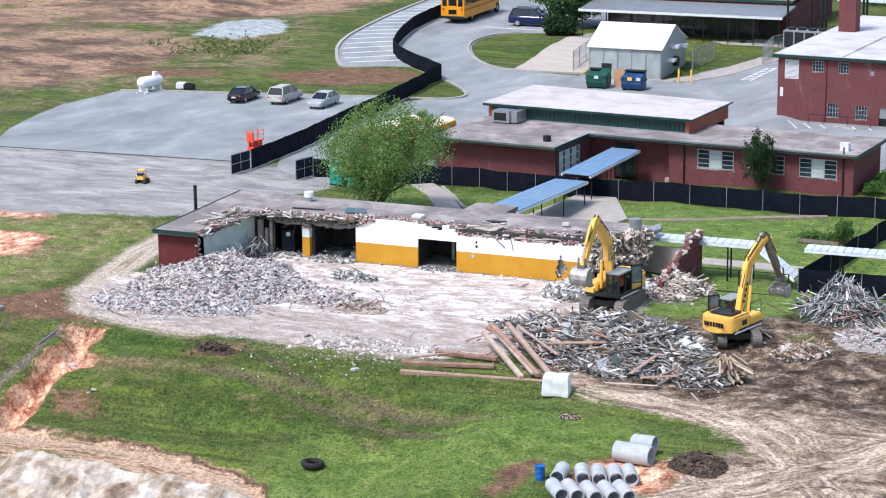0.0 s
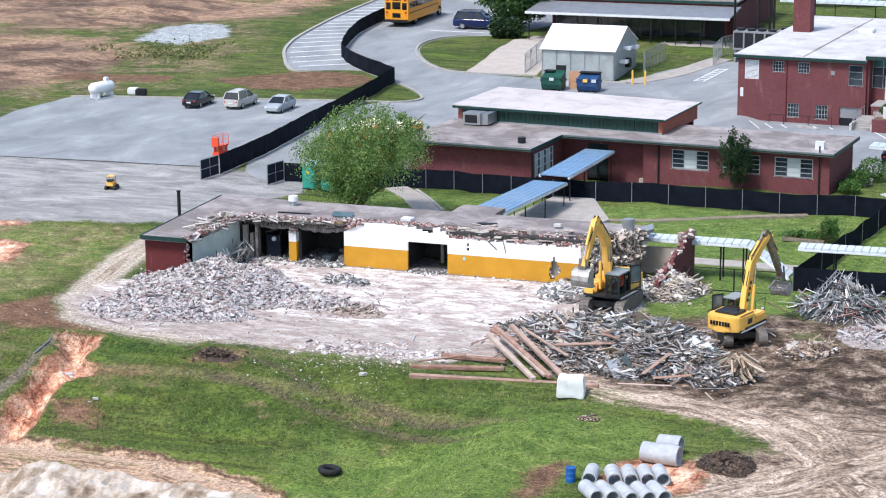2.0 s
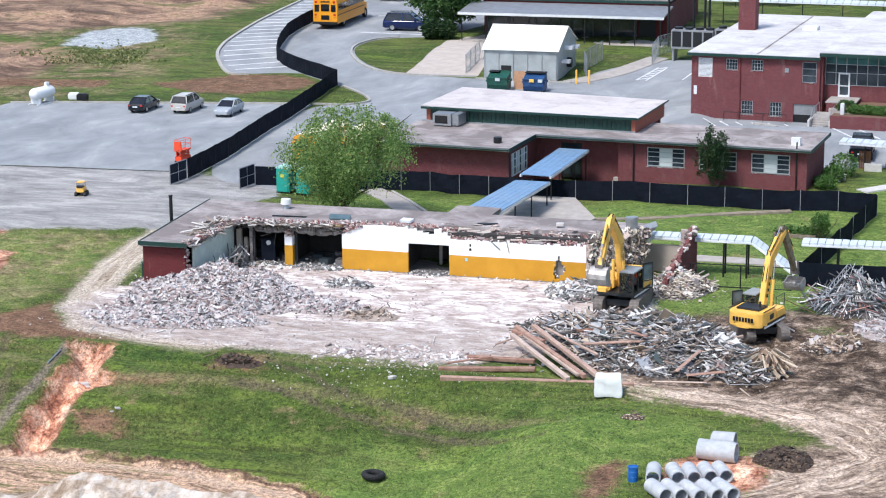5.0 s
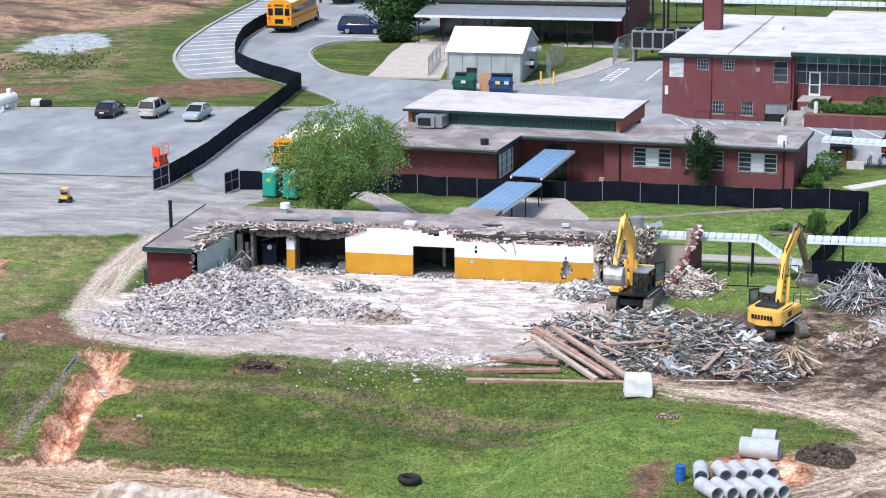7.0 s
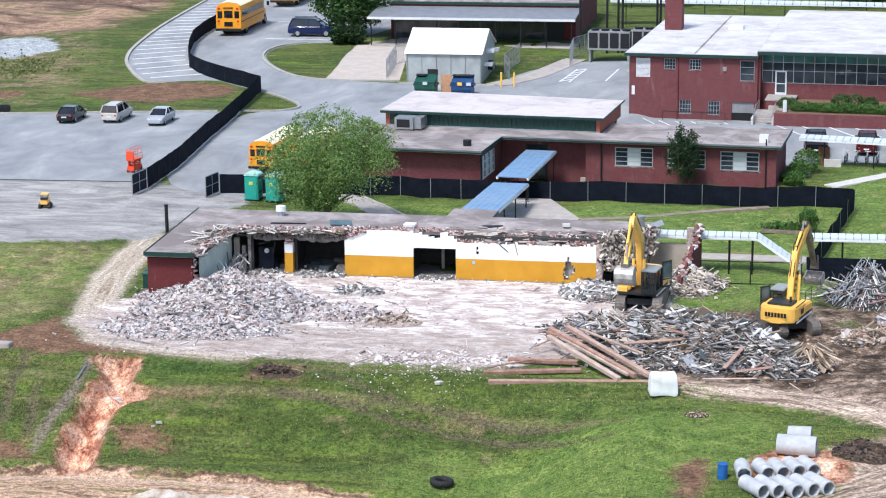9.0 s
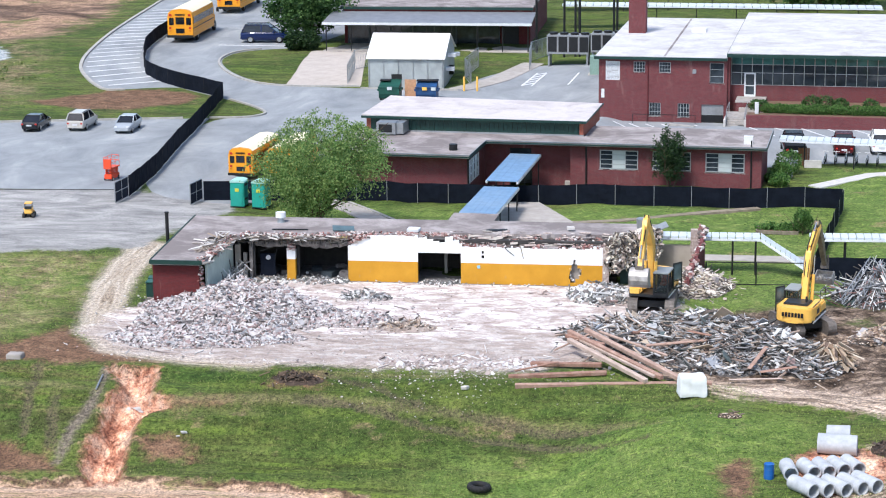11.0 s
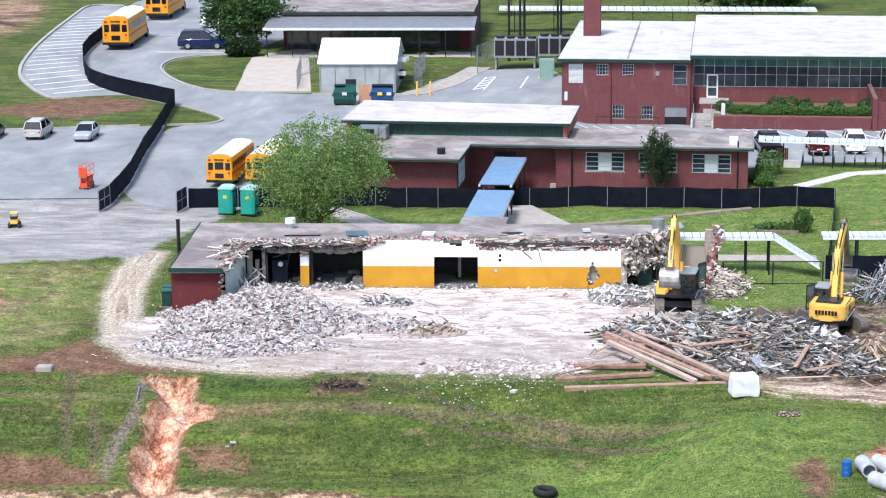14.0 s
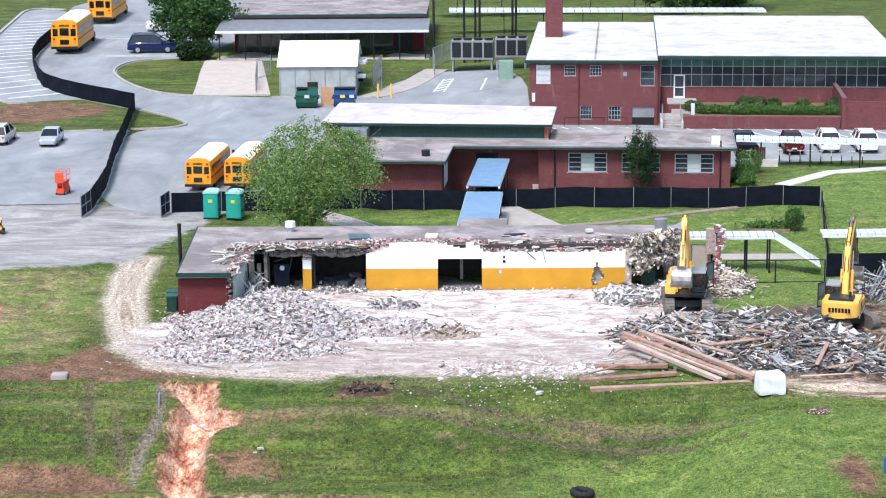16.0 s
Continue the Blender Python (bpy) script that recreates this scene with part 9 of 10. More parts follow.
def scissor_lift(at, rz):
    l = thing("scissor_lift", at, rz, "orange red scissor lift with folded arms on the lot", "scissor lift")
    l.matrix_basis = l.matrix_basis @ Matrix.Scale(0.84, 4)
    red = paint("lift_red", (0.75, 0.07, 0.02), 0.45)
    bm = B()
    add_box(bm, -0.9, 0.9, -0.4, 0.4, 0.18, 0.65, 0.04)
    part("chassis", bm, red, l)
    for x in (-0.65, 0.65):
        for y in (-0.42, 0.42):
            wheel(l, x, y, 0.19, 0.12, 1 if y > 0 else -1)
    for k in range(3):
        bm = bmesh.new()
        for y in (-0.3, 0.3):
            add_bar(bm, (-0.8, y, 0.68 + 0.17 * k), (0.8, y, 0.82 + 0.17 * k), 0.06, 0.09)
            add_bar(bm, (0.8, y * 0.8, 0.68 + 0.17 * k), (-0.8, y * 0.8, 0.82 + 0.17 * k), 0.06, 0.09)
        part("scissor_arm", bm, red, l)
    part("platform", B((-0.95, 0.95, -0.42, 0.42, 1.22, 1.32)), red, l)
    bm = bmesh.new()
    for x in (-0.92, 0, 0.92):
        for y in (-0.4, 0.4):
            add_tube(bm, (x, y, 1.3), (x, y, 2.35), 0.025, None, 6)
    for z in (1.85, 2.35):
        for p, q in (((-0.92, -0.4), (0.92, -0.4)), ((-0.92, 0.4), (0.92, 0.4)), ((-0.92, -0.4), (-0.92, 0.4)), ((0.92, -0.4), (0.92, 0.4))):
            add_tube(bm, (*p, z), (*q, z), 0.025, None, 6)
    part("guard_rail", bm, red, l)
    part("control_panel", B((-0.95, -0.75, -0.38, 0.38, 1.35, 2.2)), red, l)


scissor_lift(gzo(-26.4, 35.3), 80)


def mini_loader(at, rz):
    l = thing("compact_loader", at, rz, "small yellow and black tracked loader on gravel", "loader")
    l.matrix_basis = pose(*at, 0, 0, rz) @ Matrix.Scale(0.58, 4)
    part("body", rounded(B((-0.9, 0.5, -0.5, 0.5, 0.55, 1.25)), 0.08), M["yellow"], l)
    part("engine_cover", rounded(B((-1.0, -0.3, -0.45, 0.45, 1.2, 1.5)), 0.06), M["cabgrey"], l)
    part("canopy", rounded(B((-0.8, 0.4, -0.5, 0.5, 1.85, 1.97)), 0.05), M["yellow"], l)
    for x in (-0.7, 0.3):
        for y in (-0.44, 0.44):
            part("post", tube((x, y, 1.2), (x, y, 1.88), 0.03, None, 6), M["black"], l)
    for y in (-0.62, 0.62):
        bm = bmesh.new()
        hull(bm, [(-1.05, 0.25), (-0.85, 0.05), (0.65, 0.05), (0.85, 0.25), (0.65, 0.55), (-0.85, 0.55)], y - 0.16, y + 0.16)
        part("track", bm, M["rubber"], l)
    bm = bmesh.new()
    hull(bm, [(0.85, 0.05), (1.35, 0.05), (1.4, 0.15), (0.95, 0.2), (0.9, 0.65), (0.82, 0.65)], -0.65, 0.65)
    part("bucket", bm, M["bucket"], l)
    for y in (-0.55, 0.55):
        bm = bmesh.new()
        add_bar(bm, (-0.8, y, 1.25), (0.95, y, 0.5), 0.1, 0.12)
        part("arm", bm, M["yellow"], l)


mini_loader(gzo(-27.9, 18.5), 100)


def gas_tank(at, rz):
    t = thing("gas_tank", at, rz, "white horizontal gas tank on steel legs", "tank")
    t.matrix_basis = t.matrix_basis @ Matrix.Scale(0.84, 4)
    bm = bmesh.new()
    prof = [(-2.0, 0.05), (-1.96, 0.3), (-1.8, 0.56), (-1.5, 0.7), (1.5, 0.7), (1.8, 0.56), (1.96, 0.3), (2.0, 0.05)]
    n = 24
    rows = [[bm.verts.new((x, r * math.cos(6.2832 * i / n), 1.35 + r * math.sin(6.2832 * i / n))) for i in range(n)] for x, r in prof]
    for a, b in zip(rows, rows[1:]):
        for i in range(n):
            bm.faces.new((a[i], a[(i + 1) % n], b[(i + 1) % n], b[i]))
    bm.faces.new(rows[0][::-1]); bm.faces.new(rows[-1])
    bmesh.ops.recalc_face_normals(bm, faces=bm.faces)
    part("shell", bm, M["white_paint"], t, "", False, True)
    part("dome", rounded(B((0.6, 1.15, -0.25, 0.25, 1.98, 2.5)), 0.06), M["white_paint"], t)
    for x in (-1.2, 1.2):
        part("saddle", B((x - 0.1, x + 0.1, -0.75, 0.75, 0.05, 0.75)), M["white_metal"], t)
    part("skid", B((-1.8, 1.8, -0.75, -0.6, 0, 0.14), (-1.8, 1.8, 0.6, 0.75, 0, 0.14)), M["white_metal"], t)


gas_tank(gzo(-53.8, 63.4), 76)
for x, y, mt, lab in ((-51.6, 66.2, "white_paint", "white cylinder lying on the asphalt"), (-50.5, 65.9, "black", "dark generator on the asphalt")):
    bm = B()
    add_box(bm, -0.6, 0.6, -0.35, 0.35, 0, 0.75, 0.12)
    ob = solid("generator" if mt == "black" else "gas_cylinder", bm, M[mt], lab, "equipment", smooth=True)
    ob.matrix_basis = pose(*gzo(x, y), 0, 0, 15)


def dumpster(at, rz, mat, lid_open, label, s=1.1):
    d = thing("dumpster", at, rz, label, "dumpster", "dumpsters by the greenhouse")
    d.matrix_basis = pose(*at, 0, 0, rz) @ Matrix.Scale(s, 4)
    PLACE[d.name] = d.matrix_basis.copy()
    bm = bmesh.new()
    hull(bm, [(-0.85, 0.15), (0.65, 0.15), (0.85, 0.6), (0.85, 1.25), (-0.85, 1.75), (-0.9, 0.6)], -0.98, 0.98)
    bm.transform(Matrix.Rotation(radians(-90), 4, "Z"))
    part("body", bm, mat, d)
    part("rim", B((-1.02, 1.02, -0.92, -0.8, 1.2, 1.32)), mat, d)
    part("rim", B((-1.02, 1.02, 0.8, 0.9, 1.68, 1.8)), mat, d)
    for sgn in (-1, 1):
        part("lift_pocket", B((sgn * 1.06 - 0.09, sgn * 1.06 + 0.09, -0.6, 0.6, 0.85, 1.05)), mat, d)
        part("lid", B((min(0, sgn), max(0, sgn), 0.85, 0.95, 1.75, 2.25) if lid_open and sgn > 0 else (min(0, sgn), max(0, sgn), 0.1, 0.92, 1.72, 1.8)), M["rubber"], d)
        part("foot", B((sgn * 0.8 - 0.1, sgn * 0.8 + 0.1, -0.7, 0.7, 0, 0.15)), M["black"], d)
    for x in (-0.1, 0.75) if not lid_open else (0.1,):
        part("sticker", B((x - 0.25, x + 0.2, -0.945, -0.93, 1.0, 1.3)), M["panel"] if x > 0 else M["yellow"], d)


dumpster(gzo(-10.2, 82.2), 0, plain("green_dumpster_paint", (0.01, 0.07, 0.05), 0.5, 0, 0.3, 2), True, "dark green dumpster with an open lid")
dumpster(gzo(-6.3, 82.2), 0, plain("blue_dumpster_paint", (0.015, 0.06, 0.16), 0.5, 0, 0.3, 2), False, "blue dumpster with yellow and white stickers")
ob = solid("plywood_sheet", B((-8.8, -7.6, 83.2, 83.3, -1.35, 0.6)), plain("plywood", (0.5, 0.28, 0.16), 0.8), "plywood sheet leaning between the dumpsters", "plywood")
for x, y in ((-3.1, 88.0), (-1.7, 88.0)):
    b = thing("bollard", gzo(x, y), 0, "yellow painted steel bollard by the dumpsters", "bollard", "yellow bollards")
    part("post", tube((0, 0, -0.2), (0, 0, 1.5), 0.11, None, 12), M["yellow"], b, "", False, True)
    part("cap", tube((0, 0, 1.5), (0, 0, 1.56), 0.09, 0.03, 12), M["yellow"], b)
w = thing("wheelie_bin", gzo(-11.75, -5.2), 0, "dark green wheeled bin beside the brick wall", "bin")
part("body", rounded(B((-0.32, 0.32, -0.35, 0.35, 0.05, 1.0)), 0.04), M["green"], w)
part("lid", rounded(B((-0.36, 0.36, -0.4, 0.38, 1.0, 1.1)), 0.03), M["green_lt"], w)
w2 = copy_thing(w, pose(*gzo(-11.9, -4.2), 0, 0, 8))


# chillers behind the two-storey block
def chiller(x, y, L):
    c = thing("chiller", gzo(x, y), -4, "grey chiller unit with dark coils and round fans", "chiller", "chillers")
    part("frame", B((0, L, 0, 2.2, 1.5, 3.6)), M["steel"], c)
    for k in range(int(L / 1.2)):
        part("coil", B((0.15 + k * 1.2, 1.15 + k * 1.2, -0.04, 0.0, 1.75, 3.45)), M["black"], c)
        bm = tube((0.65 + k * 1.2, 1.1, 3.6), (0.65 + k * 1.2, 1.1, 3.85), 0.48, None, 16)
        part("fan", bm, M["black"], c)
    for u in (0.2, L - 0.2):
        part("leg", B((u - 0.1, u + 0.1, 0.2, 2.0, -0.1, 1.5)), M["steel"], c)


chiller(4.5, 103.2, 4.8)
chiller(9.5, 103.0, 3.6)
t = thing("transformer", (10.6, 97, -0.75), 0, "pale green steel transformer cabinet", "transformer")
part("cabinet", rounded(B((9.8, 11.4, 96.5, 98.0, -0.75, 1.3)), 0.05), plain("pale_green_steel", (0.22, 0.34, 0.29), 0.5), t, "", True)
part("plinth", B((9.6, 11.6, 96.3, 98.2, -0.95, -0.7)), M["concrete"], t, "", True)


# chain link enclosure by the greenhouse, and steel poles on the lawn
def chain_fence(line, h, label, mat="galv", wires=9):
    f = thing("chain_link_fence", (*line[0], gz(*line[0])), 0, label, "fence")
    pts = resample(line, 2.6)
    for p in pts:
        part("post", tube((p.x, p.y, gz(p.x, p.y) - 0.1), (p.x, p.y, gz(p.x, p.y) + h), 0.05, None, 6), M[mat], f, "", True)
    for a, b in zip(pts, pts[1:]):
        bm = bmesh.new()
        za, zb = gz(a.x, a.y), gz(b.x, b.y)
        for z in (0.05, h):
            add_tube(bm, (a.x, a.y, za + z), (b.x, b.y, zb + z), 0.035, None, 6)
        n = wires
        for k in range(n):
            for s in (0, 1):
                p = a.lerp(b, k / n)
                q = a.lerp(b, (k + 1) / n)
                add_bar(bm, (p.x, p.y, za + (0.05 if s else h)), (q.x, q.y, za + (h if s else 0.05)), 0.018)
            p = a.lerp(b, (k + 0.5) / n)
        part("mesh_panel", bm, M[mat], f, "", True)


chain_fence([(-16.5, 92.1), (-17.2, 100.7), (-15.9, 103.1)], 2.2, "galvanised chain link fence round the greenhouse")
chain_fence([(-2.9, 92.5), (-4, 96.2), (-3.3, 103.1)], 2.2, "galvanised chain link fence round the greenhouse")
chain_fence([(2.7, 101.4), (2.4, 107.3), (4.4, 112.7)], 2.2, "galvanised chain link fence by the chillers")
chain_fence([(23.2, 1.2), (29.6, 1.4)], 1.5, "low black chain link fence before the lawn", "black", 0)
for x, y, h in ((6.0, 110, 9), (7.3, 110, 9), (7.8, 110, 9), (11.65, 112, 7), (12.05, 112, 7), (2.4, 114, 7)):
    p = thing("steel_pole", gzo(x, y), 0, "dark steel pole behind the chillers", "pole", "far poles")
    part("shaft", tube((0, 0, -0.3), (0, 0, h), 0.14, None, 8), M["black"], p)

# bicycle racks and bench by the walkway
for k in range(9):
    r = thing("bicycle", gzo(32.8 + k * 0.85, 43.2 - 0.13 * k), 80, "pale bicycle standing in the rack", "bicycle", "bicycles in the rack")
    for x in (-0.5, 0.5):
        bm = torus(0.33, 0.03, 16, 5)
        bm.transform(Matrix.Translation((x, 0, 0.35)) @ Matrix.Rotation(radians(90), 4, "X"))
        part("wheel", bm, M["rubber"], r)
    bm = bmesh.new()
    for p, q in (((-0.5, 0.35), (-0.1, 0.85)), ((-0.1, 0.85), (0.35, 0.85)), ((0.5, 0.35), (0.35, 0.95)), ((-0.1, 0.3), (0.35, 0.85)), ((-0.5, 0.35), (-0.1, 0.3)), ((-0.1, 0.3), (-0.15, 0.95))):
        add_tube(bm, (p[0], 0, p[1]), (q[0], 0, q[1]), 0.03, None, 5)
    part("frame", bm, M["white_metal"], r)
    part("handlebar", tube((0.35, -0.25, 0.97), (0.35, 0.25, 0.97), 0.025, None, 5), M["white_metal"], r)
b = thing("bench", gzo(29.6, 36.5), 78, "grey stone bench on the grass", "bench")
part("seat", B((-0.7, 0.7, -0.2, 0.2, 0.4, 0.5)), M["concrete_pale"], b)
for x in (-0.5, 0.5):
    part("leg", B((x - 0.08, x + 0.08, -0.17, 0.17, -0.05, 0.4)), M["concrete_pale"], b)
solid("low_wall", B((31.0, 32.4, 41.2, 41.4, -0.2, 0.6)), M["concrete_pale"], "low pale concrete wall by the walkway", "wall")
wp = thing("wood_screen", gzo(30.5, 42.0), 0, "brown wooden bin screen at the walkway", "screen")
for k in range(6):
    part("board", B((0.0 + k * 0.16, 0.14 + k * 0.16, 0, 0.05, 0, 1.5)), plain("brown_wood", (0.2, 0.09, 0.045), 0.8) if k == 0 else bpy.data.materials["brown_wood"], wp)

# ---------- trees, shrubs, far woods ----------
def leaf_mat(name, a, b, c):
    m = Mat(name, 0.6, 0, 0.3)
    col = m.ramp(m.island(), [(0.1, a), (0.5, b), (0.9, c)])
    m.color(col)
    m.b.inputs["Transmission Weight"].default_value = 0.0
    tr = m.t.nodes.new("ShaderNodeBsdfTranslucent")
    m.link(col, tr.inputs["Color"])
    mix = m.t.nodes.new("ShaderNodeMixShader")
    mix.inputs[0].default_value = 0.3
    out = m.t.nodes["Material Output"]
    m.link(m.b.outputs[0], mix.inputs[1])
    m.link(tr.outputs[0], mix.inputs[2])
    m.link(mix.outputs[0], out.inputs["Surface"])
    return m.m


M["leaf_light"] = leaf_mat("light_green_leaves", (0.07, 0.155, 0.042), (0.16, 0.27, 0.075), (0.29, 0.39, 0.13))
M["leaf_mid"] = leaf_mat("mid_green_leaves", (0.02, 0.06, 0.018), (0.045, 0.11, 0.03), (0.09, 0.17, 0.045))
M["leaf_dark"] = leaf_mat("dark_green_leaves", (0.01, 0.03, 0.012), (0.022, 0.055, 0.018), (0.045, 0.09, 0.028))


M["leaf_hedge"] = leaf_mat("clipped_green_leaves", (0.03, 0.09, 0.02), (0.07, 0.165, 0.035), (0.14, 0.25, 0.06))


class Leaves:
    def __init__(self):
        self.v, self.f = [], []

    def leaf(self, rng, p, s, droop=0.0):
        a, t = rng.uniform(0, 6.283), rng.uniform(-0.9, 0.9) - droop
        d = Vector((math.cos(a) * math.cos(t), math.sin(a) * math.cos(t), math.sin(t)))
        w = d.cross(Vector((rng.uniform(-1, 1), rng.uniform(-1, 1), rng.uniform(-0.2, 1)))).normalized()
        o = len(self.v)
        L, W = s * rng.uniform(0.7, 1.4), s * rng.uniform(0.3, 0.5)
        up = d.cross(w) * W * 0.35
        self.v += [tuple(p), tuple(p + d * L * 0.5 + w * W + up), tuple(p + d * L), tuple(p + d * L * 0.5 - w * W + up)]
        self.f += [(o, o + 1, o + 2), (o, o + 2, o + 3)]

    def object(self, name, mat, parent=None, kind=""):
        me = bpy.data.meshes.new(name)
        inv = PLACE[parent.name].inverted() if parent else Matrix()
        me.from_pydata([inv @ Vector(v) for v in self.v], [], self.f)
        me.materials.append(mat)
        ob = new(name, me)
        ob.parent = parent
        return tagged(ob, kind=kind)


def tree(at, h, rx, ry, mat, n_clumps, per, leaf, seed, label, trunk_h, trunk_r, droop=0.3, lean=0.0, category="tree", strand=0.0):
    rng = random.Random(seed)
    x, y, z = at
    t = thing("tree", at, 0, label, category)
    bm = bmesh.new()
    stems = 3
    tips = []
    for k in range(stems):
        a = 6.283 * k / stems + 0.4
        p = Vector((x + 0.12 * math.cos(a), y + 0.12 * math.sin(a), z - 0.2))
        r = trunk_r * (1.0 if k == 0 else 0.7)
        for i in range(4):
            q = p + Vector((math.cos(a) * 0.35 + lean * 0.2 + rng.uniform(-0.2, 0.2), math.sin(a) * 0.35 + rng.uniform(-0.2, 0.2), (h * 0.72) / 4))
            add_tube(bm, p, q, r, r * 0.75, 8, False)
            p, r = q, r * 0.75
            for _ in range(3):
                b = rng.uniform(0, 6.283)
                e = p + Vector((math.cos(b) * rx * 0.55, math.sin(b) * ry * 0.55, rng.uniform(0.1, 0.25) * h))
                add_tube(bm, p, e, r * 0.5, r * 0.12, 5, False)
                tips.append(e)
    part("trunk", bm, M["leafbark"], t, "", True)
    lv = Leaves()
    cz0, cz1 = z + trunk_h, z + h
    for c in range(n_clumps):
        # clumps fill an uneven crown, denser at its surface
        u = rng.uniform(0, 6.283)
        v = rng.uniform(-1, 1)
        rr = rng.random() ** 0.4
        k = math.sqrt(1 - v * v)
        lobes = 1 + 0.22 * noise.noise(Vector((math.cos(u) * k, math.sin(u) * k, v)) * 1.9 + Vector((seed, 0, 0)))
        k *= min(1.0, 0.34 + 0.66 * (v + 1) / 1.1) if strand else 1.0
        cx = x + rx * rr * lobes * k * math.cos(u) + lean * (v + 1) * 0.4
        cy = y + ry * rr * lobes * k * math.sin(u)
        cz = (cz0 + cz1) / 2 + (cz1 - cz0) / 2 * v * rr * lobes
        if strand:
            # hanging twigs: leaves strung out and down from the clump
            for b in range(4):
                d = Vector((k * math.cos(u) + rng.uniform(-0.6, 0.6), k * math.sin(u) + rng.uniform(-0.6, 0.6), rng.uniform(-0.5, 0.35))).normalized()
                L = strand * rng.uniform(0.5, 1.2)
                for i in range(per // 4):
                    s = (i + rng.random()) / (per // 4)
                    q = Vector((cx, cy, cz)) + d * L * s + Vector((0, 0, -0.75 * L * s * s)) + Vector((rng.gauss(0, 0.09), rng.gauss(0, 0.09), rng.gauss(0, 0.09)))
                    if q.z > z + 0.25:
                        lv.leaf(rng, q, leaf, 0.5)
            continue
        for i in range(per):
            q = Vector((cx + rng.gauss(0, rx * 0.075), cy + rng.gauss(0, ry * 0.075), cz + rng.gauss(0, h * 0.035) - droop * rng.random() * h * 0.09))
            if q.z > z + 0.25:
                lv.leaf(rng, q, leaf, droop)
    lv.object("crown", mat, t)
    return t


tree((-5.6, 14.6, gz(-5.6, 14.6)), 8.7, 4.45, 4.1, M["leaf_light"], 620, 62, 0.14, 5, "bushy light green tree with drooping twigs behind the building", 1.7, 0.32, 0.5, 2.6, strand=1.5)
tree((20.1, 31.2, gz(20, 31)), 4.9, 1.4, 1.3, M["leaf_dark"], 200, 24, 0.15, 6, "small dark green tree before the classroom windows", 0.7, 0.09, 0.1)
tree((29.95, 16.5, gz(30, 17)), 1.95, 0.62, 0.62, M["leaf_hedge"], 90, 26, 0.12, 7, "young green shrub on the lawn", 0.15, 0.05, 0.1, category="shrub")
tree((-26.8, 121.5, gz(-25, 120)), 9.5, 5.2, 4.2, M["leaf_mid"], 420, 30, 0.36, 8, "large dark green tree by the porch", 1.0, 0.25, 0.2)

for k, (x, h) in enumerate(((33.7, 10.5), (37.5, 12.0), (42.4, 11.0))):
    tree((x, 152.0 + k, gz(x, 152)), h, 4.6, 4.2, M["leaf_mid"], 300, 30, 0.4, 20 + k, "dark green tree on the far lawn behind the glazed hall", 0.8, 0.25, 0.2)


def shrub(name, label, at, rx, ry, h, mat, n, leaf, seed, group=""):
    rng = random.Random(seed)
    s = thing(name, at, 0, label, "shrub", group)
    bm = bmesh.new()
    for k in range(5):
        a = 6.283 * k / 5
        add_tube(bm, (at[0], at[1], at[2] - 0.1), (at[0] + rx * 0.5 * math.cos(a), at[1] + ry * 0.5 * math.sin(a), at[2] + h * 0.7), 0.04, 0.015, 5, False)
    part("stems", bm, M["leafbark"], s, "", True)
    lv = Leaves()
    for _ in range(n):
        u, v = rng.uniform(0, 6.283), rng.uniform(-0.95, 1)
        k = math.sqrt(1 - v * v)
        rr = (0.75 + 0.25 * rng.random()) * (1 + 0.2 * noise.noise(Vector((math.cos(u) * k * 2, math.sin(u) * k * 2, v * 2 + seed))))
        lv.leaf(rng, Vector((at[0] + rx * rr * k * math.cos(u), at[1] + ry * rr * k * math.sin(u), at[2] + h * 0.5 + h * 0.5 * v * rr)), leaf)
    lv.object("foliage", mat, s)


for i, (x, y, r, h) in enumerate(((28.7, 33.2, 0.85, 1.1), (29.0, 36.0, 0.9, 1.4), (29.6, 38.6, 1.1, 1.9), (28.2, 34.8, 0.6, 0.8))):
    shrub("shrub", "rounded green shrub at the end of the classroom block", (x, y, gz(x, y)), r, r, h, M["leaf_hedge"], 1100, 0.16, 40 + i, "shrubs at the classroom block")
for i, (x, y) in enumerate(((-26.9, 114.6), (-25.2, 114.7))):
    shrub("shrub", "clipped dark hedge shrub at the porch", (x, y, gz(x, y)), 1.3, 1.2, 2.3, M["leaf_dark"], 900, 0.36, 50 + i, "hedge at the porch")
mm = pose(12.4, 68.47, -0.6, 0, 0, -4.2)
for i in range(15):
    p = mm @ Vector((16.6 + i * 0.88, -5.5 + (0.25 if i < 3 else 0.0), 1.62))
    shrub("shrub", "low clipped green hedge shrub in the planter", tuple(p), 0.85, 0.8, 0.85 + 0.1 * (i % 2), M["leaf_hedge"], 900, 0.14, 60 + i, "hedge in the planter")
for i, (u, v, r, h) in enumerate(((15.6, -4.3, 0.95, 1.15), (20.4, -3.6, 0.9, 1.5), (21.6, -3.5, 0.95, 1.5), (23.0, -3.6, 0.75, 1.3), (25.8, -3.7, 0.75, 1.3), (28.7, -3.9, 0.95, 1.45))):
    p = mm @ Vector((u, v, 1.62))
    shrub("shrub", "rounded dark shrub against the glazed hall", tuple(p), r, r * 0.85, h, M["leaf_mid"], 700, 0.17, 80 + i, "shrubs at the glazed hall")



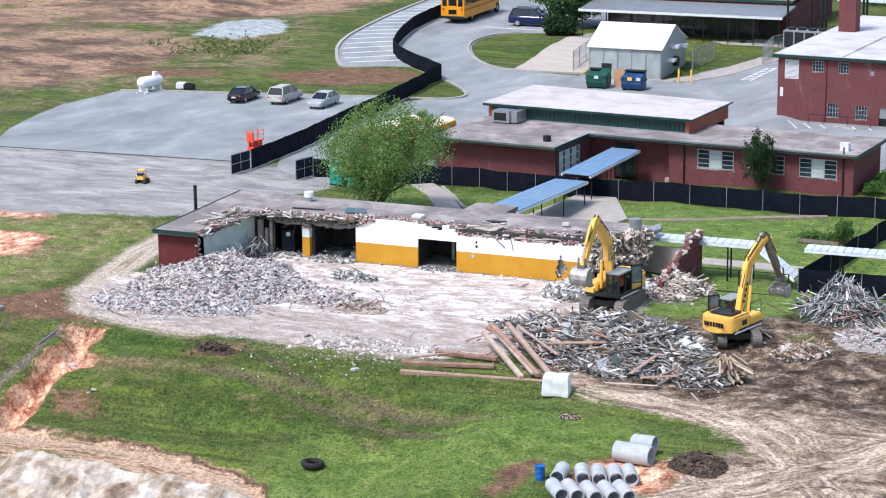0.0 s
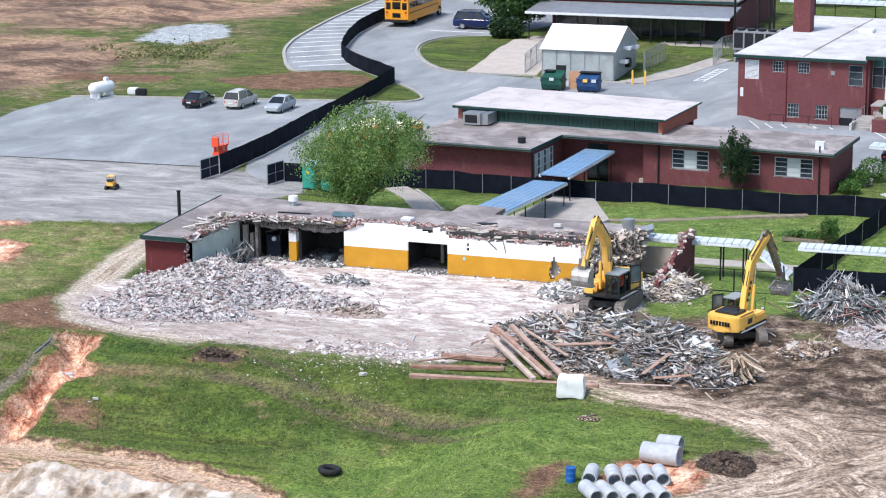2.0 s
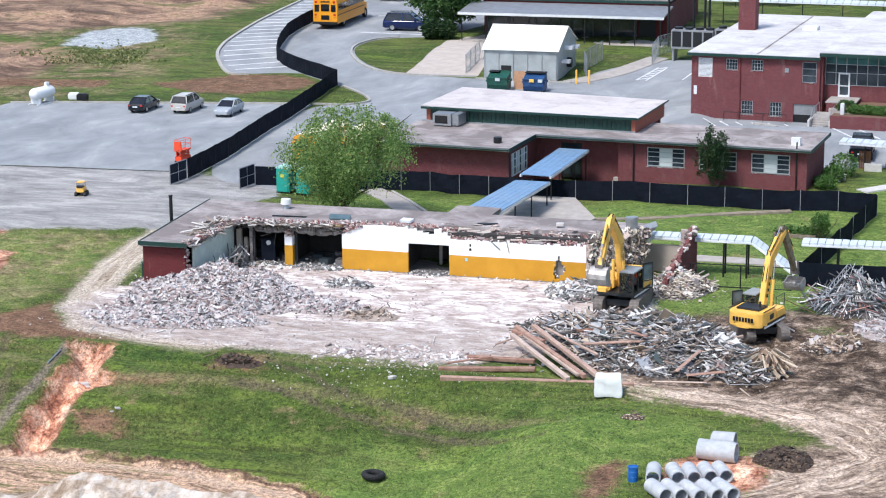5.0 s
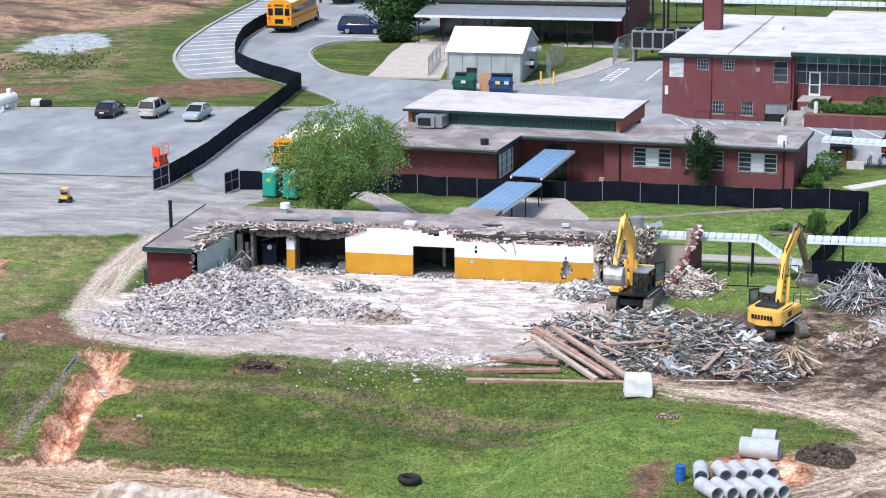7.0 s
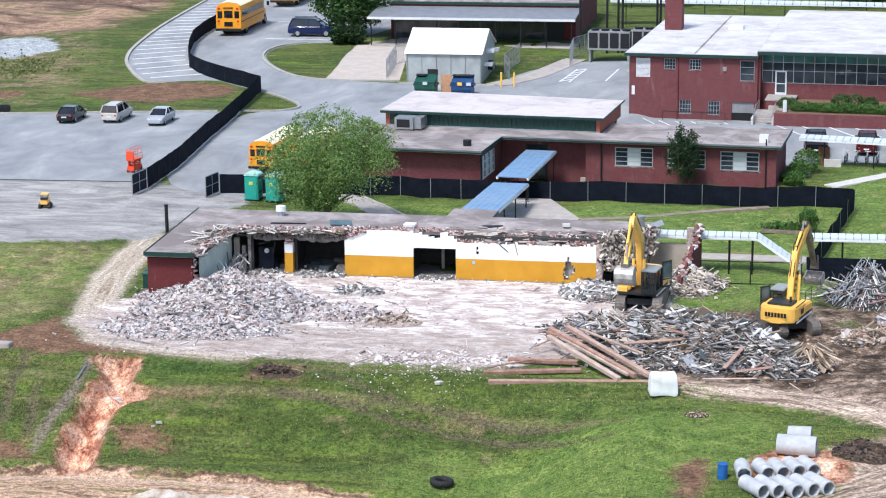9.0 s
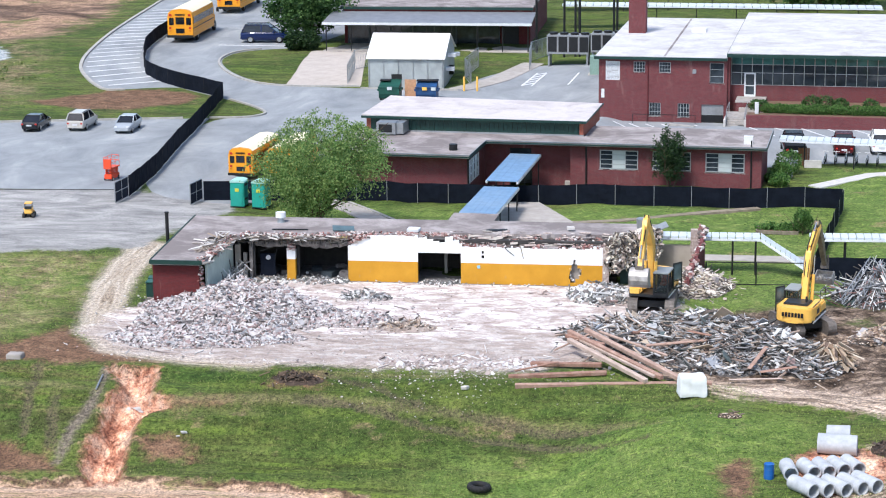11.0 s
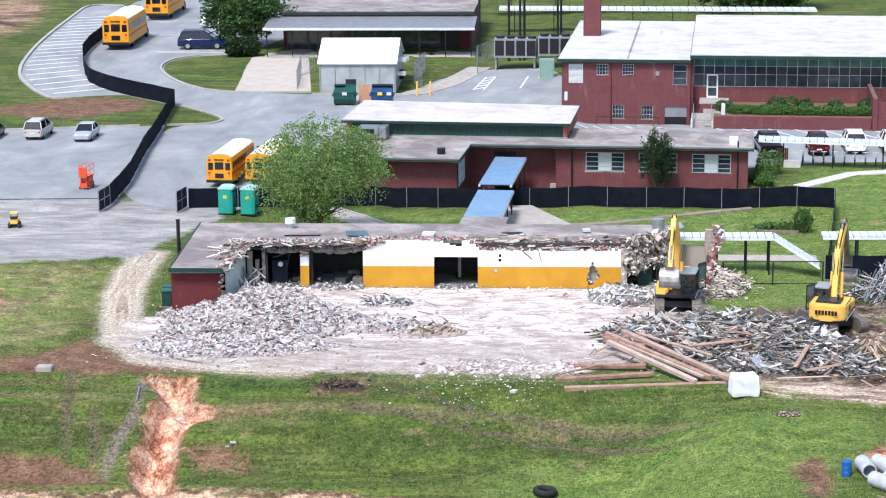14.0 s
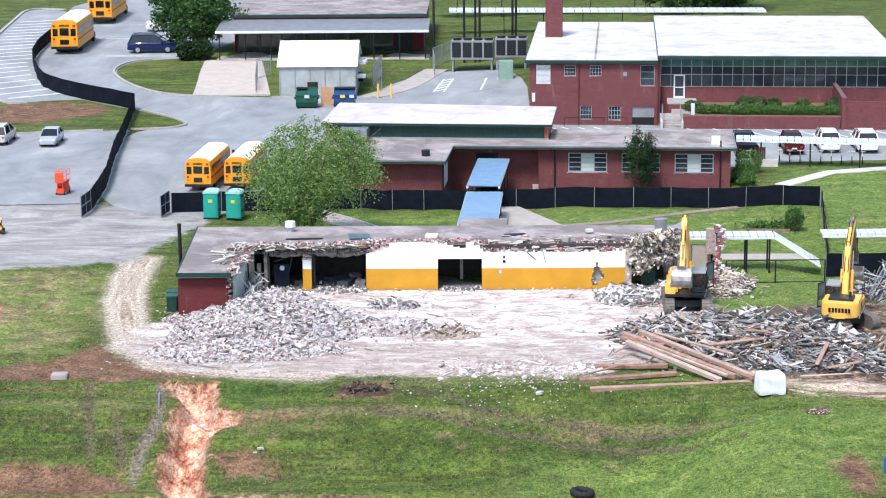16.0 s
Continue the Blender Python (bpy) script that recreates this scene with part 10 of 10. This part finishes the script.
M["edging"] = plain("weathered_grey_timber", (0.2, 0.17, 0.13), 0.95, 0, 0.4, 3)
bed = thing("raised_bed", (28.5, 17.3, gz(28.5, 17.3)), -4, "weedy raised garden bed with timber edging on the lawn", "garden bed")
part("soil", rounded(B((-1.7, 1.1, -0.9, 0.9, -0.05, 0.16)), 0.03), M["earth"], bed, "dark bare soil")
for bx in ((-1.8, 1.2, -1.0, -0.9, -0.05, 0.19), (-1.8, 1.2, 0.9, 1.0, -0.05, 0.19), (-1.8, -1.7, -0.9, 0.9, -0.05, 0.19), (1.1, 1.2, -0.9, 0.9, -0.05, 0.19)):
    part("edging_board", B(bx), M["edging"], bed)
lv_bed = Leaves()
rng_b = random.Random(47)
for _ in range(1300):
    c = rng_b.choice((-1.2, -0.5, 0.3, 0.8))
    lv_bed.leaf(rng_b, PLACE[bed.name] @ Vector((c + rng_b.gauss(0, 0.4), rng_b.uniform(-0.7, 0.7), 0.15 + abs(rng_b.gauss(0, 0.18)))), 0.16)
lv_bed.object("weeds", M["leaf_hedge"], bed, "stuff")


def tall_weeds():
    rng = random.Random(64)
    lv = Leaves()
    tufts = [(rng.gauss(-63, 4.5), rng.gauss(94, 2.6), rng.uniform(0.3, 1.0)) for _ in range(60)]
    for x0, y0, q in tufts:
        for k in range(int(26 * q)):
            x, y = x0 + rng.gauss(0, 0.7 * q + 0.2), y0 + rng.gauss(0, 0.5 * q + 0.2)
            lv.leaf(rng, Vector((x, y, ground_height(x, y) + abs(rng.gauss(0, 0.3 * q)))), 0.34)
    tagged(lv.object("tall_weeds", M["leaf_weed"]), "clump of tall olive weeds on the rough field", "weeds", kind="stuff")


M["leaf_weed"] = leaf_mat("olive_weeds", (0.1, 0.13, 0.04), (0.18, 0.2, 0.07), (0.3, 0.28, 0.14))
tall_weeds()


def far_woods():
    rng = random.Random(91)
    lv = Leaves()
    for k in range(60):
        x, y = -40 + k * 4.6 + rng.uniform(-2, 2), 190 + rng.uniform(0, 22) + (12 if x_gap(k) else 0)
        r, h = rng.uniform(4, 6.5), rng.uniform(8, 14)
        for _ in range(230):
            u, v = rng.uniform(0, 6.283), rng.uniform(-1, 1)
            kk = math.sqrt(1 - v * v) * (0.8 + 0.3 * rng.random())
            lv.leaf(rng, Vector((x + r * kk * math.cos(u), y + r * kk * math.sin(u), -0.6 + h * 0.5 + h * 0.5 * v)), 1.3)
    tagged(lv.object("far_woods", M["leaf_dark"]), "dark green wood beyond the school lawn", "wood", kind="stuff")


def x_gap(k):
    return k % 7 == 3


far_woods()
